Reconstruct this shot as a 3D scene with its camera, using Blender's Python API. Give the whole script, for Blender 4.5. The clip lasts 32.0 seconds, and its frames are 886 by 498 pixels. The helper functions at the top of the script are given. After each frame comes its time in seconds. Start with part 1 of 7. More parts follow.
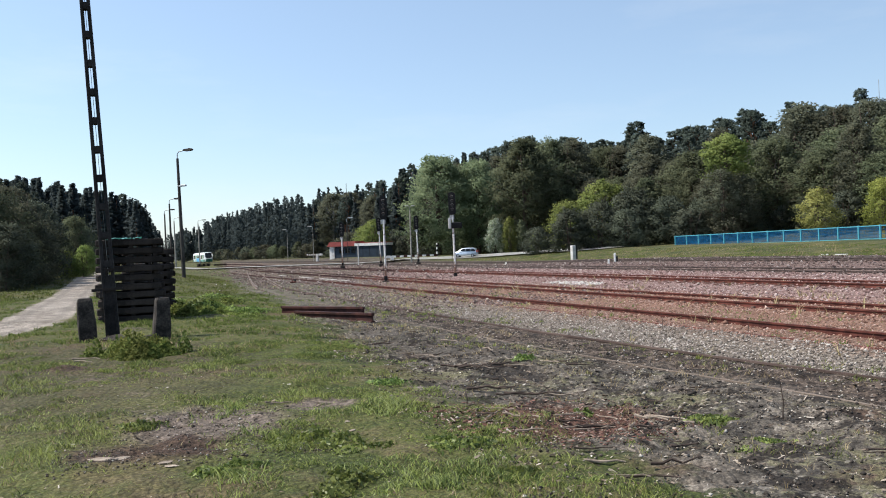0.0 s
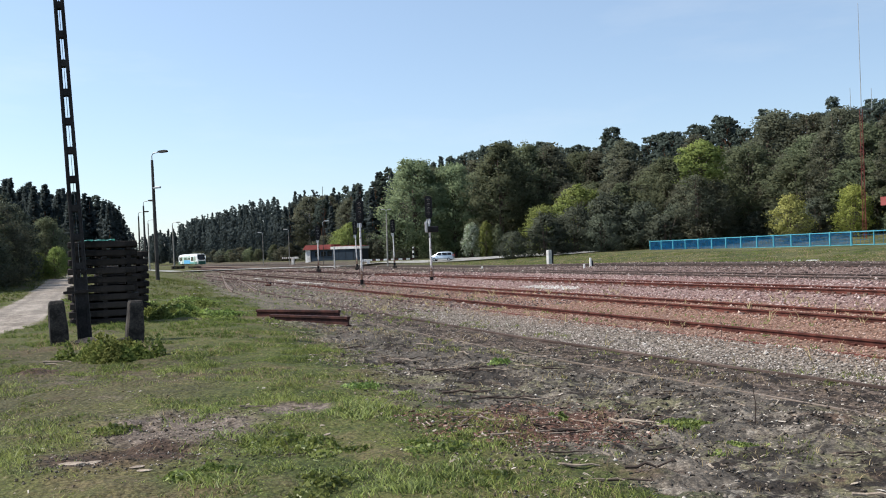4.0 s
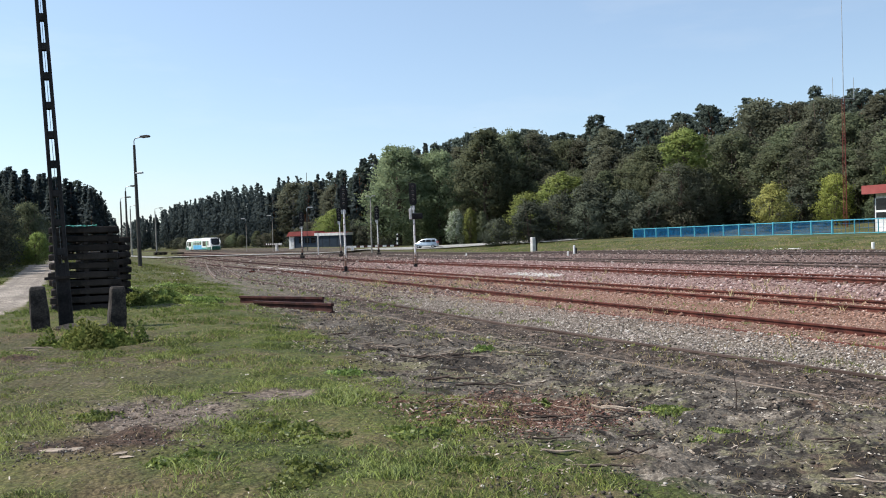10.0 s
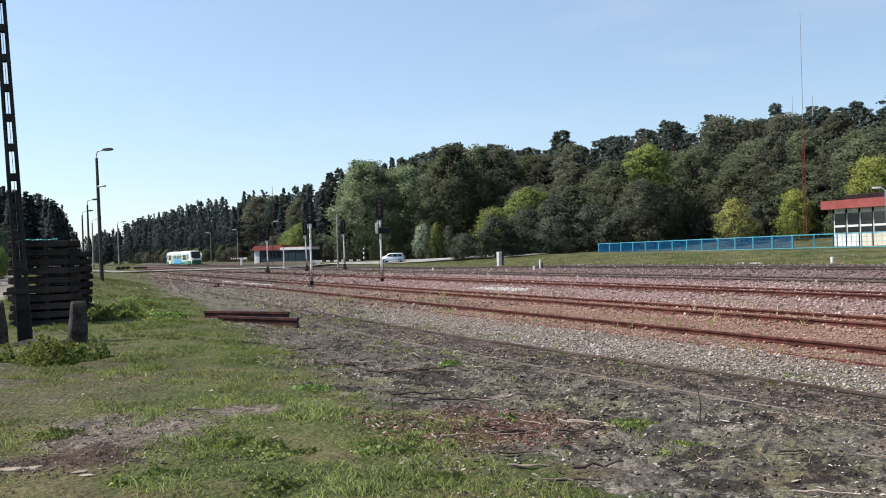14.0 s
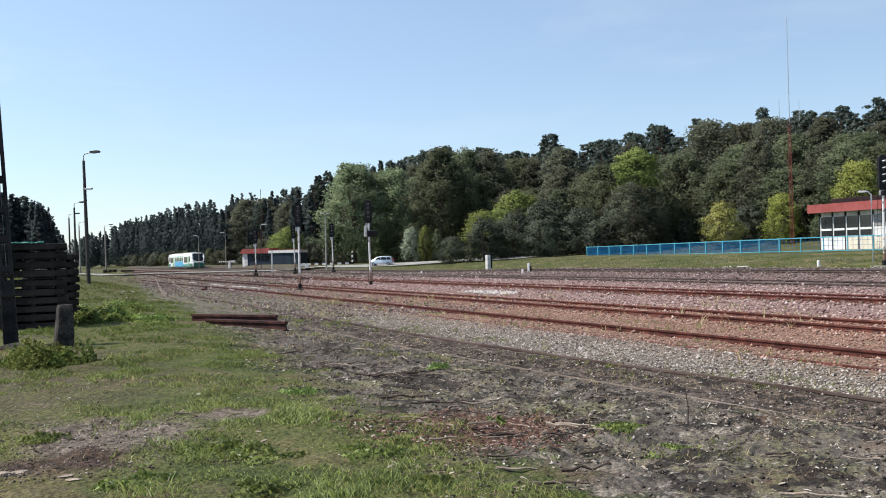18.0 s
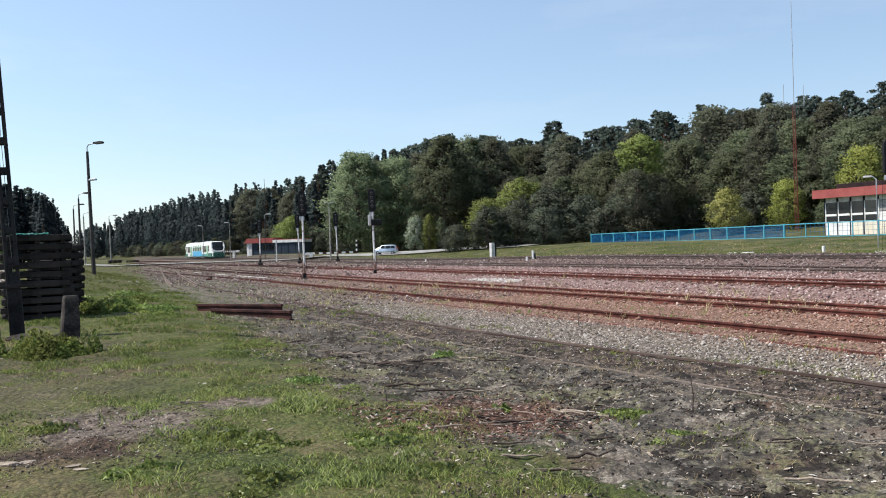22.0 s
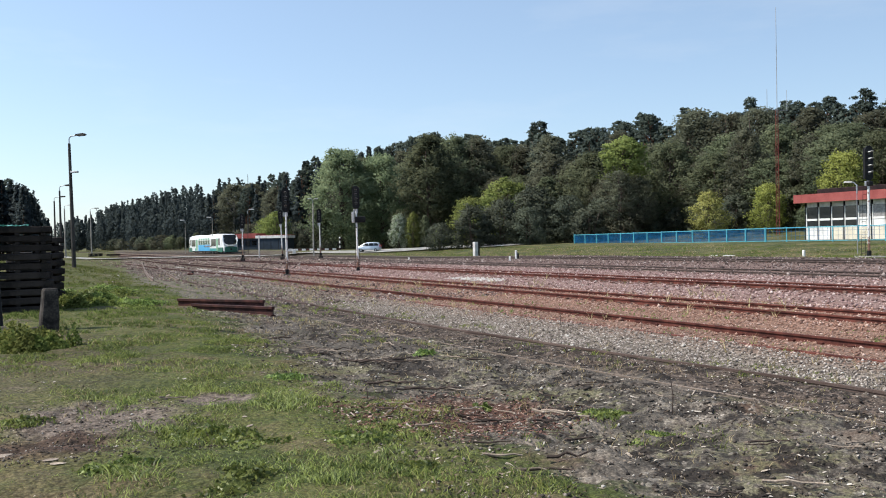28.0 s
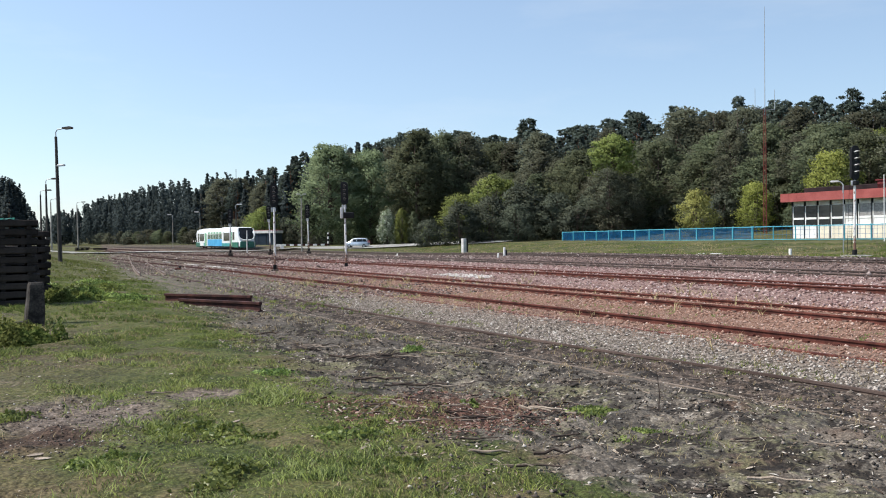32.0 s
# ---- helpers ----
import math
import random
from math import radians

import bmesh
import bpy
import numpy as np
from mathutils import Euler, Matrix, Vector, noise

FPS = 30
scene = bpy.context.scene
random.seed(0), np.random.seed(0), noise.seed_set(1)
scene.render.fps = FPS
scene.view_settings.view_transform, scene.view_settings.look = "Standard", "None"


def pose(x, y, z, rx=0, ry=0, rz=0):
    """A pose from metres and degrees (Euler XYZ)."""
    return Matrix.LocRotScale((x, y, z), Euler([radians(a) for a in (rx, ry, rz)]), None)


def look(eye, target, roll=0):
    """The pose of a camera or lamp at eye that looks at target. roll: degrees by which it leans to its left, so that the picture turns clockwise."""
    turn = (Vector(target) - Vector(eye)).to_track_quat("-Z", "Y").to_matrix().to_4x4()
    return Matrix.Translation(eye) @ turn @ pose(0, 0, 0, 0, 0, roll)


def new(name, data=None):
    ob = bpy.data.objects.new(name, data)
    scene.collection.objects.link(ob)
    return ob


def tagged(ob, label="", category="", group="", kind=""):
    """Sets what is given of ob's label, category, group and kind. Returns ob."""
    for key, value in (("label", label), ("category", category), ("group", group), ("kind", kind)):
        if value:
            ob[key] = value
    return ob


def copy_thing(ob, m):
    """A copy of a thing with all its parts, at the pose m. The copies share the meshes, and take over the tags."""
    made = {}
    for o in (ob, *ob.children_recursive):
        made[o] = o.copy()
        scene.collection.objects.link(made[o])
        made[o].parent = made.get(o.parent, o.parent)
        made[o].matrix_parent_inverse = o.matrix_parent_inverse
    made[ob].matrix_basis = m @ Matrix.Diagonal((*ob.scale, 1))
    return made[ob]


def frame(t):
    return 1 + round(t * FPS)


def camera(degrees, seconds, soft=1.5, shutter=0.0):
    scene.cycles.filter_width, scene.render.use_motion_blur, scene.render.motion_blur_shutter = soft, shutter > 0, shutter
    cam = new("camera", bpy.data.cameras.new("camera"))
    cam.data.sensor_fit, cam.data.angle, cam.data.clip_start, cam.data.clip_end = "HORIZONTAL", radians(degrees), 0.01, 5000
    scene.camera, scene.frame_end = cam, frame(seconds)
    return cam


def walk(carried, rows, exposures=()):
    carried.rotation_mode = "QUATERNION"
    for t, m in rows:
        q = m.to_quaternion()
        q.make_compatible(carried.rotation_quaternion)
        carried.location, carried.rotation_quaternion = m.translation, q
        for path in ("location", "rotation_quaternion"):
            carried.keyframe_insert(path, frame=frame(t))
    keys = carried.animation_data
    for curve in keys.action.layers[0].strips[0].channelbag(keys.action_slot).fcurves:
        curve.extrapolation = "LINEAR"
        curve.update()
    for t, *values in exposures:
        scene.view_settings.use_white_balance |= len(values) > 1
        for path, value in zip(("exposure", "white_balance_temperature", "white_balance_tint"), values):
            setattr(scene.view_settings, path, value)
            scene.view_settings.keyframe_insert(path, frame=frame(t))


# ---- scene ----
TRACK_TURN = 25.0           # the tracks run 25 degrees left of straight ahead
CT, ST = 0.9064, 0.4224

cam = camera(54.0, 32.0, soft=1.0)
walk(cam, [
    (0.0, pose(0.0, 0.0, 1.950, 90.103, 2.037, 4.695)),
    (0.5, pose(0.0, 0.0, 1.950, 90.235, 2.187, 4.032)),
    (1.0, pose(0.0, 0.0, 1.950, 90.293, 2.111, 3.452)),
    (1.5, pose(0.0, 0.0, 1.950, 90.193, 2.159, 2.933)),
    (2.0, pose(0.0, 0.0, 1.950, 90.014, 2.345, 2.563)),
    (2.5, pose(0.0, 0.0, 1.950, 90.173, 2.411, 2.691)),
    (3.0, pose(0.0, 0.0, 1.950, 90.275, 2.209, 2.884)),
    (3.5, pose(0.0, 0.0, 1.950, 90.364, 1.739, 3.070)),
    (5.5, pose(0.0, 0.0, 1.950, 89.657, 1.873, 3.306)),
    (6.0, pose(0.0, 0.0, 1.950, 89.416, 2.000, 2.953)),
    (6.5, pose(0.0, 0.0, 1.950, 89.350, 2.017, 2.817)),
    (7.0, pose(0.0, 0.0, 1.950, 89.357, 1.837, 2.855)),
    (7.5, pose(0.0, 0.0, 1.950, 89.513, 1.543, 3.062)),
    (8.0, pose(0.0, 0.0, 1.950, 89.448, 1.554, 3.118)),
    (8.5, pose(0.0, 0.0, 1.950, 89.498, 1.653, 2.922)),
    (9.0, pose(0.0, 0.0, 1.950, 89.572, 1.727, 2.770)),
    (9.5, pose(0.0, 0.0, 1.950, 89.505, 1.678, 2.550)),
    (10.0, pose(0.0, 0.0, 1.950, 89.417, 1.511, 2.090)),
    (10.5, pose(0.0, 0.0, 1.950, 89.591, 1.309, 1.539)),
    (11.0, pose(0.0, 0.0, 1.950, 89.685, 1.157, 1.181)),
    (11.5, pose(0.0, 0.0, 1.950, 89.865, 1.173, 0.923)),
    (12.0, pose(0.0, 0.0, 1.950, 90.140, 1.226, 0.607)),
    (12.5, pose(0.0, 0.0, 1.950, 90.391, 1.352, 0.281)),
    (13.0, pose(0.0, 0.0, 1.950, 90.563, 1.548, 0.060)),
    (13.5, pose(0.0, 0.0, 1.950, 90.509, 1.649, -0.052)),
    (14.0, pose(0.0, 0.0, 1.950, 90.310, 1.471, -0.113)),
    (14.5, pose(0.0, 0.0, 1.950, 90.289, 1.400, -0.188)),
    (16.5, pose(0.0, 0.0, 1.950, 90.452, 1.266, 0.028)),
    (17.0, pose(0.0, 0.0, 1.950, 90.411, 1.318, -0.115)),
    (17.5, pose(0.0, 0.0, 1.950, 90.467, 1.481, -0.415)),
    (18.0, pose(0.0, 0.0, 1.950, 90.501, 1.435, -0.859)),
    (18.5, pose(0.0, 0.0, 1.950, 90.499, 1.450, -1.094)),
    (19.0, pose(0.0, 0.0, 1.950, 90.394, 1.444, -1.002)),
    (19.5, pose(0.0, 0.0, 1.950, 90.372, 1.649, -0.885)),
    (20.0, pose(0.0, 0.0, 1.950, 90.321, 1.799, -0.953)),
    (20.5, pose(0.0, 0.0, 1.950, 90.361, 1.763, -0.897)),
    (21.0, pose(0.0, 0.0, 1.950, 90.243, 1.692, -0.688)),
    (21.5, pose(0.0, 0.0, 1.950, 89.892, 1.707, -0.492)),
    (22.0, pose(0.0, 0.0, 1.950, 89.735, 1.849, -0.586)),
    (22.5, pose(0.0, 0.0, 1.950, 90.096, 1.908, -0.725)),
    (23.0, pose(0.0, 0.0, 1.950, 90.300, 1.833, -0.810)),
    (23.5, pose(0.0, 0.0, 1.950, 90.318, 1.899, -0.815)),
    (24.0, pose(0.0, 0.0, 1.950, 90.318, 1.901, -0.827)),
    (24.5, pose(0.0, 0.0, 1.950, 90.218, 1.959, -0.881)),
    (25.0, pose(0.0, 0.0, 1.950, 90.096, 1.893, -0.723)),
    (25.5, pose(0.0, 0.0, 1.950, 89.869, 1.771, -0.676)),
    (27.5, pose(0.0, 0.0, 1.950, 89.620, 1.092, -1.413)),
    (28.0, pose(0.0, 0.0, 1.950, 89.606, 0.949, -1.678)),
    (28.5, pose(0.0, 0.0, 1.950, 89.618, 0.867, -1.799)),
    (29.0, pose(0.0, 0.0, 1.950, 89.706, 0.815, -1.851)),
    (29.5, pose(0.0, 0.0, 1.950, 89.720, 0.707, -1.945)),
    (30.0, pose(0.0, 0.0, 1.950, 89.763, 0.653, -2.237)),
    (30.5, pose(0.0, 0.0, 1.950, 89.751, 0.651, -2.415)),
    (31.0, pose(0.0, 0.0, 1.950, 89.565, 0.678, -2.351)),
    (31.5, pose(0.0, 0.0, 1.950, 89.509, 0.552, -2.335)),
    (32.0, pose(0.0, 0.0, 1.950, 89.356, 0.569, -2.440)),
])

# ---- light ----
SUN_AZ, SUN_EL = -98.0, 54.0      # degrees to the right of straight ahead, above the horizon
world = bpy.data.worlds.new("sky")
scene.world = world
world.use_nodes = True
wn = world.node_tree.nodes
sky = wn.new("ShaderNodeTexSky")
sky.sky_type = "NISHITA"
sky.sun_disc = False
sky.sun_elevation = radians(SUN_EL)
sky.sun_rotation = radians(SUN_AZ)
sky.air_density, sky.dust_density, sky.ozone_density = 1.0, 0.7, 2.8
haze = wn.new("ShaderNodeMix")
haze.data_type = "RGBA"
haze.inputs[0].default_value = 0.32
haze.inputs[7].default_value = (3.2, 4.1, 5.1, 1.0)
world.node_tree.links.new(sky.outputs[0], haze.inputs[6])
# thin high cloud, and air brighter towards the sun
tc = wn.new("ShaderNodeTexCoord")
flatten = wn.new("ShaderNodeMapping")
flatten.inputs["Scale"].default_value = (1.0, 1.0, 4.5)
flatten.inputs["Rotation"].default_value = (0.0, 0.10, 0.0)
wisp = wn.new("ShaderNodeTexNoise")
wisp.inputs["Scale"].default_value, wisp.inputs["Detail"].default_value, wisp.inputs["Roughness"].default_value = 2.6, 6.0, 0.62
thin = wn.new("ShaderNodeMapRange")
thin.inputs[1].default_value, thin.inputs[2].default_value, thin.inputs[4].default_value = 0.52, 0.80, 0.16
cloud = wn.new("ShaderNodeMix")
cloud.data_type = "RGBA"
cloud.inputs[7].default_value = (5.6, 5.75, 5.9, 1.0)
axes = wn.new("ShaderNodeSeparateXYZ")
side = wn.new("ShaderNodeMath")
side.operation = "MULTIPLY_ADD"
side.inputs[1].default_value, side.inputs[2].default_value = -0.20, 0.965
lit = wn.new("ShaderNodeVectorMath")
lit.operation = "SCALE"
for a, b in ((tc.outputs["Generated"], flatten.inputs[0]), (flatten.outputs[0], wisp.inputs[0]), (wisp.outputs[0], thin.inputs[0]), (thin.outputs[0], cloud.inputs[0]), (haze.outputs[2], cloud.inputs[6]),
             (tc.outputs["Generated"], axes.inputs[0]), (axes.outputs[0], side.inputs[0]), (cloud.outputs[2], lit.inputs[0]), (side.outputs[0], lit.inputs["Scale"]), (lit.outputs[0], wn["Background"].inputs[0])):
    world.node_tree.links.new(a, b)
wn["Background"].inputs[1].default_value = 0.15
sun = new("sun", bpy.data.lights.new("sun", "SUN"))
sun.data.energy, sun.data.angle, sun.data.color = 4.6, radians(0.55), (1.0, 0.95, 0.87)
sd = Vector((math.sin(radians(SUN_AZ)) * math.cos(radians(SUN_EL)), math.cos(radians(SUN_AZ)) * math.cos(radians(SUN_EL)), math.sin(radians(SUN_EL))))
sun.matrix_world = look(sd * 100, (0, 0, 0))
scene.view_settings.exposure = 0.35

# ---- helpers of this scene ----
rng = np.random.default_rng(7)


def uvw(u, v):
    """World x, y from metres along (u) and across (v) the tracks."""
    return -ST * u + CT * v, CT * u + ST * v


def step01(a, b, x):
    t = np.clip((x - a) / (b - a), 0, 1)
    return t * t * (3 - 2 * t)


PROFILE_V = [-400, -150, -60, -25, -8, 2.5, 6.2, 7.4, 9.3, 11.0, 15, 17.7, 20.5, 23.8, 28.6, 36.2, 39.5, 44, 52, 60, 75, 100, 140, 250, 400]
PROFILE_Z = [14, 9, 2.6, 0.45, 0.32, 0.30, 0.02, -0.05, -0.07, -0.16, -0.135, -0.045, -0.045, 0.035, 0.175, 0.215, 0.305, 0.5, 1.0, 1.15, 1.6, 4.0, 9.0, 16.0, 20.0]

# the ballast beds stand higher on the station side of the yard
RISE_V = [9.5, 11.1, 12.0, 12.5, 13.2, 15.0, 17.7, 20.5, 23.8, 29.0, 36.0, 39.5, 44.0, 52.0]
RISE_Z = [0.0, 0.105, 0.155, 0.12, 0.105, 0.075, 0.09, 0.09, 0.215, 0.24, 0.46, 0.48, 0.26, 0.0]


def base_z(u, v):
    """Height of the smooth ground."""
    z = np.interp(v, PROFILE_V, PROFILE_Z)
    bump = 0.26 * step01(58, 92, u) * (1 - step01(104, 135, u)) * step01(14, 22, v) * (1 - step01(36, 48, v))
    far = step01(105, 140, u) * (-0.12 * step01(20, 30, v) * (1 - step01(37, 39.5, v)) + 0.32 * step01(38, 41, v) * (1 - step01(50, 60, v)))
    left = 0.55 * step01(45, 85, u) * step01(9, 3, v) * (1 - step01(20, 60, -v))
    rise = np.interp(v, RISE_V, RISE_Z) * (1 - step01(55, 88, u))
    near = (0.07 * (1 - step01(12, 20, u)) + 0.09 * (1 - step01(6.5, 13.5, u))) * np.interp(v, [5.0, 6.5, 9.2, 10.0, 10.8], [0, 1, 1, 0.5, 0])
    bank = 0.42 * step01(46, 58, v) * (1 - step01(120, 170, v)) * (1 - step01(96, 125, u))
    beyond = 0.50 * step01(112, 146, u) * step01(-4, 8, v) * (1 - step01(42, 50, v))
    return z + bump + far + left + rise + near + bank + beyond


def ground_at(x, y):
    return float(base_z(-ST * x + CT * y, CT * x + ST * y))


# hollows and heaps: along, across, radius, height
DUG = ((9.0, 0.7, 0.75, -0.05), (8.1, 0.15, 0.5, -0.06), (8.14, 0.15, 0.16, -0.10), (7.88, 0.64, 0.20, -0.11), (8.33, 0.45, 0.22, 0.08), (8.6, 0.95, 0.45, 0.05), (7.65, 0.25, 0.2, 0.06), (9.4, 0.3, 0.35, 0.05), (7.75, 0.62, 0.22, 0.06), (8.15, 0.95, 0.2, 0.06), (9.9, 0.7, 0.3, 0.04), (17.2, 5.9, 0.45, -0.16), (16.5, 5.4, 0.4, 0.09), (18.0, 5.6, 0.4, 0.08), (11.7, 7.0, 0.35, -0.09), (11.2, 6.7, 0.3, 0.06),
       (13.8, 4.5, 0.35, -0.07), (11.8, 4.9, 0.5, 0.08), (11.4, 5.5, 0.35, -0.08), (11.5, 6.9, 0.4, -0.10), (8.6, 3.9, 0.5, 0.05), (7.5, 5.0, 0.35, 0.07), (7.9, 4.6, 0.3, -0.06), (14.6, -0.9, 0.22, 0.08),
       (14.0, 6.0, 0.4, 0.09), (17.6, 6.4, 0.6, 0.08), (6.3, 4.4, 0.3, -0.06), (9.6, 2.0, 0.35, -0.04), (18.5, 5.0, 0.5, -0.08), (20.5, 5.9, 0.5, 0.09))


def relief(u, v, x, y):
    """Small unevenness of the ground near the camera."""
    near = step01(60, 25, np.hypot(u, v)) * step01(-2, 1, u + 6)
    rough = np.where(v < 9.5, 1.0, 0.5)
    soil = step01(1.6, 3.4, v - 0.1 * u) * step01(9.6, 8.8, v)
    z = near * rough * ((fbm(x * 0.9, y * 0.9, 3) - 0.5) * 0.12 + (fbm(x * 3.2, y * 3.2, 9) - 0.5) * (0.07 + 0.11 * soil) + (fbm(x * 9, y * 9, 12) - 0.5) * (0.025 + 0.05 * soil))
    for rail in (7.55, 9.05):
        z = z * (1 - 0.75 * np.exp(-((v - rail) / 0.2) ** 2) * (u < 54))
    for cu, cv, r, d in DUG:
        z = z + d * np.exp(-((u - cu) ** 2 + (v - cv) ** 2) / (r * r))
    return z


def hash2(ix, iy, seed):
    h = (ix.astype(np.int64) * 374761393 + iy.astype(np.int64) * 668265263 + seed * 1442695041) & 0xFFFFFFFF
    h = ((h ^ (h >> 13)) * 1274126177) & 0xFFFFFFFF
    return ((h ^ (h >> 16)) & 0xFFFF) / 65535.0


def vnoise(x, y, seed=0):
    ix, iy = np.floor(x), np.floor(y)
    fx, fy = x - ix, y - iy
    fx, fy = fx * fx * (3 - 2 * fx), fy * fy * (3 - 2 * fy)
    a, b = hash2(ix, iy, seed), hash2(ix + 1, iy, seed)
    c, d = hash2(ix, iy + 1, seed), hash2(ix + 1, iy + 1, seed)
    return (a + (b - a) * fx) * (1 - fy) + (c + (d - c) * fx) * fy


def fbm(x, y, seed=0):
    return sum(vnoise(x * 2 ** k, y * 2 ** k, seed + k) * 0.5 ** (k + 1) for k in range(4)) / 0.9375


def fast_mesh(name, verts, faces):
    """A mesh from numpy arrays: verts (n, 3), faces (m, 3 or 4)."""
    me = bpy.data.meshes.new(name)
    n, k = faces.shape
    me.vertices.add(len(verts))
    me.vertices.foreach_set("co", np.ascontiguousarray(verts, dtype=np.float32).ravel())
    me.loops.add(n * k)
    me.loops.foreach_set("vertex_index", np.ascontiguousarray(faces, dtype=np.int32).ravel())
    me.polygons.add(n)
    me.polygons.foreach_set("loop_start", np.arange(0, n * k, k, dtype=np.int32))
    me.update(calc_edges=True)
    return me


def soften(me, normals):
    """Leaf clumps shade as round masses: one normal for each corner point."""
    me.polygons.foreach_set("use_smooth", np.ones(len(me.polygons), dtype=bool))
    me.normals_split_custom_set_from_vertices([tuple(q) for q in normals.tolist()])
    return me


def link(name, me, material=None, parent=None, label=""):
    ob = new(name, me)
    if material is not None and not me.materials:
        me.materials.append(material)
    ob.parent = parent
    return tagged(ob, label)


def part(name, bm, material, parent, label="", smooth=False):
    """Links a bmesh as one mesh object under a thing or a part."""
    me = bpy.data.meshes.new(name)
    if smooth:
        for fc in bm.faces:
            fc.smooth = True
    bm.to_mesh(me)
    bm.free()
    return link(name, me, material, parent, label)


def thing(name, x, y, z, rz=0.0, label="", category="", group="", kind="", lean=(0, 0)):
    ob = new(name)
    ob.matrix_basis = pose(x, y, z, lean[0], lean[1], rz)
    return tagged(ob, label, category, group, kind)


def box(bm, x0, y0, z0, x1, y1, z1, bevel=0.0):
    vs = [bm.verts.new(p) for p in ((x0, y0, z0), (x1, y0, z0), (x1, y1, z0), (x0, y1, z0), (x0, y0, z1), (x1, y0, z1), (x1, y1, z1), (x0, y1, z1))]
    fs = [bm.faces.new([vs[i] for i in q]) for q in ((3, 2, 1, 0), (4, 5, 6, 7), (0, 1, 5, 4), (1, 2, 6, 5), (2, 3, 7, 6), (3, 0, 4, 7))]
    if bevel > 0:
        es = list({e for fc in fs for e in fc.edges})
        bmesh.ops.bevel(bm, geom=es, offset=bevel, segments=1, affect="EDGES")
    return bm


def bx(x0, y0, z0, x1, y1, z1, bevel=0.0):
    return box(bmesh.new(), x0, y0, z0, x1, y1, z1, bevel)


def tube(bm, pts, radii, seg=8, cap=True):
    """A round tube through the points, with a radius at each."""
    rings = []
    n = len(pts)
    for i, p in enumerate(pts):
        a, b = Vector(pts[max(0, i - 1)]), Vector(pts[min(n - 1, i + 1)])
        d = (b - a).normalized()
        s = d.orthogonal().normalized() if abs(d.z) < 0.9 else Vector((1, 0, 0)) - d * d.x
        s.normalize()
        w = d.cross(s)
        rings.append([bm.verts.new(Vector(p) + (s * math.cos(t) + w * math.sin(t)) * radii[i]) for t in (2 * math.pi * k / seg for k in range(seg))])
    for r0, r1 in zip(rings, rings[1:]):
        for k in range(seg):
            bm.faces.new((r0[k], r0[(k + 1) % seg], r1[(k + 1) % seg], r1[k]))
    if cap:
        bm.faces.new(rings[0][::-1])
        bm.faces.new(rings[-1])
    return bm


def prism(bm, outline, y0, y1):
    """A prism along y from an outline of (x, z) points."""
    a = [bm.verts.new((x, y0, z)) for x, z in outline]
    b = [bm.verts.new((x, y1, z)) for x, z in outline]
    n = len(outline)
    bm.faces.new(a)
    bm.faces.new(b[::-1])
    for i in range(n):
        bm.faces.new((a[(i + 1) % n], a[i], b[i], b[(i + 1) % n]))
    bmesh.ops.recalc_face_normals(bm, faces=bm.faces[:])
    return bm


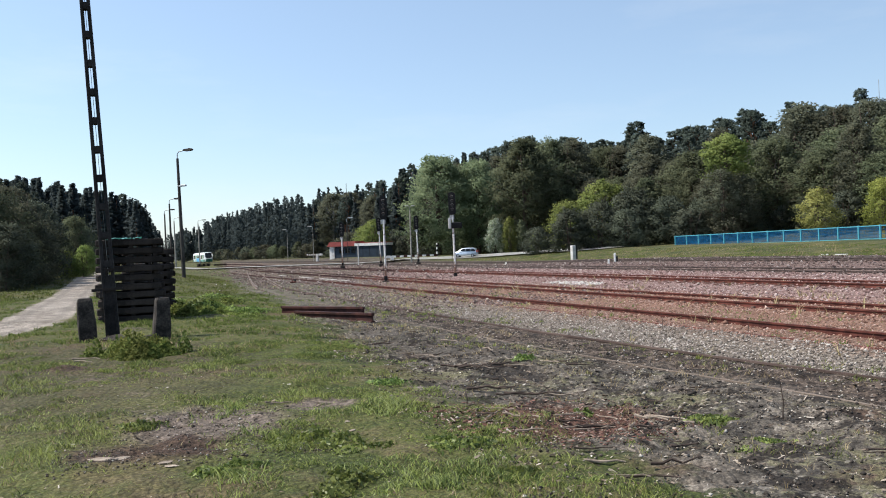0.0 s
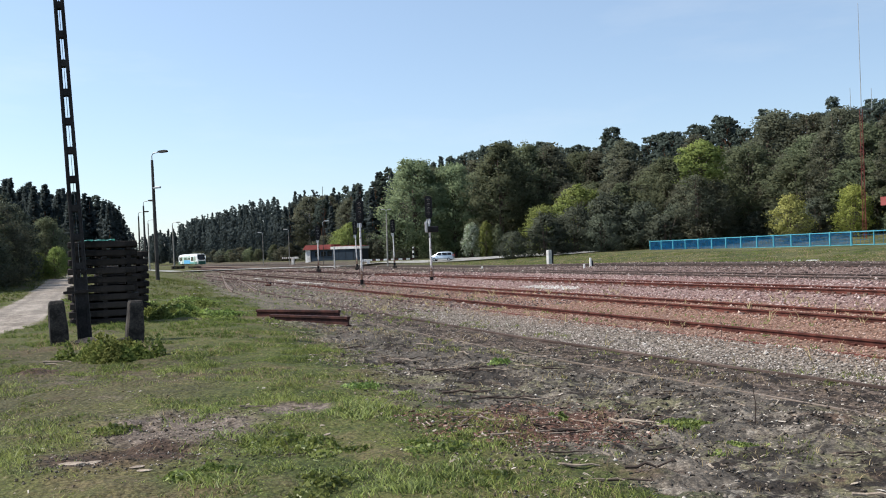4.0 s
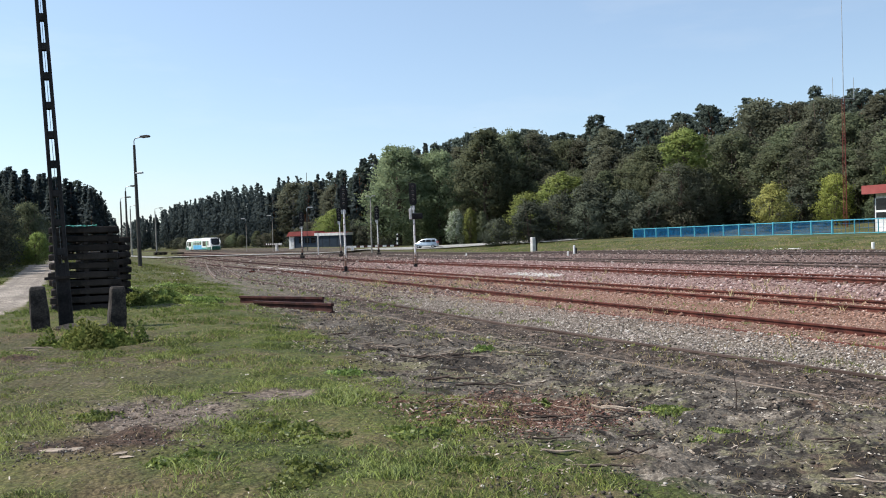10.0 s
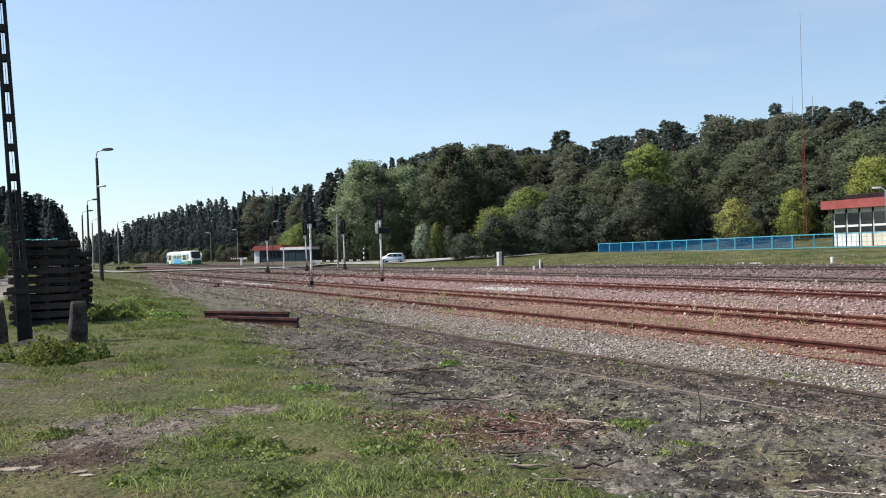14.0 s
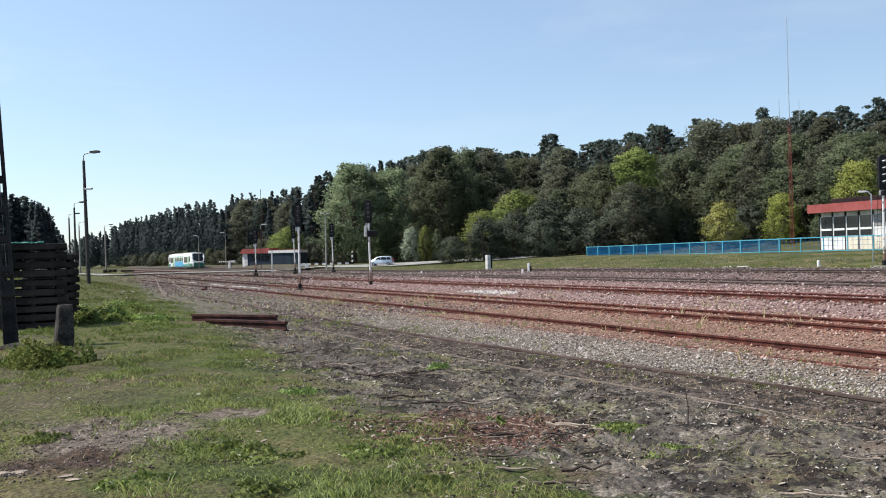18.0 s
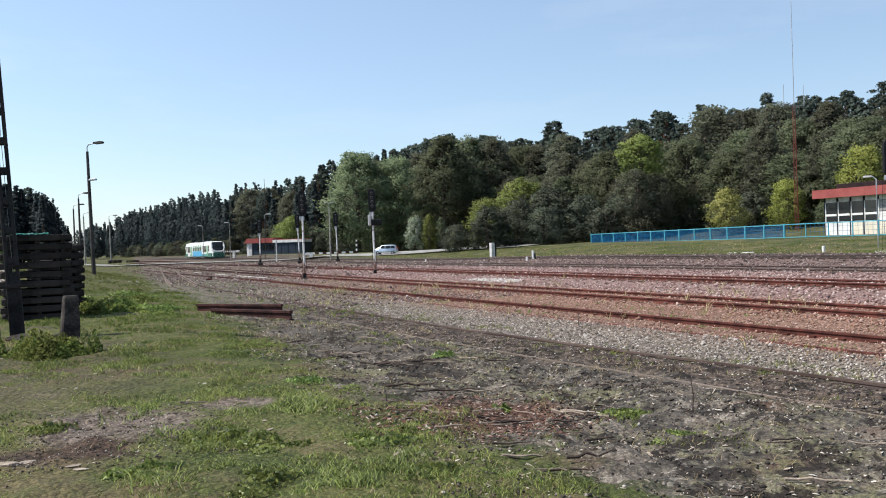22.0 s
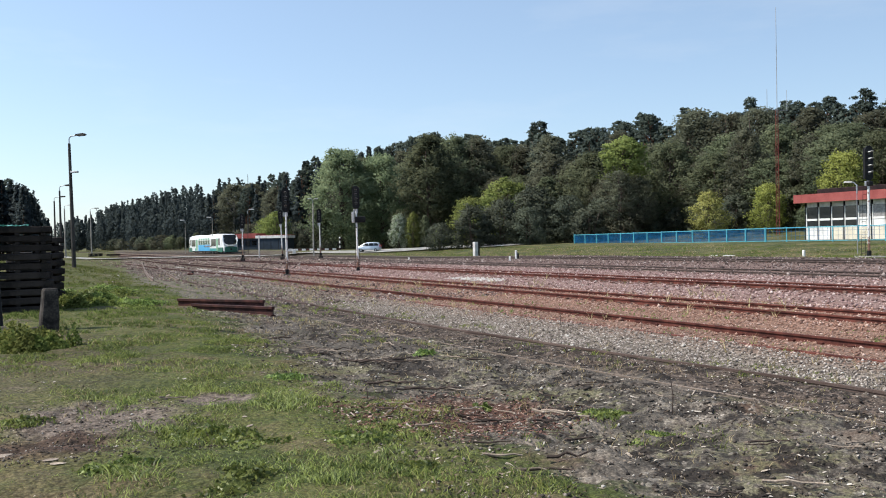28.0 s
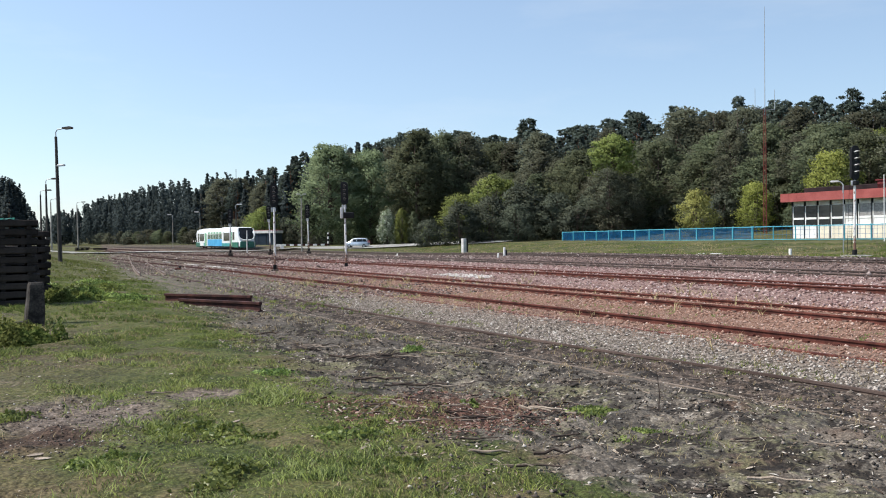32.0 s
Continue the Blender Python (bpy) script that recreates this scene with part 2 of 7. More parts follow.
# ---- materials ----
class Nodes:
    def __init__(self, name):
        self.mat = bpy.data.materials.new(name)
        self.mat.use_nodes = True
        self.tree = self.mat.node_tree
        self.bsdf = self.tree.nodes["Principled BSDF"]

    def node(self, kind, **values):
        n = self.tree.nodes.new(kind)
        for k, v in values.items():
            if k == "operation":
                n.operation = v
            elif k == "blend_type":
                n.blend_type = v
        return n

    def put(self, target, value):
        if isinstance(value, (int, float)):
            target.default_value = value
        elif isinstance(value, tuple):
            target.default_value = (*value, 1.0)[:4] if target.type == "RGBA" else value[:3]
        else:
            self.tree.links.new(value, target)

    def math(self, op, a, b=0.0, clamp=False):
        n = self.node("ShaderNodeMath", operation=op)
        n.use_clamp = clamp
        self.put(n.inputs[0], a)
        self.put(n.inputs[1], b)
        return n.outputs[0]

    def ramp01(self, x, a, b):
        """0 at a, 1 at b, smooth between."""
        n = self.node("ShaderNodeMapRange")
        n.interpolation_type = "SMOOTHSTEP"
        self.put(n.inputs[0], x)
        n.inputs[1].default_value, n.inputs[2].default_value = a, b
        return n.outputs[0]

    def mix(self, fac, a, b, blend="MIX"):
        n = self.tree.nodes.new("ShaderNodeMix")
        n.data_type, n.blend_type = "RGBA", blend
        self.put(n.inputs[0], fac)
        self.put(n.inputs[6], a)
        self.put(n.inputs[7], b)
        return n.outputs[2]

    def coords(self, which="Object"):
        return self.tree.nodes.new("ShaderNodeTexCoord").outputs[which]

    def noise(self, co, scale, detail=4.0, rough=0.55):
        n = self.tree.nodes.new("ShaderNodeTexNoise")
        self.put(n.inputs["Vector"], co)
        n.inputs["Scale"].default_value, n.inputs["Detail"].default_value, n.inputs["Roughness"].default_value = scale, detail, rough
        return n.outputs[0]

    def cells(self, co, scale, out="Color"):
        n = self.tree.nodes.new("ShaderNodeTexVoronoi")
        self.put(n.inputs["Vector"], co)
        n.inputs["Scale"].default_value = scale
        return n.outputs[out]

    def ramp(self, x, stops):
        n = self.tree.nodes.new("ShaderNodeValToRGB")
        self.put(n.inputs[0], x)
        e = n.color_ramp.elements
        while len(e) < len(stops):
            e.new(0.5)
        for el, (p, c) in zip(e, stops):
            el.position, el.color = p, (*c, 1)
        return n.outputs[0]

    def bump(self, height, strength, distance):
        n = self.tree.nodes.new("ShaderNodeBump")
        n.inputs["Strength"].default_value, n.inputs["Distance"].default_value = strength, distance
        self.put(n.inputs["Height"], height)
        self.tree.links.new(n.outputs[0], self.bsdf.inputs["Normal"])

    def done(self, color, rough=0.7, metal=0.0, spec=0.5):
        self.put(self.bsdf.inputs["Base Color"], color)
        self.put(self.bsdf.inputs["Roughness"], rough)
        self.bsdf.inputs["Metallic"].default_value = metal
        self.bsdf.inputs["Specular IOR Level"].default_value = spec
        return self.mat


def worn(name, c1, c2, scale=3.0, rough=0.7, metal=0.0, fine=40.0, bump=0.15, dist=0.01, vary=0.0, where="Object"):
    """A surface of two tones: broad stains and fine grain, with a little relief."""
    n = Nodes(name)
    co = n.coords(where)
    broad = n.noise(co, scale, 5.0)
    grain = n.noise(co, fine, 3.0)
    k = n.math("ADD", n.math("MULTIPLY", broad, 0.75), n.math("MULTIPLY", grain, 0.35))
    col = n.mix(n.ramp01(k, 0.38, 0.72), c1, c2)
    if vary > 0:
        info = n.tree.nodes.new("ShaderNodeObjectInfo").outputs["Random"]
        f = n.math("ADD", n.math("MULTIPLY", info, vary), 1.0 - vary / 2)
        hsv = n.tree.nodes.new("ShaderNodeHueSaturation")
        n.put(hsv.inputs["Value"], f)
        n.put(hsv.inputs["Color"], col)
        col = hsv.outputs[0]
    if bump > 0:
        n.bump(k, bump, dist)
    return n.done(col, n.math("ADD", n.math("MULTIPLY", grain, 0.2), rough - 0.1), metal, 0.5 if rough < 0.5 else 0.2)


def leafy(name, c1, c2, scale=0.5, glow=0.3, single=0.2, gloss=0.06, rough=0.7):
    """Leaves: tone by clump and by leaf, some light passing through."""
    n = Nodes(name)
    co = n.coords("Object")
    info = n.tree.nodes.new("ShaderNodeObjectInfo").outputs["Random"]
    isl = n.tree.nodes.new("ShaderNodeNewGeometry").outputs["Random Per Island"]
    k = n.math("ADD", n.math("MULTIPLY", n.noise(co, scale, 3.0), 1.05 - single), n.math("MULTIPLY", isl, single))
    col = n.mix(n.ramp01(k, 0.36, 0.72), c1, c2)
    hsv = n.tree.nodes.new("ShaderNodeHueSaturation")
    n.put(hsv.inputs["Hue"], n.math("ADD", n.math("MULTIPLY", info, 0.036), 0.482))
    n.put(hsv.inputs["Value"], n.math("ADD", n.math("MULTIPLY", info, 0.5), 0.75))
    n.put(hsv.inputs["Color"], col)
    n.done(hsv.outputs[0], rough, 0.0, gloss)
    tr = n.tree.nodes.new("ShaderNodeBsdfTranslucent")
    n.put(tr.inputs["Color"], hsv.outputs[0])
    mx = n.tree.nodes.new("ShaderNodeMixShader")
    mx.inputs[0].default_value = glow
    n.tree.links.new(n.bsdf.outputs[0], mx.inputs[1])
    n.tree.links.new(tr.outputs[0], mx.inputs[2])
    n.tree.links.new(mx.outputs[0], n.tree.nodes["Material Output"].inputs["Surface"])
    return n.mat


def glassy(name, c, rough=0.08):
    n = Nodes(name)
    return n.done(n.mix(n.noise(n.coords(), 1.5), tuple(x * 0.7 for x in c), c), rough, 0.0, 0.8)


def glow(name, c, strength):
    n = Nodes(name)
    n.put(n.bsdf.inputs["Emission Color"], c)
    n.bsdf.inputs["Emission Strength"].default_value = strength
    return n.done(c, 0.4)


def ground_material():
    n = Nodes("ground_cover")
    co = n.coords("Object")
    sep = n.tree.nodes.new("ShaderNodeSeparateXYZ")
    n.put(sep.inputs[0], co)
    x, y = sep.outputs[0], sep.outputs[1]
    v = n.math("ADD", n.math("MULTIPLY", x, CT), n.math("MULTIPLY", y, ST))
    u = n.math("ADD", n.math("MULTIPLY", x, -ST), n.math("MULTIPLY", y, CT))
    n1, n2, n3, n4 = n.noise(co, 0.33, 6.0), n.noise(co, 1.7, 6.0, 0.6), n.noise(co, 9.0, 5.0, 0.6), n.noise(co, 45.0, 3.0)
    c1 = n.math("SUBTRACT", n1, 0.5)
    c2 = n.math("SUBTRACT", n2, 0.5)
    c3 = n.math("SUBTRACT", n3, 0.5)
    wob = n.math("ADD", n.math("ADD", n.math("MULTIPLY", c1, 2.6), n.math("MULTIPLY", c2, 1.8)), n.math("MULTIPLY", c3, 0.9))
    vs = n.math("ADD", v, n.math("MULTIPLY", wob, 0.55))
    stones = n.cells(co, 15.0)
    big = n.cells(co, 5.0)
    # bands across the tracks; ballast tones darkened to paint shadows between the stones
    band = n.ramp(n.math("DIVIDE", vs, 60.0), [
        (0.0, (0.125, 0.105, 0.085)), (0.14, (0.12, 0.095, 0.078)), (0.158, (0.17, 0.143, 0.118)), (0.182, (0.22, 0.19, 0.157)),
        (0.20, (0.21, 0.138, 0.106)), (0.25, (0.24, 0.146, 0.108)), (0.30, (0.25, 0.15, 0.112)), (0.335, (0.24, 0.156, 0.136)),
        (0.39, (0.28, 0.195, 0.176)), (0.44, (0.25, 0.17, 0.152)), (0.50, (0.18, 0.122, 0.108)), (0.58, (0.19, 0.135, 0.118)), (0.65, (0.085, 0.07, 0.06)), (1.0, (0.09, 0.075, 0.06))])
    grey = n.tree.nodes.new("ShaderNodeRGBToBW")
    n.put(grey.inputs[0], stones)
    tone = n.math("ADD", n.math("MULTIPLY", grey.outputs[0], 0.9), 0.55)
    stony = n.mix(1.0, band, tone, "MULTIPLY")
    # bare soil with ash and litter
    soil = n.ramp(n.math("ADD", n.math("MULTIPLY", n2, 0.6), n.math("MULTIPLY", n3, 0.4)), [
        (0.34, (0.024, 0.021, 0.018)), (0.44, (0.075, 0.067, 0.058)), (0.55, (0.150, 0.130, 0.109)), (0.68, (0.28, 0.245, 0.208))])
    soil = n.mix(n.ramp01(n.noise(co, 0.8, 5.0), 0.54, 0.68), soil, (0.115, 0.078, 0.058))
    moss = n.ramp01(n.math("ADD", n.math("MULTIPLY", n.noise(co, 0.55, 5.0), 0.6), n.math("MULTIPLY", n3, 0.4)), 0.50, 0.60)
    soil = n.mix(n.math("MULTIPLY", moss, 0.55), soil, (0.15, 0.15, 0.07))
    soil = n.mix(n.math("MULTIPLY", n.ramp01(grey.outputs[0], 0.8, 0.9), 0.35), soil, (0.42, 0.38, 0.33))
    def blot(cu, cv, ru, rv, k):
        a = n.math("DIVIDE", n.math("SUBTRACT", u, cu), ru)
        b = n.math("DIVIDE", n.math("SUBTRACT", v, cv), rv)
        d = n.math("ADD", n.math("ADD", n.math("MULTIPLY", a, a), n.math("MULTIPLY", b, b)), n.math("MULTIPLY", wob, 0.7))
        return n.math("MULTIPLY", n.ramp01(d, 1.2, 0.5), k)
    soil = n.mix(blot(8.0, 4.1, 0.9, 1.3, 0.85), soil, n.mix(n3, (0.05, 0.026, 0.02), (0.19, 0.095, 0.07)))
    # dark earth spots; in the dug hollows this colour also paints their shade
    for cu, cv, ru, rv in ((17.2, 5.9, 0.9, 0.55), (19.5, 6.9, 0.8, 0.4), (11.7, 5.2, 0.9, 0.7), (11.7, 7.0, 0.6, 0.45), (13.8, 4.5, 0.5, 0.5), (7.4, 8.7, 0.5, 0.4)):
        soil = n.mix(blot(cu, cv, ru, rv, 0.8), soil, n.mix(n3, (0.014, 0.012, 0.011), (0.075, 0.062, 0.052)))
    soil = n.mix(blot(16.5, 5.8, 4.0, 1.3, 0.6), soil, n.mix(n3, (0.035, 0.03, 0.027), (0.14, 0.125, 0.11)))
    soil = n.mix(n.ramp01(n.math("ADD", v, wob), 7.0, 8.2), soil, n.mix(n.ramp01(n3, 0.35, 0.7), (0.038, 0.029, 0.024), (0.185, 0.143, 0.117)))
    # dark earth blotches, deepened to stand for shadows among the clods
    soil = n.mix(n.math("MULTIPLY", n.ramp01(n.noise(co, 2.4, 5.0, 0.65), 0.51, 0.575), 0.9), soil, (0.024, 0.019, 0.016))
    col = n.mix(n.ramp01(vs, 8.8, 9.7), soil, stony)
    # old yard ground further off: soil and dry weeds
    yard = n.mix(n.ramp01(n.math("ADD", n.math("MULTIPLY", n2, 0.5), n.math("MULTIPLY", n3, 0.5)), 0.4, 0.62), (0.082, 0.074, 0.052), (0.215, 0.192, 0.15))
    col = n.mix(n.math("MULTIPLY", n.math("ADD", n.math("MULTIPLY", n.ramp01(u, 24.0, 40.0), 0.75), n.math("MULTIPLY", n.ramp01(u, 38.0, 52.0), 0.25)), n.ramp01(vs, 14.2, 12.2)), col, yard)
    dull = n.mix(n3, (0.13, 0.10, 0.085), (0.26, 0.205, 0.18))
    col = n.mix(n.math("MULTIPLY", n.math("MULTIPLY", n.ramp01(u, 30.0, 60.0), n.ramp01(vs, 12.0, 13.0)), n.math("MULTIPLY", n.ramp01(vs, 21.0, 17.0), 0.75)), col, dull)
    weedy = n.mix(n.ramp01(n3, 0.4, 0.6), (0.075, 0.07, 0.042), (0.17, 0.145, 0.105))
    col = n.mix(n.math("MULTIPLY", n.math("MULTIPLY", n.ramp01(u, 55.0, 95.0), n.ramp01(n.noise(co, 0.25, 5.0), 0.36, 0.56)), 0.85), col, weedy)
    cinder = n.ramp01(n.math("ADD", n.math("MULTIPLY", n.noise(co, 0.9, 5.0, 0.65), 0.6), n.math("MULTIPLY", n3, 0.4)), 0.47, 0.58)
    col = n.mix(n.math("MULTIPLY", n.math("MULTIPLY", n.ramp01(u, 42.0, 70.0), n.ramp01(vs, 8.5, 10.5)), n.math("MULTIPLY", cinder, 0.75)), col, n.mix(n3, (0.028, 0.023, 0.019), (0.095, 0.075, 0.062)))
    # grass beside the camera
    edge = n.math("ADD", n.math("ADD", n.math("SUBTRACT", v, n.math("MULTIPLY", u, 0.10)), wob), n.math("SUBTRACT", n.math("MULTIPLY", n.ramp01(u, 38.0, 55.0), 1.15), n.math("MULTIPLY", n.ramp01(u, 8.0, 6.3), 0.5)))
    grass_c = n.ramp(n.math("ADD", n.math("MULTIPLY", n1, 0.35), n.math("ADD", n.math("MULTIPLY", n2, 0.35), n.math("MULTIPLY", n3, 0.3))), [
        (0.36, (0.031, 0.043, 0.013)), (0.46, (0.065, 0.080, 0.023)), (0.55, (0.110, 0.112, 0.039)), (0.66, (0.155, 0.136, 0.070))])
    grass_c = n.mix(n.math("MULTIPLY", n.ramp01(n.noise(co, 0.5, 5.0, 0.6), 0.5, 0.64), 0.75), grass_c, n.mix(n3, (0.09, 0.062, 0.038), (0.19, 0.145, 0.085)))
    bare = n.ramp01(n.math("ADD", n.math("MULTIPLY", n.noise(co, 0.7, 4.0), 0.7), n.math("MULTIPLY", n3, 0.3)), 0.56, 0.64)
    grass_c = n.mix(blot(14.5, -1.0, 5.5, 3.0, 0.6), grass_c, n.mix(n3, (0.035, 0.032, 0.020), (0.12, 0.092, 0.06)))
    near_grass = n.mix(n.math("MULTIPLY", bare, 0.6), grass_c, n.mix(n.ramp01(n3, 0.3, 0.7), (0.045, 0.034, 0.027), (0.19, 0.15, 0.12)))
    # bare patches; the dark tone is reddish earth plus painted dug-edge shade
    for cu, cv, ru, rv, dark in ((9.0, 0.7, 1.0, 0.95, 0), (8.0, 0.1, 0.75, 0.75, 1), (9.6, 2.0, 0.5, 0.45, 0), (14.6, -0.9, 0.35, 0.4, 1), (7.7, 0.55, 0.3, 0.35, 1)):
        tone_a, tone_b = ((0.030, 0.020, 0.016), (0.115, 0.073, 0.055)) if dark else ((0.075, 0.056, 0.047), (0.235, 0.19, 0.165))
        near_grass = n.mix(blot(cu, cv, ru, rv, 0.92), near_grass, n.mix(n.ramp01(n3, 0.3, 0.7), tone_a, tone_b))
    col = n.mix(n.ramp01(edge, 3.0, 2.2), col, near_grass)
    # grass beyond the tracks
    far_grass = n.mix(n.ramp01(n.math("ADD", n.math("MULTIPLY", n1, 0.5), n.math("MULTIPLY", n2, 0.5)), 0.4, 0.6), (0.052, 0.070, 0.024), (0.15, 0.135, 0.062))
    col = n.mix(n.ramp01(n.math("ADD", v, n.math("MULTIPLY", c2, 1.6)), 40.6, 41.4), col, far_grass)
    # sandy lane
    far_u = n.math("MAXIMUM", n.math("SUBTRACT", 29.0, u), 0.0)
    mid = n.math("ADD", n.math("ADD", v, 2.45), n.math("MULTIPLY", n.math("MULTIPLY", far_u, far_u), 0.027))
    off = n.math("ADD", n.math("ABSOLUTE", mid), n.math("MULTIPLY", wob, 0.4))
    lane = n.math("MULTIPLY", n.ramp01(off, 1.2, 0.9), n.ramp01(u, 10.0, 14.0))
    sand = n.mix(n.ramp01(n.math("ADD", n.math("MULTIPLY", n2, 0.5), n.math("MULTIPLY", n3, 0.5)), 0.36, 0.62), (0.19, 0.16, 0.135), (0.42, 0.375, 0.33))
    rut = n.math("ABSOLUTE", n.math("SUBTRACT", n.math("ABSOLUTE", n.math("ADD", mid, n.math("MULTIPLY", c1, 0.5))), 0.55))
    sand = n.mix(n.math("MULTIPLY", n.ramp01(n.math("ADD", rut, n.math("MULTIPLY", c2, 0.5)), 0.26, 0.05), 0.55), sand, (0.20, 0.175, 0.155))
    sand = n.mix(n.math("MULTIPLY", n.ramp01(n1, 0.48, 0.6), 0.4), sand, (0.17, 0.15, 0.125))
    col = n.mix(lane, col, sand)
    col = n.mix(n.ramp01(n4, 0.42, 0.62), n.mix(1.0, col, (0.62, 0.6, 0.58), "MULTIPLY"), n.mix(1.0, col, (1.18, 1.16, 1.12), "MULTIPLY"))
    dist = n.cells(co, 15.0, "Distance")
    h = n.math("ADD", n.math("MULTIPLY", n3, 0.6), n.math("ADD", n.math("MULTIPLY", n4, 0.25), n.math("MULTIPLY", dist, -0.6)))
    n.bump(h, 1.0, 0.05)
    return n.done(col, 0.92, 0.0, 0.2)


GROUND = ground_material()
RUST = worn("rusty_steel", (0.050, 0.017, 0.013), (0.150, 0.050, 0.036), 4.0, 0.75, 0.1, 60.0, 0.3, 0.004, 0.3)
OLD_RAIL = worn("dusty_rail", (0.105, 0.08, 0.062), (0.215, 0.17, 0.138), 0.7, 0.8, 0.1, 40.0, 0.2, 0.003)
TURNOUT_RAIL = worn("turnout_rail", (0.10, 0.072, 0.058), (0.22, 0.17, 0.14), 0.7, 0.7, 0.1, 40.0, 0.2, 0.003)
BROWN_RAIL = worn("brown_rail", (0.06, 0.04, 0.033), (0.14, 0.10, 0.083), 0.7, 0.7, 0.1, 40.0, 0.2, 0.003)
DARK_RAIL = worn("dark_rail", (0.06, 0.045, 0.04), (0.12, 0.09, 0.075), 3.0, 0.6, 0.3, 60.0, 0.1, 0.002)
TIMBER = worn("tarred_timber", (0.009, 0.008, 0.0075), (0.040, 0.032, 0.028), 3.0, 0.85, 0.0, 30.0, 0.4, 0.01, 0.6)
SLEEPER = worn("stained_sleeper", (0.085, 0.055, 0.045), (0.19, 0.125, 0.10), 3.0, 0.9, 0.0, 30.0, 0.4, 0.01, 0.4)
CONCRETE = worn("old_concrete", (0.20, 0.19, 0.17), (0.40, 0.38, 0.34), 2.0, 0.85, 0.0, 40.0, 0.3, 0.006)
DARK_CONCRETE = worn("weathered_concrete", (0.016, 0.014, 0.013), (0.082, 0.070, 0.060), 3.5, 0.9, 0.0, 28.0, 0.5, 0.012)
# pole concretes: dark silhouettes against the sky put into the base colour
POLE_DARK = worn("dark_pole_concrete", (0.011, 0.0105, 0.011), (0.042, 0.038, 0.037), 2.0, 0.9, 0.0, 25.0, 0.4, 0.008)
POLE_GREY = worn("pole_concrete", (0.032, 0.030, 0.027), (0.078, 0.073, 0.067), 1.0, 0.85, 0.0, 25.0, 0.2, 0.005)
WHITE = worn("white_paint", (0.62, 0.61, 0.58), (0.82, 0.81, 0.78), 1.5, 0.55, 0.0, 30.0, 0.05, 0.003)
OFFWHITE = worn("dirty_white_paint", (0.42, 0.41, 0.39), (0.68, 0.66, 0.63), 2.5, 0.6, 0.0, 25.0, 0.1, 0.003)
CREAM = worn("cream_panel", (0.60, 0.54, 0.42), (0.74, 0.68, 0.55), 1.2, 0.7, 0.0, 20.0, 0.05, 0.003)
BLACK = worn("black_paint", (0.007, 0.007, 0.008), (0.016, 0.016, 0.017), 3.0, 0.6, 0.0, 30.0, 0.1, 0.003)
STEEL = worn("galvanised_steel", (0.30, 0.31, 0.32), (0.46, 0.47, 0.48), 3.0, 0.45, 0.6, 40.0, 0.05, 0.002)
RED_ROOF = worn("red_sheet_roof", (0.25, 0.062, 0.055), (0.34, 0.095, 0.083), 1.0, 0.5, 0.0, 18.0, 0.06, 0.004)
RED_DARK = worn("dark_red_roofing", (0.10, 0.018, 0.02), (0.16, 0.03, 0.03), 1.0, 0.7, 0.0, 18.0, 0.06, 0.004)
RED = worn("red_paint", (0.42, 0.05, 0.035), (0.55, 0.09, 0.06), 2.0, 0.5, 0.0, 25.0, 0.06, 0.003)
MAST_RED = worn("faded_red_mast", (0.15, 0.04, 0.032), (0.24, 0.075, 0.058), 2.0, 0.6, 0.1, 25.0, 0.06, 0.003)
BLUE_FENCE = worn("blue_fence_paint", (0.05, 0.25, 0.33), (0.11, 0.38, 0.46), 1.5, 0.5, 0.0, 25.0, 0.06, 0.003)
BLUE_WIRE = worn("blue_fence_mesh", (0.005, 0.085, 0.20), (0.012, 0.13, 0.29), 1.5, 0.5, 0.0, 25.0, 0.06, 0.003)
SLATE = worn("blue_grey_sheet", (0.022, 0.034, 0.05), (0.038, 0.052, 0.072), 1.0, 0.5, 0.0, 20.0, 0.06, 0.003)
WINDOW = glassy("dark_window", (0.018, 0.02, 0.022), 0.12)
CURTAIN = worn("net_curtain_behind_glass", (0.16, 0.155, 0.15), (0.30, 0.29, 0.28), 6.0, 0.25, 0.0, 20.0, 0.02, 0.002)
BARK = worn("bark", (0.055, 0.042, 0.034), (0.13, 0.10, 0.08), 1.5, 0.9, 0.0, 12.0, 0.5, 0.02)
PINE_BARK = worn("pine_bark", (0.10, 0.055, 0.035), (0.20, 0.105, 0.065), 1.0, 0.9, 0.0, 12.0, 0.5, 0.02)
BIRCH_BARK = worn("birch_bark", (0.20, 0.19, 0.18), (0.55, 0.53, 0.50), 2.0, 0.8, 0.0, 9.0, 0.2, 0.01)
LEAF_MID = leafy("leaves_mid_green", (0.080, 0.098, 0.058), (0.165, 0.184, 0.108), 0.5, 0.42, 0.10)
LEAF_FRESH = leafy("leaves_fresh_green", (0.112, 0.142, 0.078), (0.236, 0.272, 0.155), 0.5, 0.42, 0.10)
LEAF_LIGHT = leafy("leaves_light_green", (0.13, 0.17, 0.05), (0.25, 0.29, 0.095), 0.6, 0.4, 0.14)
LEAF_BRIGHT = leafy("leaves_bright_green", (0.19, 0.23, 0.055), (0.36, 0.40, 0.115), 0.6, 0.4, 0.14)
LEAF_YELLOW = leafy("leaves_yellow_green", (0.20, 0.195, 0.065), (0.35, 0.325, 0.12), 0.6, 0.35, 0.16)
LEAF_OLIVE = leafy("leaves_olive_green", (0.072, 0.077, 0.054), (0.150, 0.155, 0.106), 0.5, 0.42, 0.10)
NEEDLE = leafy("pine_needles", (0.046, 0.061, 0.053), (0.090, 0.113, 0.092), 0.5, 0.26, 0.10)
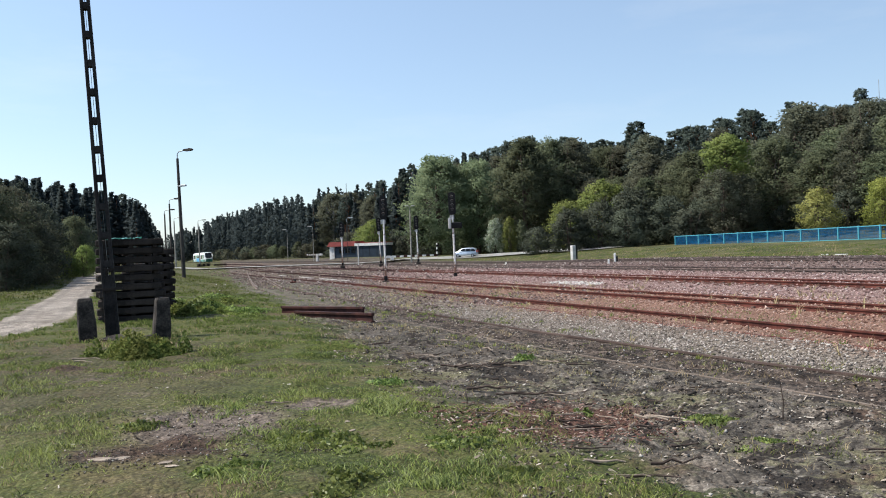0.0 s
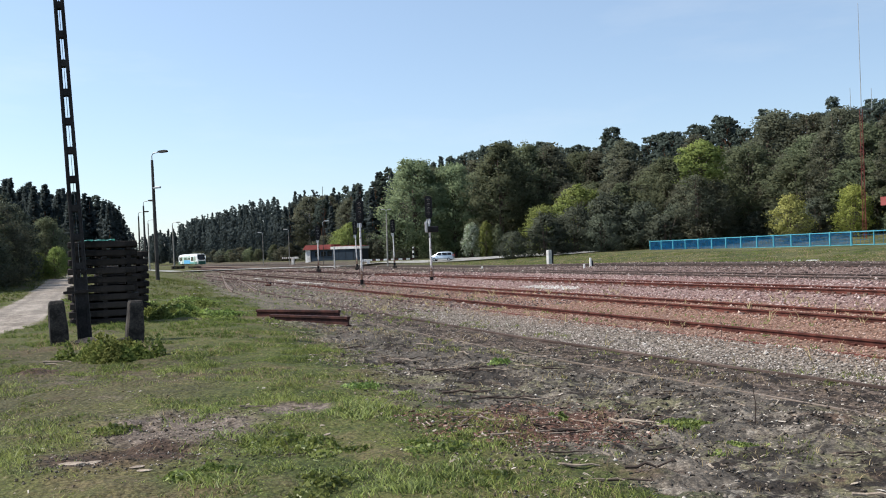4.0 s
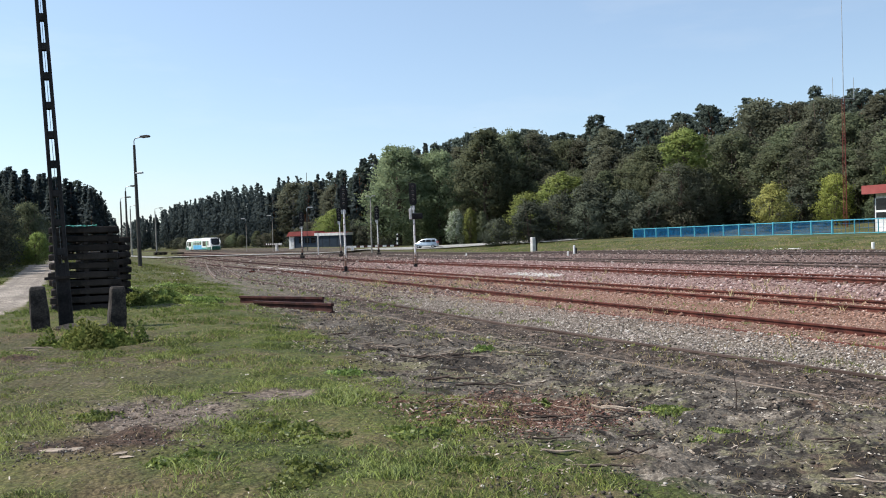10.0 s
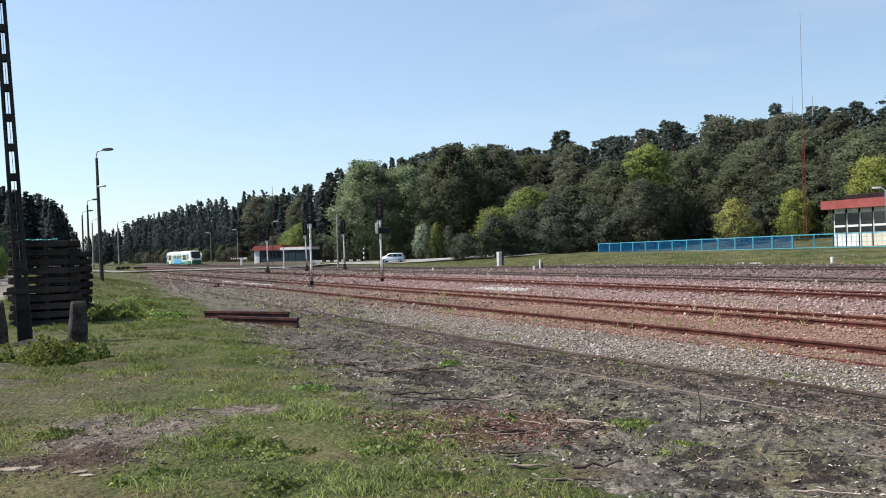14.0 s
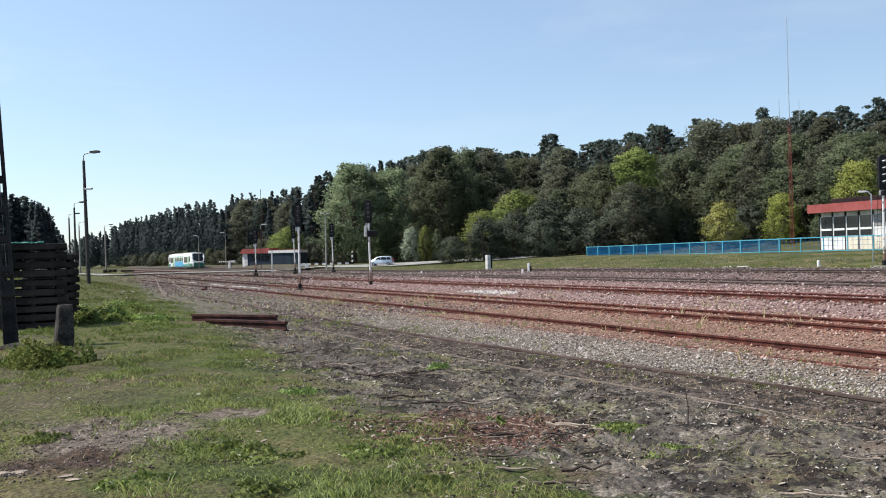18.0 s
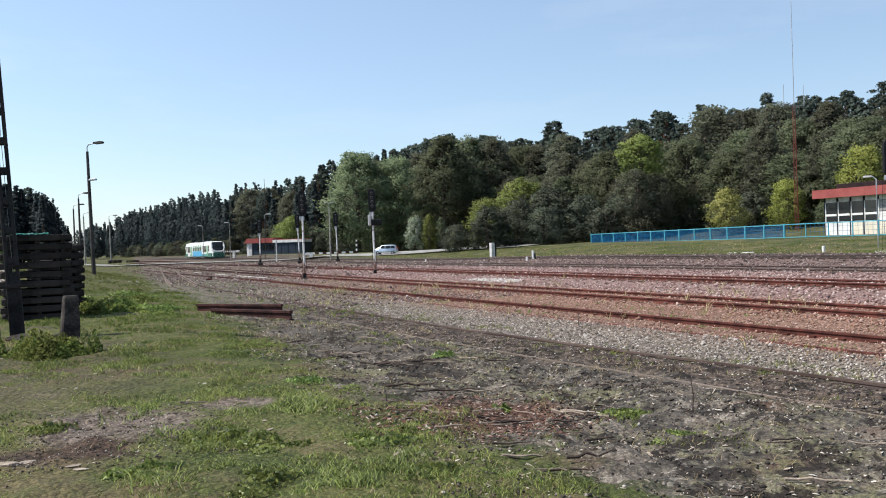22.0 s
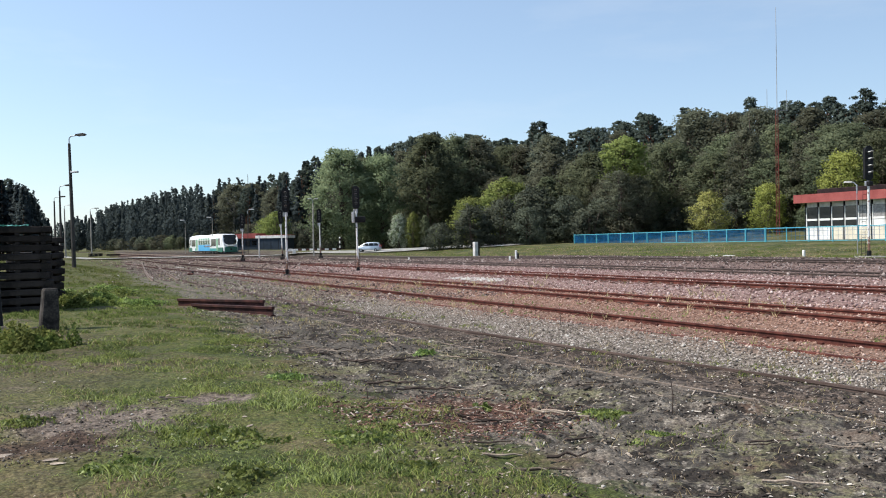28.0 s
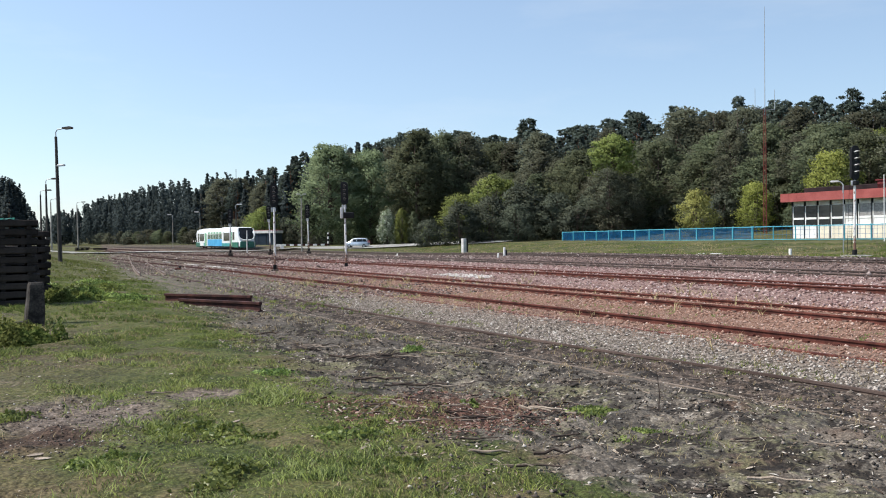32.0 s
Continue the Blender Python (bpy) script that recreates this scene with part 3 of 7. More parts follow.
# far conifers: haze of distance put into a bluish, low-contrast needle colour
NEEDLE_HAZED = leafy("hazed_dark_needles", (0.056, 0.072, 0.074), (0.074, 0.093, 0.090), 0.25, 0.40, 0.05)
DARK_LEAF = leafy("dark_bush_leaves", (0.056, 0.066, 0.050), (0.115, 0.128, 0.090), 0.6, 0.32, 0.12)
BLOSSOM = leafy("white_blossom", (0.13, 0.17, 0.09), (0.38, 0.40, 0.33), 0.9, 0.35, 0.4)
GRASS = leafy("grass_blades", (0.048, 0.068, 0.016), (0.262, 0.294, 0.078), 1.3, 0.4, 0.45, 0.22, 0.48)
GRASS_FAR = leafy("short_turf", (0.057, 0.083, 0.021), (0.178, 0.21, 0.060), 0.5, 0.4, 0.35)
DRY = leafy("dry_grass", (0.16, 0.125, 0.065), (0.42, 0.35, 0.20), 0.8, 0.3, 0.6)
LUSH = leafy("lush_weed_leaves", (0.078, 0.112, 0.028), (0.29, 0.345, 0.095), 2.0, 0.4, 0.45, 0.3, 0.42)
BUSH_LEAF = leafy("low_bush_leaves", (0.085, 0.115, 0.030), (0.23, 0.26, 0.075), 2.5, 0.35, 0.4)
DARK_RUST = worn("dark_rust", (0.026, 0.013, 0.012), (0.088, 0.036, 0.030), 3.0, 0.75, 0.1, 40.0, 0.4, 0.006, 0.3)


def stained_white():
    """White paint with rust runs, worn most at the foot."""
    n = Nodes("rust_stained_white_paint")
    co = n.coords()
    sep = n.tree.nodes.new("ShaderNodeSeparateXYZ")
    n.put(sep.inputs[0], co)
    k = n.math("ADD", n.noise(co, 5.0, 5.0, 0.6), n.math("MULTIPLY", n.ramp01(sep.outputs[2], 1.5, 0.4), 0.22))
    col = n.mix(n.ramp01(k, 0.54, 0.66), n.mix(n.noise(co, 2.0), (0.55, 0.54, 0.52), (0.8, 0.79, 0.76)), (0.17, 0.09, 0.06))
    return n.done(col, 0.6, 0.0, 0.4)


STAINED_WHITE = stained_white()


# ---- ground and tracks ----
def axis_lines(parts):
    """Grid lines from (start, stop, step) runs."""
    out = []
    for a, b, s in parts:
        out.extend(np.arange(a, b, s))
    return np.array(sorted(set(np.round(out, 3))))


def build_ground():
    us = axis_lines([(-3000, -400, 650), (-400, -40, 60), (-40, 0, 4), (0, 3, 0.5), (3, 18, 0.085), (18, 28, 0.17), (28, 60, 0.6), (60, 130, 2.5), (130, 320, 10), (320, 3001, 670)])
    vs = axis_lines([(-3000, -400, 650), (-400, -30, 37), (-30, -8, 2), (-8, -6, 0.2), (-6, 10.2, 0.085), (10.2, 14, 0.2), (14, 45, 0.5), (45, 70, 2.5), (70, 400, 33), (400, 3001, 650)])
    U, V = np.meshgrid(us, vs, indexing="ij")
    Z = base_z(U, V)
    X, Y = uvw(U, V)
    Z = Z + relief(U, V, X, Y)
    n, m = len(us), len(vs)
    idx = np.arange(n * m).reshape(n, m)
    faces = np.stack([idx[:-1, :-1], idx[:-1, 1:], idx[1:, 1:], idx[1:, :-1]], -1).reshape(-1, 4)[:, ::-1]
    me = fast_mesh("ground", np.stack([X, Y, Z], -1).reshape(-1, 3), faces)
    me.polygons.foreach_set("use_smooth", np.ones(len(me.polygons), dtype=bool))
    tagged(link("ground", me, GROUND), "rough railway ground of grass, soil, ballast and sandy lane", "ground", "", "structure")


RAIL_SHAPE = [(-0.065, -0.15), (0.065, -0.15), (0.065, -0.138), (0.012, -0.125), (0.009, -0.05), (0.036, -0.038), (0.036, -0.004), (0.028, 0.0), (-0.028, 0.0), (-0.036, -0.004), (-0.036, -0.038), (-0.009, -0.05), (-0.012, -0.125), (-0.065, -0.138)]


def rail_z(u, v):
    """Top of the rails of a track in its bed."""
    lift = 0.09 * step01(42, 60, u) * step01(12.4, 9, v) + np.interp(v, [6, 8.3, 11.6, 13.6, 16.5, 22, 40], [0.046, 0.05, 0.115, 0.125, 0.105, 0.11, 0.125])
    return base_z(u, v) + lift


def rail_bm(path, side, us, z_of, slim=1.0):
    bm = bmesh.new()
    rings = []
    for u in us:
        v = path(u) + side * 0.7535
        rings.append([bm.verts.new((v + x * slim, u, z_of(u) + z)) for x, z in RAIL_SHAPE])
    k = len(RAIL_SHAPE)
    for a, b in zip(rings, rings[1:]):
        for i in range(k):
            bm.faces.new((a[i], a[(i + 1) % k], b[(i + 1) % k], b[i]))
    bm.faces.new(rings[0])
    bm.faces.new(rings[-1][::-1])
    bmesh.ops.recalc_face_normals(bm, faces=bm.faces[:])
    return bm


def sleeper_mesh(name, mat):
    bm = bmesh.new()
    box(bm, -1.28, -0.125, -0.12, 1.28, 0.125, 0.0, 0.015)
    n_wood = len(bm.faces)
    for s in (-1, 1):
        for w in (-1, 1):
            box(bm, s * 0.7535 + w * 0.11 - 0.035, -0.06, 0.0, s * 0.7535 + w * 0.11 + 0.035, 0.06, 0.055)
    me = bpy.data.meshes.new(name)
    bm.to_mesh(me)
    bm.free()
    me.materials.append(mat)
    me.materials.append(RUST)
    for i, p in enumerate(me.polygons):
        p.material_index = 0 if i < n_wood else 1
    return me


def build_track(path, u0, u1, mat, label, sleepers, name="railway_track", slim=1.0, inner=None, sink=0.0):
    t = thing(name, 0, 0, 0, TRACK_TURN, label, "railway track", "tracks of the yard", "structure")
    us = [u0 + (u1 - u0) * (i / 110.0) ** 1.4 for i in range(111)]

    def z_of(u):
        return float(rail_z(u, path(u)))
    for side in (-1, 1):
        part("rail", rail_bm(path, side, us, (lambda u: z_of(u) - sink) if side < 0 else z_of, slim), inner if inner and side > 0 else mat, t, "")
    me = None
    for (a, b, gap) in sleepers:
        me = me or sleeper_mesh("sleeper", SLEEPER)
        u = a
        while u < b:
            ob = link("sleeper", me, None, t)
            dv = (path(u + 0.5) - path(u - 0.5))
            ob.matrix_basis = pose(path(u), u, z_of(u) - 0.152, 0, 0, -math.degrees(math.atan(dv)) + rng.normal(0, 0.6))
            u += gap
    return t


def bend(d, r):
    """0 before a bend, d after it, rounded over the length r."""
    return (d + math.sqrt(d * d + r * r)) / 2


def siding(u):
    return 8.3 + 0.127 * bend(u - 54, 4.0)


def main_line(u):
    return 36.2 - 0.107 * bend(u - 238, 20.0) + 0.08 * bend(u - 318, 20.0)


build_ground()
build_track(siding, -14, 53, OLD_RAIL, "half-buried disused siding with dusty worn rails", [], "railway_track", 0.42, BROWN_RAIL, 0.025)
build_track(siding, 54, 122, TURNOUT_RAIL, "rusty rails of an old turnout curving out of the yard", [], "railway_track", 1.1, None, -0.05)
build_track(lambda u: 12.85, -14, 62, RUST, "rusty rails on stained sleepers and pale ballast", [(-3, 46, 0.65)], "railway_track", 1.0, None, 0.07)
build_track(lambda u: 12.85, 62.01, 118, DARK_RUST, "dark rusty rails in the cinders of the old yard", [], "railway_track", 0.8, None, 0.07)
build_track(lambda u: 17.7, -10, 66, RUST, "rusty rails on red-stained ballast", [(2, 50, 0.65)])
build_track(lambda u: 17.7, 66.01, 170, DARK_RUST, "dark rusty rails in the cinders of the old yard", [])
build_track(lambda u: 23.9 - 1.2 * float(step01(60, 120, u)), -8, 74, RUST, "rusty rails on grey-pink ballast", [(6, 50, 0.65)])
build_track(lambda u: 23.9 - 1.2 * float(step01(60, 120, u)), 74.01, 240, DARK_RUST, "dark rusty rails leading to the crossing", [])
build_track(lambda u: 29.4 + 1.0 * float(step01(60, 130, u)), -6, 250, DARK_RAIL, "dark running rails on brown ballast", [(10, 46, 0.65)], "railway_track", 1.0, None, 0.05)
build_track(main_line, -5, 420, DARK_RAIL, "dark running rails of the main line", [(16, 46, 0.65)], "railway_track", 1.0, None, 0.05)


# ---- the yard near the camera ----
def sleeper_stack(u, v, layers, rows, length, label, rz=0.0):
    """A pile of old timbers laid across the view, in courses with gaps."""
    x, y = uvw(u, v)
    t = thing("sleeper_stack", x, y, ground_at(x, y) - 0.02, TRACK_TURN + rz, label, "timber stack", "stacks of old sleepers")
    meshes = []
    for k in range(3):
        bm = bx(-length / 2, -0.12, 0, length / 2, 0.12, 0.167, 0.018)
        bmesh.ops.subdivide_edges(bm, edges=[e for e in bm.edges if e.calc_length() > 1], cuts=3)
        for vt in bm.verts:
            vt.co += Vector((0, rng.normal(0, 0.006), rng.normal(0, 0.004)))
        me = bpy.data.meshes.new("sleeper")
        bm.to_mesh(me)
        bm.free()
        meshes.append(me)
    z = 0.0
    for c in range(layers):
        for r in range(rows):
            ob = link("sleeper", meshes[(c + r) % 3], TIMBER, t)
            ob.matrix_basis = pose(rng.normal(0, 0.03), r * 0.262 + rng.normal(0, 0.02), z, rng.normal(0, 0.6), rng.normal(0, 0.35), rng.normal(0, 1.0))
        z += 0.172
        if c < layers - 1:
            gap = rng.uniform(0.048, 0.078)
            for k in (-0.38, 0.02, 0.38):
                bm = bx(k * length - 0.06, -0.10, z - 0.003, k * length + 0.06, rows * 0.27 - 0.15, z + gap + 0.002, 0.01)
                part("spacer", bm, TIMBER, t)
            z += gap
    return t, z


stack, top_z = sleeper_stack(25.6, 0.22, 10, 6, 1.74, "tall stack of dark tarred wooden railway sleepers")
sx, sy = uvw(25.6, 0.22)
sheet = thing("plastic_sheet", sx, sy, ground_at(sx, sy) - 0.02 + top_z, TRACK_TURN, "crumpled teal plastic sheet on top of the stack", "plastic sheet")
bm = bmesh.new()
g = [[bm.verts.new((-0.68 + 0.1 * i, -0.12 + 0.14 * j, 0.022 + 0.022 * math.sin(i * 2.1 + j) + 0.02 * rng.random())) for j in range(4)] for i in range(11)]
for i in range(10):
    for j in range(3):
        bm.faces.new((g[i][j], g[i + 1][j], g[i + 1][j + 1], g[i][j + 1]))
bmesh.ops.solidify(bm, geom=bm.faces[:], thickness=0.012)
part("sheet", bm, worn("teal_plastic", (0.10, 0.36, 0.33), (0.22, 0.52, 0.46), 5.0, 0.4), sheet)
sleeper_stack(28.9, 0.80, 9, 6, 1.5, "dark stack of old sleepers with pale sawn ends", 2.0)
sleeper_stack(33.5, 0.95, 7, 5, 1.5, "lower stack of old sleepers behind the others", -3.0)


def slotted_pole():
    """Tall concrete pole with a row of openings through it."""
    t = thing("slotted_pole", -8.655, 18.05, 0.22, 22.0, "tall dark concrete pole with a row of slots, leaning a little", "pole", lean=(0.0, -2.65))
    H = 9.4
    for s in (-1, 1):
        bm = bmesh.new()
        a, b = 0.14, 0.09
        rings = []
        for z, w in ((0, a), (H, b)):
            rings.append([bm.verts.new(p) for p in ((s * w, -0.10, z), (s * w, 0.10, z), (s * (w - 0.068 + 0.004 * z / H), 0.10, z), (s * (w - 0.068 + 0.004 * z / H), -0.10, z))])
        for i in range(4):
            bm.faces.new((rings[0][i], rings[0][(i + 1) % 4], rings[1][(i + 1) % 4], rings[1][i]))
        bm.faces.new(rings[0])
        bm.faces.new(rings[1])
        bmesh.ops.recalc_face_normals(bm, faces=bm.faces[:])
        bmesh.ops.bevel(bm, geom=bm.edges[:], offset=0.012, segments=1, affect="EDGES")
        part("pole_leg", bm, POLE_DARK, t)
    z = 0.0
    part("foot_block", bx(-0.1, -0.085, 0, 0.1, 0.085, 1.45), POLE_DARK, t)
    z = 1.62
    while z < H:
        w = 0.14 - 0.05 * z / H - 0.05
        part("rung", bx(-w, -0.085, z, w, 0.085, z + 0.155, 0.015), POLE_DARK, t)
        z += 0.615
    part("cable", tube(bmesh.new(), [(0.012, 0, 1.4), (-0.01, 0.02, H)], [0.006, 0.006], 5), STEEL, t)
    part("cross_board", bx(-0.34, -0.16, 1.13, 0.28, -0.11, 1.19), TIMBER, t)
    part("bracket", bx(-0.05, -0.16, 1.55, 0.32, -0.105, 1.60), TIMBER, t)


slotted_pole()


def stub_post(x, y, h, w, lean, rz, label):
    t = thing("stub_post", x, y, ground_at(x, y) - 0.15, rz, label, "post", "stub posts at the pole", lean=lean)
    bm = bmesh.new()
    prof = [(0, 0.5), (0.5, 0.5), (h * 0.8, 0.47), (h + 0.1, 0.43), (h + 0.15, 0.36)]
    rings = []
    for z, k in prof:
        rings.append([bm.verts.new((w * k * cx * (1 + rng.normal(0, 0.03)), w * k * cy * (1 + rng.normal(0, 0.03)), z + rng.normal(0, 0.008))) for cx, cy in ((-1, -0.8), (-0.8, -1), (0.8, -1), (1, -0.8), (1, 0.8), (0.8, 1), (-0.8, 1), (-1, 0.8))])
    for a, b in zip(rings, rings[1:]):
        for i in range(8):
            bm.faces.new((a[i], a[(i + 1) % 8], b[(i + 1) % 8], b[i]))
    bm.faces.new(rings[-1])
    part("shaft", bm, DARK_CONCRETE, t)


stub_post(-9.0, 17.65, 0.90, 0.36, (2, -3.5), 25, "squat weathered concrete stub post, slightly tilted")
stub_post(-7.3, 17.35, 0.88, 0.33, (-1, 2.5), 30, "squat weathered concrete stub post with a pale top")

# broken concrete at the foot of the pole
for (x, y, s, rz) in ((-8.35, 17.5, 0.24, 20), (-7.75, 17.75, 0.18, 70)):
    t = thing("concrete_lump", x, y, ground_at(x, y) - 0.05, rz, "rounded dark lump of concrete by the pole", "rubble", "lumps by the pole")
    bm = bmesh.new()
    bmesh.ops.create_icosphere(bm, subdivisions=2, radius=s)
    for vt in bm.verts:
        vt.co = Vector((vt.co.x * 1.5, vt.co.y, max(-0.05, vt.co.z * 0.85))) * (1 + rng.normal(0, 0.14))
    part("lump", bm, DARK_CONCRETE, t)


def spare_rail(x0, y0, x1, y1, lift, label):
    """A length of rail lying on the ground."""
    L = math.hypot(x1 - x0, y1 - y0)
    t = thing("spare_rail", x0, y0, ground_at((x0 + x1) / 2, (y0 + y1) / 2) + lift, math.degrees(math.atan2(y1 - y0, x1 - x0)), label, "rail", "spare rails lying on the ground")
    bm = bmesh.new()
    rings = [[bm.verts.new((xx, a * 1.7, b * 1.75 + 0.24)) for a, b in RAIL_SHAPE] for xx in (0, L)]
    k = len(RAIL_SHAPE)
    for i in range(k):
        bm.faces.new((rings[0][i], rings[0][(i + 1) % k], rings[1][(i + 1) % k], rings[1][i]))
    bm.faces.new(rings[0])
    bm.faces.new(rings[1])
    bmesh.ops.recalc_face_normals(bm, faces=bm.faces[:])
    part("rail", bm, DARK_RUST, t)


spare_rail(-7.55, 27.6, -4.60, 26.0, 0.05, "rusty red-brown length of spare rail lying in the grass")
spare_rail(-6.75, 26.2, -4.03, 24.2, -0.03, "rusty red-brown length of spare rail lying in the grass")


# ---- signals ----
# hoods far paler than the black heads: sunlit tops put into their colour
HOOD = worn("hood_glint_grey", (0.30, 0.30, 0.30), (0.55, 0.55, 0.55), 6.0, 0.35, 0.0, 30.0, 0.05, 0.002)
LENS = glassy("signal_lens", (0.008, 0.008, 0.008), 0.5)


def signal_head(t, z0, h, lamps, w=0.46):
    """Black signal head with hooded lamps, facing the camera side."""
    head = None
    bm = bmesh.new()
    out = []
    n = 10
    for i in range(n + 1):
        a = math.pi * i / n
        out.append((w / 2 * math.cos(a), z0 + h - w / 2 + w / 2 * math.sin(a)))
    for i in range(n + 1):
        a = math.pi + math.pi * i / n
        out.append((w / 2 * math.cos(a), z0 + w / 2 + w / 2 * math.sin(a)))
    prism(bm, out, -0.06, 0.02)
    box(bm, -0.16, 0.02, z0 + 0.12, 0.16, 0.22, z0 + h - 0.12)
    head = part("signal_head", bm, BLACK, t)
    for i in range(lamps):
        zc = z0 + w / 2 + (h - w) * (i + 0.5) / lamps * 1.08 - (h - w) * 0.04
        bm = bmesh.new()
        for k in range(9):
            a0 = math.pi * (0.12 + 0.76 * k / 9)
            a1 = math.pi * (0.12 + 0.76 * (k + 1) / 9)
            q = [(0.115 * math.cos(a0), zc + 0.115 * math.sin(a0)), (0.115 * math.cos(a1), zc + 0.115 * math.sin(a1))]
            d0, d1 = 0.08 + 0.22 * max(0, math.sin(a0)), 0.08 + 0.22 * max(0, math.sin(a1))
            f0 = [bm.verts.new(p) for p in ((q[0][0], -0.06, q[0][1]), (q[1][0], -0.06, q[1][1]), (q[1][0], -0.06 - d1, q[1][1]), (q[0][0], -0.06 - d0, q[0][1]))]
            bm.faces.new(f0)
        bmesh.ops.remove_doubles(bm, verts=bm.verts[:], dist=0.001)
        bmesh.ops.solidify(bm, geom=bm.faces[:], thickness=0.008)
        part("hood", bm, HOOD, head)
        bm = bmesh.new()
        bmesh.ops.create_circle(bm, cap_ends=True, radius=0.095, segments=14, matrix=Matrix.Translation((0, -0.066, zc)) @ Matrix.Rotation(math.pi / 2, 4, "X"))
        part("lens", bm, LENS, head)
    return head


def signal(x, y, z, h, head_h, lamps, rz, lean=(0, 0), extra=False, label="", w=0.46):
    t = thing("railway_signal", x, y, z, rz, label, "railway signal", "colour light signals", lean=lean)
    part("foundation", bx(-0.24, -0.22, -0.3, 0.24, 0.22, 0.10, 0.03), DARK_CONCRETE if not extra else BLACK, t)
    part("base_box", bx(-0.11, -0.10, 0.10, 0.11, 0.10, 0.42, 0.03), BLACK, t)
    part("pole", tube(bmesh.new(), [(0, 0, 0.4), (0, 0, h - head_h - 0.12), (0, 0.12, h - 0.3)], [0.07, 0.064, 0.05], 10), STAINED_WHITE, t, "white-painted steel pole, rust-stained")
    part("bracket", bx(-0.2, -0.03, h - head_h - 0.3, 0.12, 0.10, h - head_h - 0.02, 0.02), STEEL, t)
    signal_head(t, h - head_h, head_h, lamps, w)
    if extra:
        z1 = h - head_h - 0.95
        lower = part("shunting_head", bx(-0.12, -0.18, z1, 0.62, 0.12, z1 + 0.42, 0.04), BLACK, t)
        for k in (0.08, 0.42):
            part("hood", tube(bmesh.new(), [(k, -0.16, z1 + 0.22), (k, -0.34, z1 + 0.22)], [0.1, 0.11], 10), BLACK, lower)
        part("lamp_box", bx(-0.32, -0.1, z1 + 0.0, -0.13, 0.1, z1 + 0.75, 0.02), OFFWHITE, t)
    part("ladder", ladder_bm(h - head_h), BLACK, t)
    return t


def ladder_bm(h):
    bm = bmesh.new()
    for s in (-0.14, 0.14):
        tube(bm, [(s, 0.42, 0.0), (s, 0.24, h)], [0.01, 0.01], 5)
    for i in range(int(h / 0.3)):
        z = 0.25 + 0.3 * i
        yy = 0.42 - 0.18 * z / h
        tube(bm, [(-0.14, yy, z), (0.14, yy, z)], [0.008, 0.008], 5)
    return bm


FACE = 8.0
signal(-8.58, 57.36, -0.02, 5.75, 1.58, 4, FACE, (0, -0.4), False, "black four-lamp signal on a white pole beside the ballast", 0.50)
signal(-4.14, 60.36, -0.04, 6.05, 1.60, 4, FACE - 3, (0, -0.9), True, "black signal with a second lower lamp box on a white pole", 0.50)
signal(-18.81, 94.14, 0.60, 4.85, 1.60, 4, FACE, (0, 0), False, "distant black signal head on a thin post", 0.50)
signal(-14.97, 96.85, 0.66, 5.25, 1.55, 4, FACE, (0, -2.0), False, "distant black signal head on a leaning white post", 0.50)
signal(-10.81, 97.4, 0.68, 5.3, 1.55, 4, FACE, (0, -1.5), False, "distant black signal head on a leaning white post", 0.50)
sr = signal(25.16, 47.78, 0.72, 6.26, 1.95, 4, 16.0, (0, 0.4), False, "black signal turned aside on a white pole with a concrete pad", 0.56)
part("pad", bx(-0.6, -0.8, -0.2, 0.6, 0.5, 0.12, 0.04), CONCRETE, sr)
part("lower_lamp", bx(-0.14, -0.22, 4.02, 0.14, 0.1, 4.28, 0.04), BLACK, sr)


# ---- lamps and poles ----
def yard_lamp(x, y, z, h, arm, arm_turn, r, label, mat, lean=(0, 0), arms=1, bracket=False, ls=1.0):
    t = thing("yard_lamp", x, y, z, arm_turn, label, "lamp post", "yard lamp posts", lean=lean)
    part("pole", tube(bmesh.new(), [(0, 0, -0.3), (0, 0, h * 0.5), (0, 0, h - 0.55)], [r, r * 0.82, r * 0.62], 10), mat, t)
    for k in range(arms):
        s = 1 if k == 0 else -1
        part("arm", tube(bmesh.new(), [(0, 0, h - 0.7), (0, 0, h - 0.2), (s * 0.18, 0, h), (s * 0.55, 0, h + 0.02), (s * arm, 0, h + 0.05)], [0.045] * 5, 6), STEEL, t)
        bm = bmesh.new()
        prism(bm, [(s * (arm + ls * a), h + ls * b) for a, b in ((0, 0), (0.15, -0.05), (0.75, -0.04), (0.85, 0.05), (0.7, 0.15), (0, 0.13))], -0.16 * ls, 0.16 * ls)
        # lanterns of tall lamps are coloured dark for their silhouette, the others pale
        part("lantern", bm, POLE_GREY if h > 8.8 else OFFWHITE, t)
    if bracket:
        part("bracket", bx(-0.1, -0.1, h * 0.72, 0.75, 0.1, h * 0.72 + 0.14, 0.02), STEEL, t)
    return t


yard_lamp(-27.28, 69.86, 0.50, 10.4, 0.75, -20, 0.165, "tall concrete yard lamp post, leaning, one short arm", POLE_GREY, (0.0, -1.5), 1, True)
yard_lamp(-43.1, 106.6, 0.6, 9.0, 0.9, -20, 0.155, "tall concrete yard lamp post with one arm", POLE_GREY, (0, -0.9))
yard_lamp(-53.2, 129.5, 0.6, 9.0, 1.1, -20, 0.155, "tall concrete yard lamp post with one arm", POLE_GREY, (0, -0.8))
yard_lamp(-59.4, 148.6, 0.6, 8.7, 0.9, -20, 0.15, "distant concrete yard lamp post", CONCRETE, (0, -0.8))
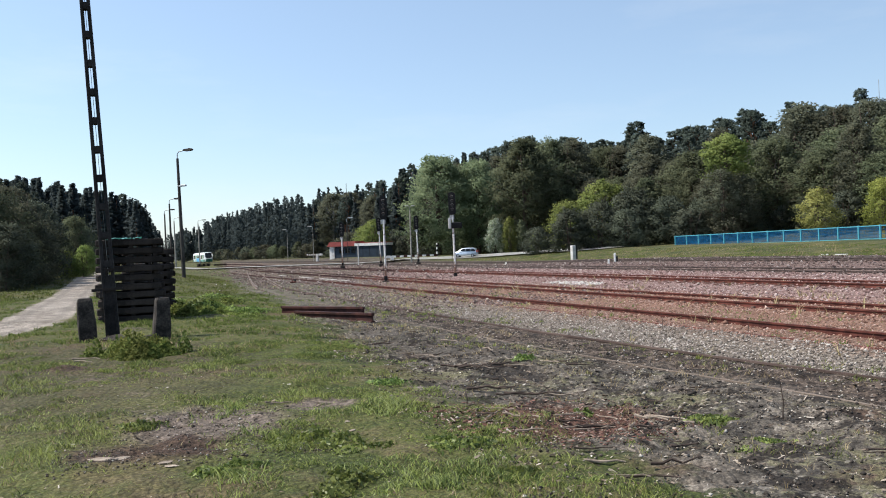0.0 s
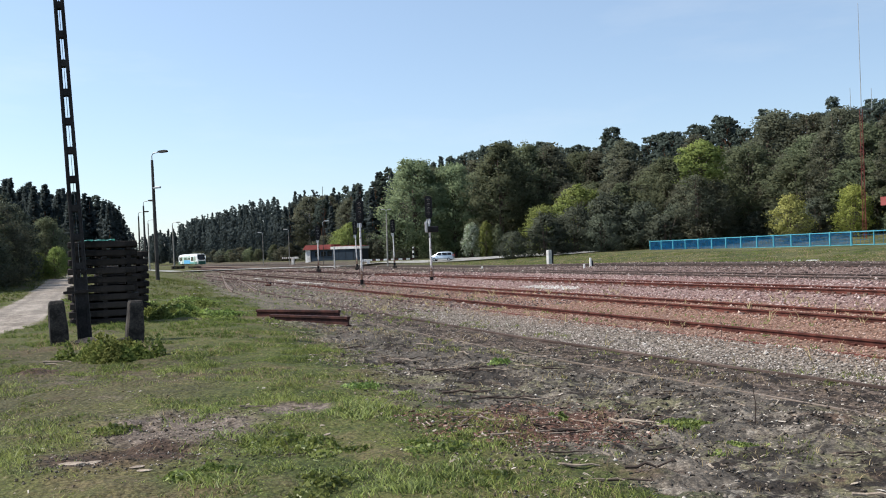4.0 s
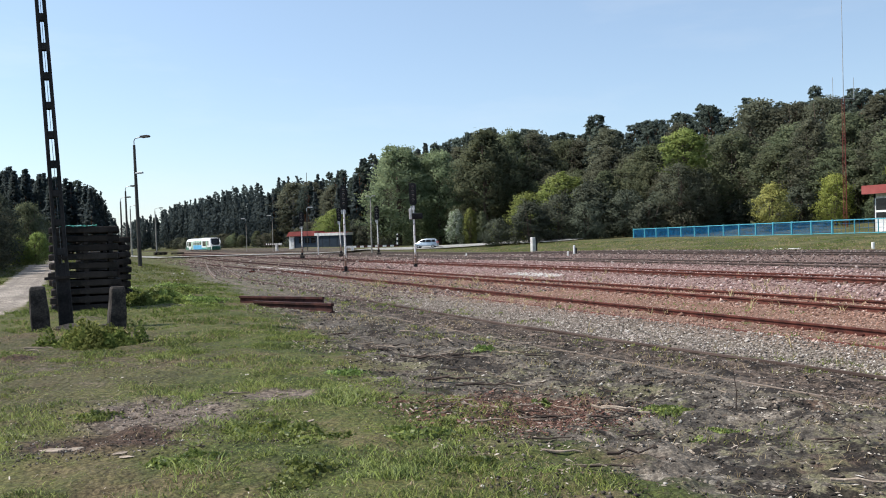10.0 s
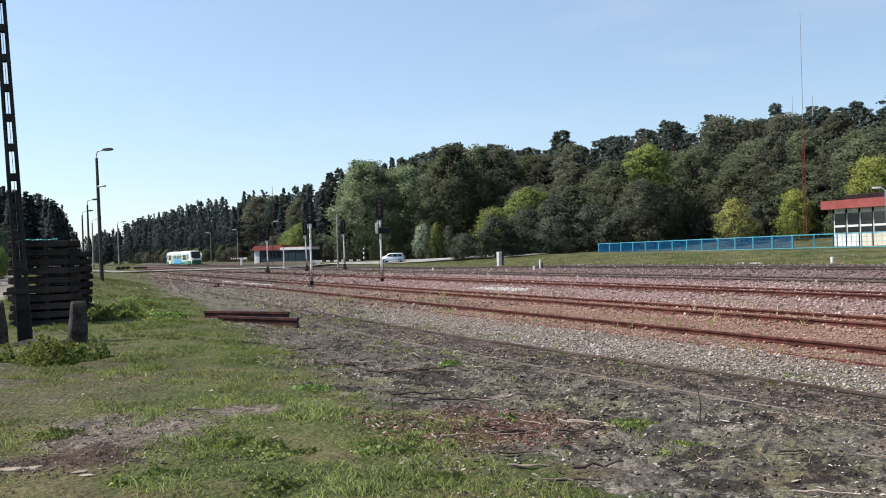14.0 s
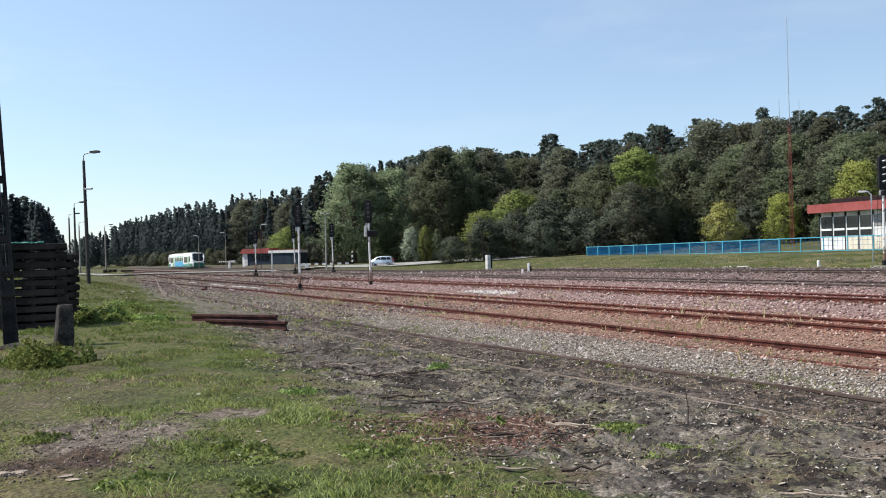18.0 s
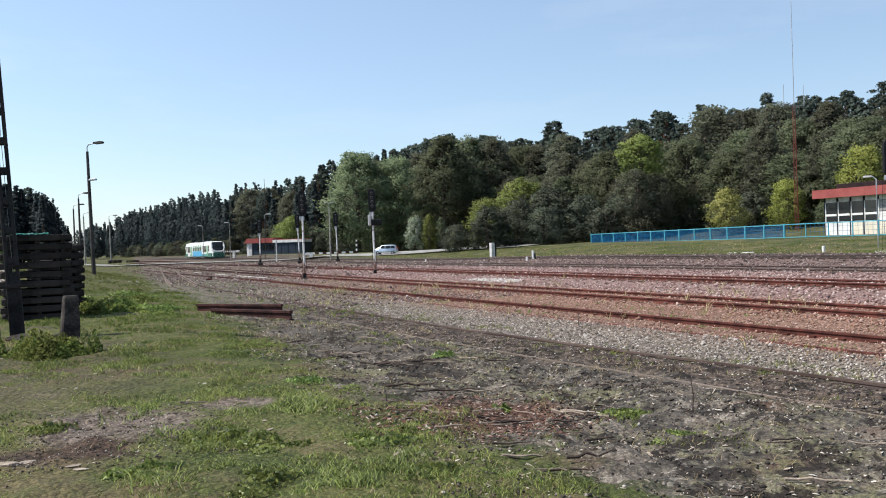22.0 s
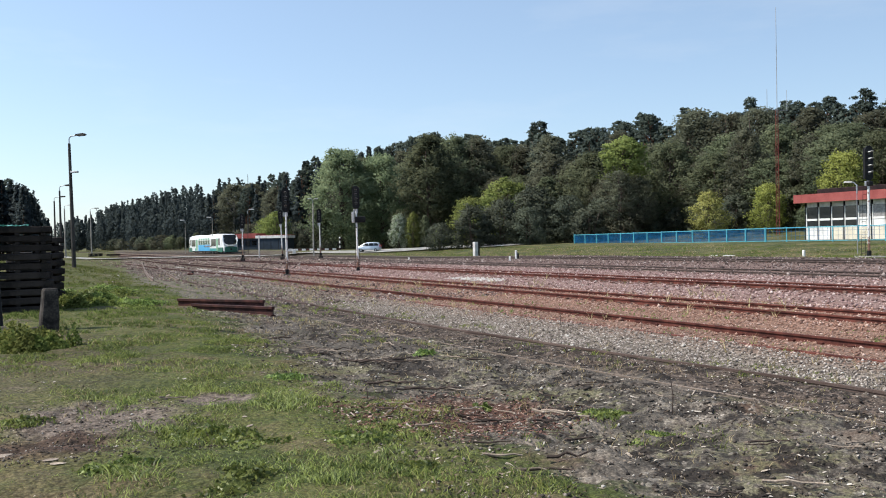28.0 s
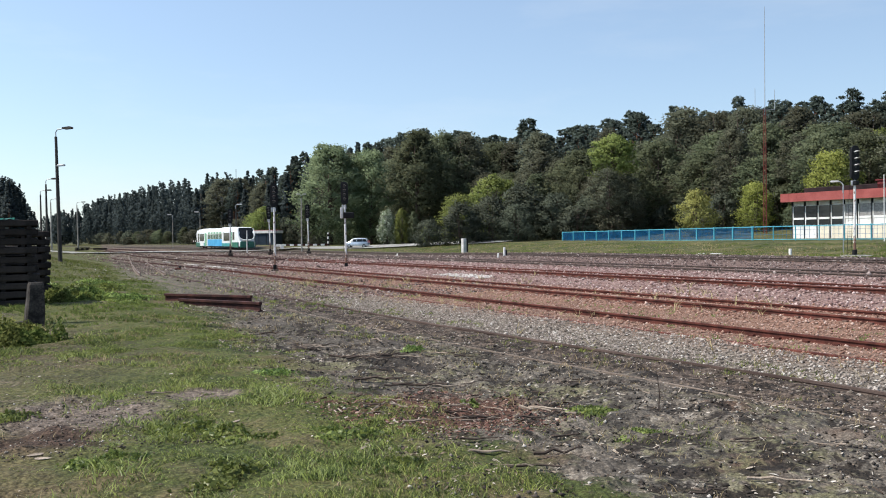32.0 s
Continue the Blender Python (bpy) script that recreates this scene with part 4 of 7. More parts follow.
yard_lamp(-66.0, 178.2, 0.5, 9.6, 0.9, 0, 0.15, "distant pale concrete yard lamp post", CONCRETE, (0, -1.0))
yard_lamp(-48.6, 183.7, 0.4, 7.2, 0.22, 180, 0.075, "distant grey lamp post before the wood", CONCRETE)
yard_lamp(-38.7, 165.5, 0.6, 6.9, 0.22, 180, 0.075, "distant grey lamp post before the wood", CONCRETE)
yard_lamp(-28.5, 147.2, 0.5, 7.6, 0.25, 5, 0.055, "thin lamp post behind the tracks", POLE_GREY)
yard_lamp(-13.6, 114.2, 0.4, 7.6, 0.2, 180, 0.11, "pale concrete lamp post with two lanterns", CONCRETE, (0, 0), 2, False, 0.55)
yard_lamp(27.3, 53.2, 0.7, 4.6, 0.25, 150, 0.03, "thin lamp post before the station building", STEEL, (0, 0), 1, False, 0.6)


def slim_post(x, y, z, h, r, mat, name, label, category, group=""):
    t = thing(name, x, y, z, 0, label, category, group)
    part("shaft", tube(bmesh.new(), [(0, 0, -0.2), (0, 0, h)], [r, r * 0.85], 8), mat, t)
    return t


slim_post(-21.38, 118.08, 0.5, 2.9, 0.09, OFFWHITE, "marker_post", "thin white leaning marker post", "post")
slim_post(-39.7, 206.2, 1.5, 17.4, 0.07, POLE_GREY, "aerial_mast", "thin dark aerial mast rising over the wood", "mast")
t = slim_post(-12.42, 139.45, 0.8, 2.4, 0.14, WHITE, "striped_post", "black and white banded crossing post", "post")
for k in range(3):
    part("band", tube(bmesh.new(), [(0, 0, 0.3 + 0.75 * k), (0, 0, 0.65 + 0.75 * k)], [0.155, 0.15], 8), BLACK, t)


def marker_box(x, y, h, w, label, top=None):
    z = ground_at(x, y)
    t = thing("track_marker", x, y, z - 0.05, TRACK_TURN, label, "track marker", "small white markers by the track")
    part("block", bx(-w / 2, -w / 2, 0, w / 2, w / 2, h, 0.03), WHITE, t)
    if top:
        part("side_box", bx(w / 2, -w / 2, 0, w * 1.5, w / 2, h * 0.7, 0.03), BLACK, t)


marker_box(-0.8, 78.5, 0.30, 0.12, "small white track marker")
marker_box(6.75, 63.6, 0.38, 0.13, "small white track marker")
marker_box(7.55, 66.6, 0.72, 0.15, "small white marker with a black switch box", True)
marker_box(23.6, 52.5, 0.44, 0.16, "small white track marker on the far grass edge")
cab = thing("relay_cabinet", 5.84, 87.8, 0.45, TRACK_TURN + 10, "tall narrow white relay cabinet in the grass", "relay cabinet")
part("case", bx(-0.2, -0.2, 0, 0.2, 0.2, 1.55, 0.03), OFFWHITE, cab)
# added black slab standing for the cabinet's dark right side
part("dark_side_slab", bx(0.23, -0.19, 0.05, 0.42, 0.19, 1.5, 0.02), BLACK, cab)
part("door", bx(0.203, -0.16, 0.12, 0.225, 0.16, 1.42), OFFWHITE, cab)
part("plinth", bx(-0.25, -0.25, -0.2, 0.25, 0.25, 0.1), CONCRETE, cab)

# covered cable trough between the tracks
PALE_LID = worn("stained_pale_concrete", (0.26, 0.235, 0.21), (0.60, 0.56, 0.52), 1.2, 0.85, 0.0, 20.0, 0.2, 0.004)
trough = thing("cable_trough", 0, 0, 0, TRACK_TURN, "row of pale concrete cable trough lids", "cable trough", "", "structure")
lid = None
for k in range(46):
    uu = 50.0 + 0.9 * k
    if rng.random() < 0.2 or vnoise(np.array([uu * 0.22]), np.array([3.3]), 4)[0] < 0.42:
        continue
    if lid is None:
        bm0 = bx(-0.13, -0.44, 0, 0.13, 0.44, 0.05, 0.01)
        ob = part("lid", bm0, PALE_LID, trough)
        lid = ob.data
    else:
        ob = link("lid", lid, None, trough)
    ob.matrix_basis = pose(15.45 + rng.normal(0, 0.02), uu, float(base_z(uu, 15.45)) + 0.02, rng.normal(0, 0.8), rng.normal(0, 1.0), rng.normal(0, 1.2))
slim_post(34.3, 61.0, 1.0, 5.3, 0.035, WHITE, "slim_mast", "thin white steel mast by the station", "mast")

# point lever by the turnout
lx, ly = -16.33, 62.9
lever = thing("point_lever", lx, ly, ground_at(lx, ly), TRACK_TURN, "rusty hand lever of the turnout", "point lever")
part("stand", bx(-0.2, -0.15, 0, 0.2, 0.15, 0.12, 0.03), RUST, lever)
part("lever_arm", tube(bmesh.new(), [(0, 0, 0.1), (-0.16, 0.07, 0.55)], [0.02, 0.015], 6), RUST, lever)
part("weight", tube(bmesh.new(), [(0.1, -0.07, 0.2), (0.2, -0.07, 0.2)], [0.08, 0.08], 8), BLACK, lever)


# ---- the crossing: hut, barrier, road, van ----
road = thing("road", 0, 0, 0, TRACK_TURN, "pale asphalt road over the level crossing", "road", "", "structure")
ASPHALT = worn("pale_asphalt", (0.42, 0.41, 0.385), (0.55, 0.54, 0.51), 1.0, 0.9, 0.0, 25.0, 0.2, 0.01)


def strip(us, vs, w, lift, mat, parent, name, bank=0.0):
    """A flat strip laid over the ground through the (u, v) points."""
    bm = bmesh.new()
    prev = None
    pts = []
    for (ua, va), (ub, vb) in zip(zip(us, vs), list(zip(us, vs))[1:]):
        for k in range(6):
            pts.append((ua + (ub - ua) * k / 6, va + (vb - va) * k / 6))
    pts.append((us[-1], vs[-1]))
    for i, (a, b) in enumerate(pts):
        c, d = pts[min(i + 1, len(pts) - 1)], pts[max(i - 1, 0)]
        tx, ty = c[0] - d[0], c[1] - d[1]
        ln = math.hypot(tx, ty)
        nx, ny = -ty / ln * w / 2, tx / ln * w / 2
        row = [bm.verts.new((b + s * ny, a + s * nx, max(float(base_z(a + s * nx, b + s * ny)), float(base_z(a, b))) + lift - s * bank * float(step01(88, 96, a) * step01(128, 118, a)))) for s in (-1, 0, 1)]
        if prev:
            bm.faces.new((prev[0], prev[1], row[1], row[0]))
            bm.faces.new((prev[1], prev[2], row[2], row[1]))
        prev = row
    bmesh.ops.solidify(bm, geom=bm.faces[:], thickness=-0.06)
    bmesh.ops.recalc_face_normals(bm, faces=bm.faces[:])
    return part(name, bm, mat, parent)


strip([170, 145, 126, 117, 104, 92], [-30, 6, 41, 47.5, 52.5, 55.5], 5.6, 0.10, ASPHALT, road, "carriageway", 0.13)
for k, v in enumerate((14.5, 17.7, 22.7, 30.4, 36.2)):
    uu = 145 - (v - 6) * 0.54
    bm = bmesh.new()
    box(bm, v - 1.3, uu - 3.2, 0, v + 1.3, uu + 3.2, 0.05)
    for vt in bm.verts:
        vt.co.z += float(rail_z(uu, v)) - 0.045
    part("crossing_slab", bm, CONCRETE, road)


def crossing_hut():
    t = thing("crossing_hut", 0, 0, 0, 0, "low crossing keeper's hut with red roof and slate-blue garage", "hut")
    ob = t
    ob.matrix_basis = pose(-37.1, 172.6, 1.17, 0, 0, -17.0) @ Matrix.Diagonal((0.94, 0.9, 0.95, 1))
    part("end_wall", bx(0, 0, -0.4, 1.2, 3.6, 2.6), WHITE, t, "white rendered wall")
    part("wall", bx(1.2, 0.15, -0.4, 6.6, 3.6, 2.35), SLATE, t, "grey-blue glazed front")
    part("garage", bx(6.6, -0.5, -0.4, 13.2, 3.6, 2.55), SLATE, t, "slate-blue sheet garage")
    part("garage_fascia", bx(6.4, -0.72, 2.40, 13.4, 3.7, 2.95), WHITE, t, "white fascia")
    bm = prism(bmesh.new(), [(-0.4, 2.45), (6.38, 2.45), (6.38, 3.45), (0.25, 3.4)], -0.45, 4.2)
    part("roof", bm, RED_ROOF, t)
    part("corner_post", bx(13.2, -0.55, 0, 13.4, -0.3, 2.5), WHITE, t)
    part("rear_roof", bx(6.4, 1.2, 2.95, 13.2, 3.9, 3.08), RED_ROOF, t)
    for x in (2.3, 3.7, 5.2):
        part("window", bx(x, 0.1, 1.0, x + 1.1, 0.16, 2.0), WINDOW, t)
    part("door", bx(0.5, -0.04, 0.05, 1.2, 0.02, 2.0), OFFWHITE, t)
    for x in (8.2, 9.8, 11.5):
        part("panel_seam", bx(x, -0.54, 0.05, x + 0.06, -0.49, 2.5), BLACK, t)


crossing_hut()


def barrier(x, y, z, rz, length, label):
    t = thing("crossing_barrier", x, y, z, rz, label, "crossing barrier", "crossing barriers")
    part("stand", bx(-0.25, -0.25, -0.4, 0.25, 0.25, 1.05, 0.04), OFFWHITE, t)
    n = 12
    for k in range(n):
        part("boom_section", bx(length * k / n, -0.06, 0.8, length * (k + 1) / n - 0.004, 0.06, 1.08), WHITE if k % 2 == 0 else DARK_RUST, t)
    part("counterweight", bx(-1.1, -0.12, 0.72, -0.25, 0.12, 1.1, 0.03), OFFWHITE, t)


barrier(-18.9, 133.7, 0.35, 5, 7.0, "red and white crossing barrier lowered before the wood")
barrier(-38.0, 165.6, 1.1, 168, 2.4, "short white barrier boom beside the hut")


def wheel(t, x, y, r, w):
    bm = tube(bmesh.new(), [(x, y - w / 2, r), (x, y + w / 2, r)], [r, r], 18)
    wh = part("wheel", bm, worn("tyre_rubber", (0.012, 0.012, 0.012), (0.03, 0.03, 0.03), 3.0, 0.85), t)
    s = -1 if y < 0 else 1
    part("rim", tube(bmesh.new(), [(x, y + s * (w / 2 - 0.02), r), (x, y + s * (w / 2 + 0.012), r)], [r * 0.62, r * 0.6], 14), STEEL, wh)


def car(x, y, rz, paint, label, L=4.35, H=1.72):
    """A compact people carrier, nose towards +x."""
    t = thing("car", x, y, ground_at(x, y) + 0.07, rz, label, "car", "parked cars")
    side = [(-L / 2 + 0.05, 0.32), (-L / 2, 0.60), (-L / 2 + 0.03, 0.95), (-L / 2 + 0.16, 1.12), (-L / 2 + 0.34, H - 0.16), (-L / 2 + 0.62, H - 0.03), (-0.6, H), (0.15, H - 0.03), (0.62, H - 0.14),
            (1.38, 1.08), (1.62, 0.98), (L / 2 - 0.12, 0.82), (L / 2, 0.62), (L / 2 - 0.03, 0.32)]
    bm = bmesh.new()
    rows = []
    for yy, k in ((-0.86, 0.93), (-0.80, 1.0), (0, 1.02), (0.80, 1.0), (0.86, 0.93)):
        rows.append([bm.verts.new((px * (0.985 if abs(yy) > 0.85 else 1), yy * (1 - 0.16 * max(0, (pz - 1.0) / (H - 1.0))), 0.3 + (pz - 0.3) * (1 if abs(yy) < 0.83 else 0.985))) for px, pz in side])
    n = len(side)
    for a, b in zip(rows, rows[1:]):
        for i in range(n):
            bm.faces.new((a[i], a[(i + 1) % n], b[(i + 1) % n], b[i]))
    bm.faces.new(rows[0])
    bm.faces.new(rows[-1])
    bmesh.ops.recalc_face_normals(bm, faces=bm.faces[:])
    bmesh.ops.bevel(bm, geom=[e for e in bm.edges if e.calc_face_angle(0) > 0.5], offset=0.05, segments=2, affect="EDGES")
    part("body", bm, paint, t, "", True)
    for s in (-1, 1):
        for a, b, c, d in ((-1.9, -1.12, -1.72, -1.08), (-1.06, -0.06, -1.02, -0.1), (0.0, 1.22, -0.04, 0.55)):
            bm = bmesh.new()
            q = [(a, s * 0.845, 1.08), (b, s * 0.845, 1.08), (d, s * 0.765, H - 0.17), (c, s * 0.765, H - 0.17)]
            bm.faces.new([bm.verts.new(p) for p in q])
            bmesh.ops.solidify(bm, geom=bm.faces[:], thickness=0.04)
            part("window", bm, WINDOW, t)
        for xw in (-L / 2 + 0.8, L / 2 - 0.85):
            wheel(t, xw, s * 0.78, 0.31, 0.2)
        part("tail_light", bx(-L / 2 - 0.01, s * 0.74 - 0.09, 0.85, -L / 2 + 0.1, s * 0.74 + 0.09, 1.25, 0.02), RED, t)
        part("headlight", bx(L / 2 - 0.16, s * 0.66 - 0.14, 0.66, L / 2 - 0.03, s * 0.66 + 0.14, 0.84, 0.02), WHITE, t)
        part("mirror", bx(0.95, s * 0.93 - 0.08, 1.08, 1.07, s * 0.93 + 0.08, 1.22, 0.02), BLACK, t)
    bm = bmesh.new()
    bm.faces.new([bm.verts.new(p) for p in ((1.32, -0.72, 1.15), (1.32, 0.72, 1.15), (0.8, 0.62, H - 0.14), (0.8, -0.62, H - 0.14))])
    bmesh.ops.solidify(bm, geom=bm.faces[:], thickness=-0.03)
    part("windscreen", bm, WINDOW, t)
    return t


SILVER = worn("silver_blue_paint", (0.38, 0.45, 0.52), (0.50, 0.57, 0.64), 1.0, 0.3, 0.35, 30.0, 0.0)
carrier = car(-7.05, 126.3, 172, SILVER, "silver-blue people carrier on the crossing road")
carrier.matrix_basis = carrier.matrix_basis @ Matrix.Diagonal((0.8, 0.8, 0.8, 1))

# pale stones by the siding, and a far pile of timbers
for u, v, r in ((62.1, 6.7, 0.13), (59.9, 8.5, 0.14), (50.5, 5.1, 0.07), (62.8, 6.2, 0.08)):
    x, y = uvw(u, v)
    t = thing("pale_stone", x, y, ground_at(x, y) - 0.03, 40 * u, "pale broken stone lying in the grass", "stone", "pale stones")
    bm = bmesh.new()
    bmesh.ops.create_icosphere(bm, subdivisions=2, radius=r)
    for vt in bm.verts:
        vt.co = Vector((vt.co.x * 1.3, vt.co.y, max(-0.05, vt.co.z * 0.8))) * (1 + rng.normal(0, 0.07))
    part("stone", bm, OFFWHITE, t)
sleeper_stack(188.0, 16.2, 3, 4, 2.6, "far low stack of dark sleepers beyond the yard", 17.0)
sleeper_stack(190.0, 19.6, 2, 4, 2.6, "far low stack of dark sleepers beyond the yard", -12.0)


def bank_board(x, y, rz, length):
    t = thing("board", x, y, ground_at(x, y) - 0.01, rz, "white board lying on the grass edge by the main line", "board", "boards on the bank")
    part("plank", bx(-length / 2, -0.12, 0, length / 2, 0.12, 0.07, 0.01), WHITE, t)


bank_board(20.8, 57.5, -24.0, 0.75)
bank_board(20.25, 58.8, -22.0, 0.45)


# ---- station side: fence, building, mast ----
def blue_fence():
    """Low blue railing; bays of posts, rails and mesh."""
    x0, y0, x1, y1 = 19.28, 106.27, 30.77, 76.01
    L = math.hypot(x1 - x0, y1 - y0)
    dx, dy = (x1 - x0) / L, (y1 - y0) / L
    rz = math.degrees(math.atan2(dy, dx))
    n, bay = 27, L / 13.0
    for k in range(n):
        x, y = x0 + dx * bay * k, y0 + dy * bay * k
        z = 1.42 + 0.10 * min(1.0, k / 13.0)
        t = thing("fence_bay", x, y, z, rz, "bay of a low blue steel fence with mesh infill", "fence", "bays of the blue fence")
        w = 0.07 if k < 14 else 0.04
        part("post", bx(-w, -w, -0.35, w, w, 1.31, 0.01), BLUE_FENCE, t)
        part("top_rail", bx(0.05, -0.04, 1.20, bay - 0.05, 0.04, 1.28), BLUE_FENCE, t)
        part("bottom_rail", bx(0.05, -0.03, 0.10, bay - 0.05, 0.03, 0.16), BLUE_FENCE, t)
        bm = bmesh.new()
        bars = 34 if k < 13 else 5
        for i in range(1, bars):
            xx = 0.05 + (bay - 0.1) * i / bars
            box(bm, xx - 0.008, -0.009, 0.16, xx + 0.008, 0.009, 1.20)
        for i in range(1, 8) if k < 13 else (3, 6):
            zz = 0.16 + 1.04 * i / 8
            box(bm, 0.05, -0.010, zz - 0.009, bay - 0.05, 0.010, zz + 0.009)
        part("mesh_panel", bm, BLUE_WIRE, t)


blue_fence()


ROOF_TAR = worn("roofing_tar", (0.014, 0.009, 0.010), (0.035, 0.02, 0.02), 2.0, 0.9, 0.0, 25.0, 0.1, 0.004)


def station_building():
    x, y = 34.6, 78.3
    t = thing("station_building", x, y, 1.54, TRACK_TURN - 180 + 90, "low glazed station building with a deep red fascia", "building")
    # local x runs along the front towards the camera side, local y points away from the tracks
    t.matrix_basis = pose(x, y, 1.54, 0, 0, -65) @ pose(1.0, 0, 0)
    bay, n, D = 1.34, 22, 8.0
    L = bay * n
    part("floor_slab", bx(-0.2, -0.1, -0.6, L, D, 0.05), CONCRETE, t)
    part("end_wall", bx(0, 0.12, 0.05, 0.25, D, 3.45), OFFWHITE, t)
    part("rear_wall", bx(0.25, D - 0.25, 0.05, L, D, 3.45), OFFWHITE, t)
    part("far_end_wall", bx(L - 0.25, 0.12, 0.05, L, D - 0.25, 3.45), OFFWHITE, t)
    part("ceiling", bx(0.25, 0.2, 3.2, L - 0.25, D - 0.25, 3.45), OFFWHITE, t)
    f = part("fascia", bx(-0.7, -0.75, 3.45, L + 0.6, -0.6, 4.2), RED_ROOF, t, "deep red sheet fascia")
    for k in range(1, int(L / 0.9)):
        part("seam", bx(-0.7 + 0.9 * k, -0.758, 3.46, -0.69 + 0.9 * k, -0.751, 4.19), RED_ROOF, f)
    part("end_fascia", bx(-0.7, -0.6, 3.45, -0.55, D + 0.3, 4.2), RED_ROOF, t)
    part("soffit", bx(-0.55, -0.6, 3.46, L + 0.5, D + 0.2, 3.52), OFFWHITE, t)
    part("roof", bx(-0.55, -0.6, 3.53, L + 0.5, D + 0.3, 4.05), RED_DARK, t)
    part("roof_upstand", bx(0.2, 1.2, 4.05, 11.5, 5.5, 4.72, 0.05), ROOF_TAR, t, "black tarred roof upstand")
    for k, xx in enumerate((7.6, 12.2, 14.6, 17.0)):
        ch = part("roof_vent", bx(xx, 1.2, 4.05, xx + 0.75, 1.9, 4.95, 0.05), RED_DARK, t)
        part("vent_cap", bx(xx - 0.1, 1.1, 4.95, xx + 0.85, 2.0, 5.05), RED_DARK, ch)
    for k in range(n):
        a = bay * k
        w = part("wall_bay", bx(a + 0.12, 0.0, 0.05, a + bay - 0.12, 0.12, 1.2), CREAM if k > 1 else WHITE, t)
        part("mullion", bx(a - 0.04, -0.06, 0.05, a + 0.04, 0.14, 3.45), BLACK, t)
        part("frame_post", bx(a + 0.042, -0.03, 0.05, a + 0.118, 0.13, 3.05), WHITE, t)
        part("transom", bx(a + 0.12, -0.02, 1.2, a + bay - 0.12, 0.12, 1.34), WHITE, t)
        wi = part("window", bx(a + 0.12, 0.03, 2.02, a + bay - 0.12, 0.08, 3.05), WINDOW if k < 4 else CURTAIN, t, "dark window pane" if k < 4 else "window with grey net curtain")
        part("sash", bx(a + 0.12, -0.01, 1.84, a + bay - 0.12, 0.1, 2.02), WHITE, wi)
        part("lower_window", bx(a + 0.12, 0.03, 1.34, a + bay - 0.12, 0.08, 1.84), WINDOW if k < 4 else WHITE, t)
        part("head_panel", bx(a + 0.12, 0.0, 3.05, a + bay - 0.12, 0.1, 3.45), OFFWHITE, t)


station_building()


def radio_mast():
    t = thing("radio_mast", 38.75, 92.19, 1.4, 15, "tall thin red lattice mast with whip aerials", "radio mast")
    H = 14.2
    legs = [(0.2 * math.cos(a), 0.2 * math.sin(a)) for a in (0.3, 0.3 + 2 * math.pi / 3, 0.3 + 4 * math.pi / 3)]
    for i, (a, b) in enumerate(legs):
        part("mast_leg", tube(bmesh.new(), [(a * 1.1, b * 1.1, -0.5), (a * 0.8, b * 0.8, H)], [0.032, 0.028], 6), MAST_RED, t)
    for k in range(int(H / 0.55)):
        z = k * 0.55
        bm = bmesh.new()
        for i in range(3):
            p, q = legs[i], legs[(i + 1) % 3]
            s = 1.1 - 0.3 * z / H
            tube(bm, [(p[0] * s, p[1] * s, z), (q[0] * s, q[1] * s, z + 0.5)], [0.014, 0.014], 4)
            tube(bm, [(p[0] * s, p[1] * s, z), (q[0] * s, q[1] * s, z)], [0.013, 0.013], 4)
        part("bracing", bm, MAST_RED, t)
    part("whip_aerial", tube(bmesh.new(), [(0, 0, H - 0.3), (0, 0, 20.0), (0, 0, 25.2)], [0.045, 0.04, 0.03], 6), STEEL, t)
    arm = part("cross_arm", tube(bmesh.new(), [(-1.3, 0, H), (1.3, 0, H)], [0.03, 0.03], 6), STEEL, t)
    for s in (-1.25, 1.25):
        part("side_aerial", tube(bmesh.new(), [(s, 0, H - 0.1), (s, 0, H + 2.2)], [0.035, 0.025], 6), STEEL, arm)


radio_mast()


# ---- the railbus ----
TRAIN_WHITE = worn("white_coach_paint", (0.66, 0.68, 0.68), (0.80, 0.81, 0.80), 1.0, 0.35, 0.0, 20.0, 0.0)
TRAIN_BLUE = worn("sky_blue_coach_paint", (0.03, 0.28, 0.55), (0.08, 0.42, 0.70), 1.0, 0.35, 0.0, 20.0, 0.0)
TRAIN_GREEN = worn("dark_green_coach_paint", (0.012, 0.10, 0.07), (0.03, 0.17, 0.12), 1.0, 0.35, 0.0, 20.0, 0.0)
TRAIN_LIME = worn("lime_coach_paint", (0.10, 0.30, 0.17), (0.22, 0.44, 0.27), 2.5, 0.35, 0.0, 20.0, 0.0)
TRAIN_TEAL = worn("teal_coach_paint", (0.02, 0.22, 0.24), (0.06, 0.36, 0.36), 2.5, 0.35, 0.0, 20.0, 0.0)
TRAIN_TINT = worn("tinted_window", (0.02, 0.05, 0.04), (0.10, 0.19, 0.14), 1.6, 0.2, 0.0, 8.0, 0.0)


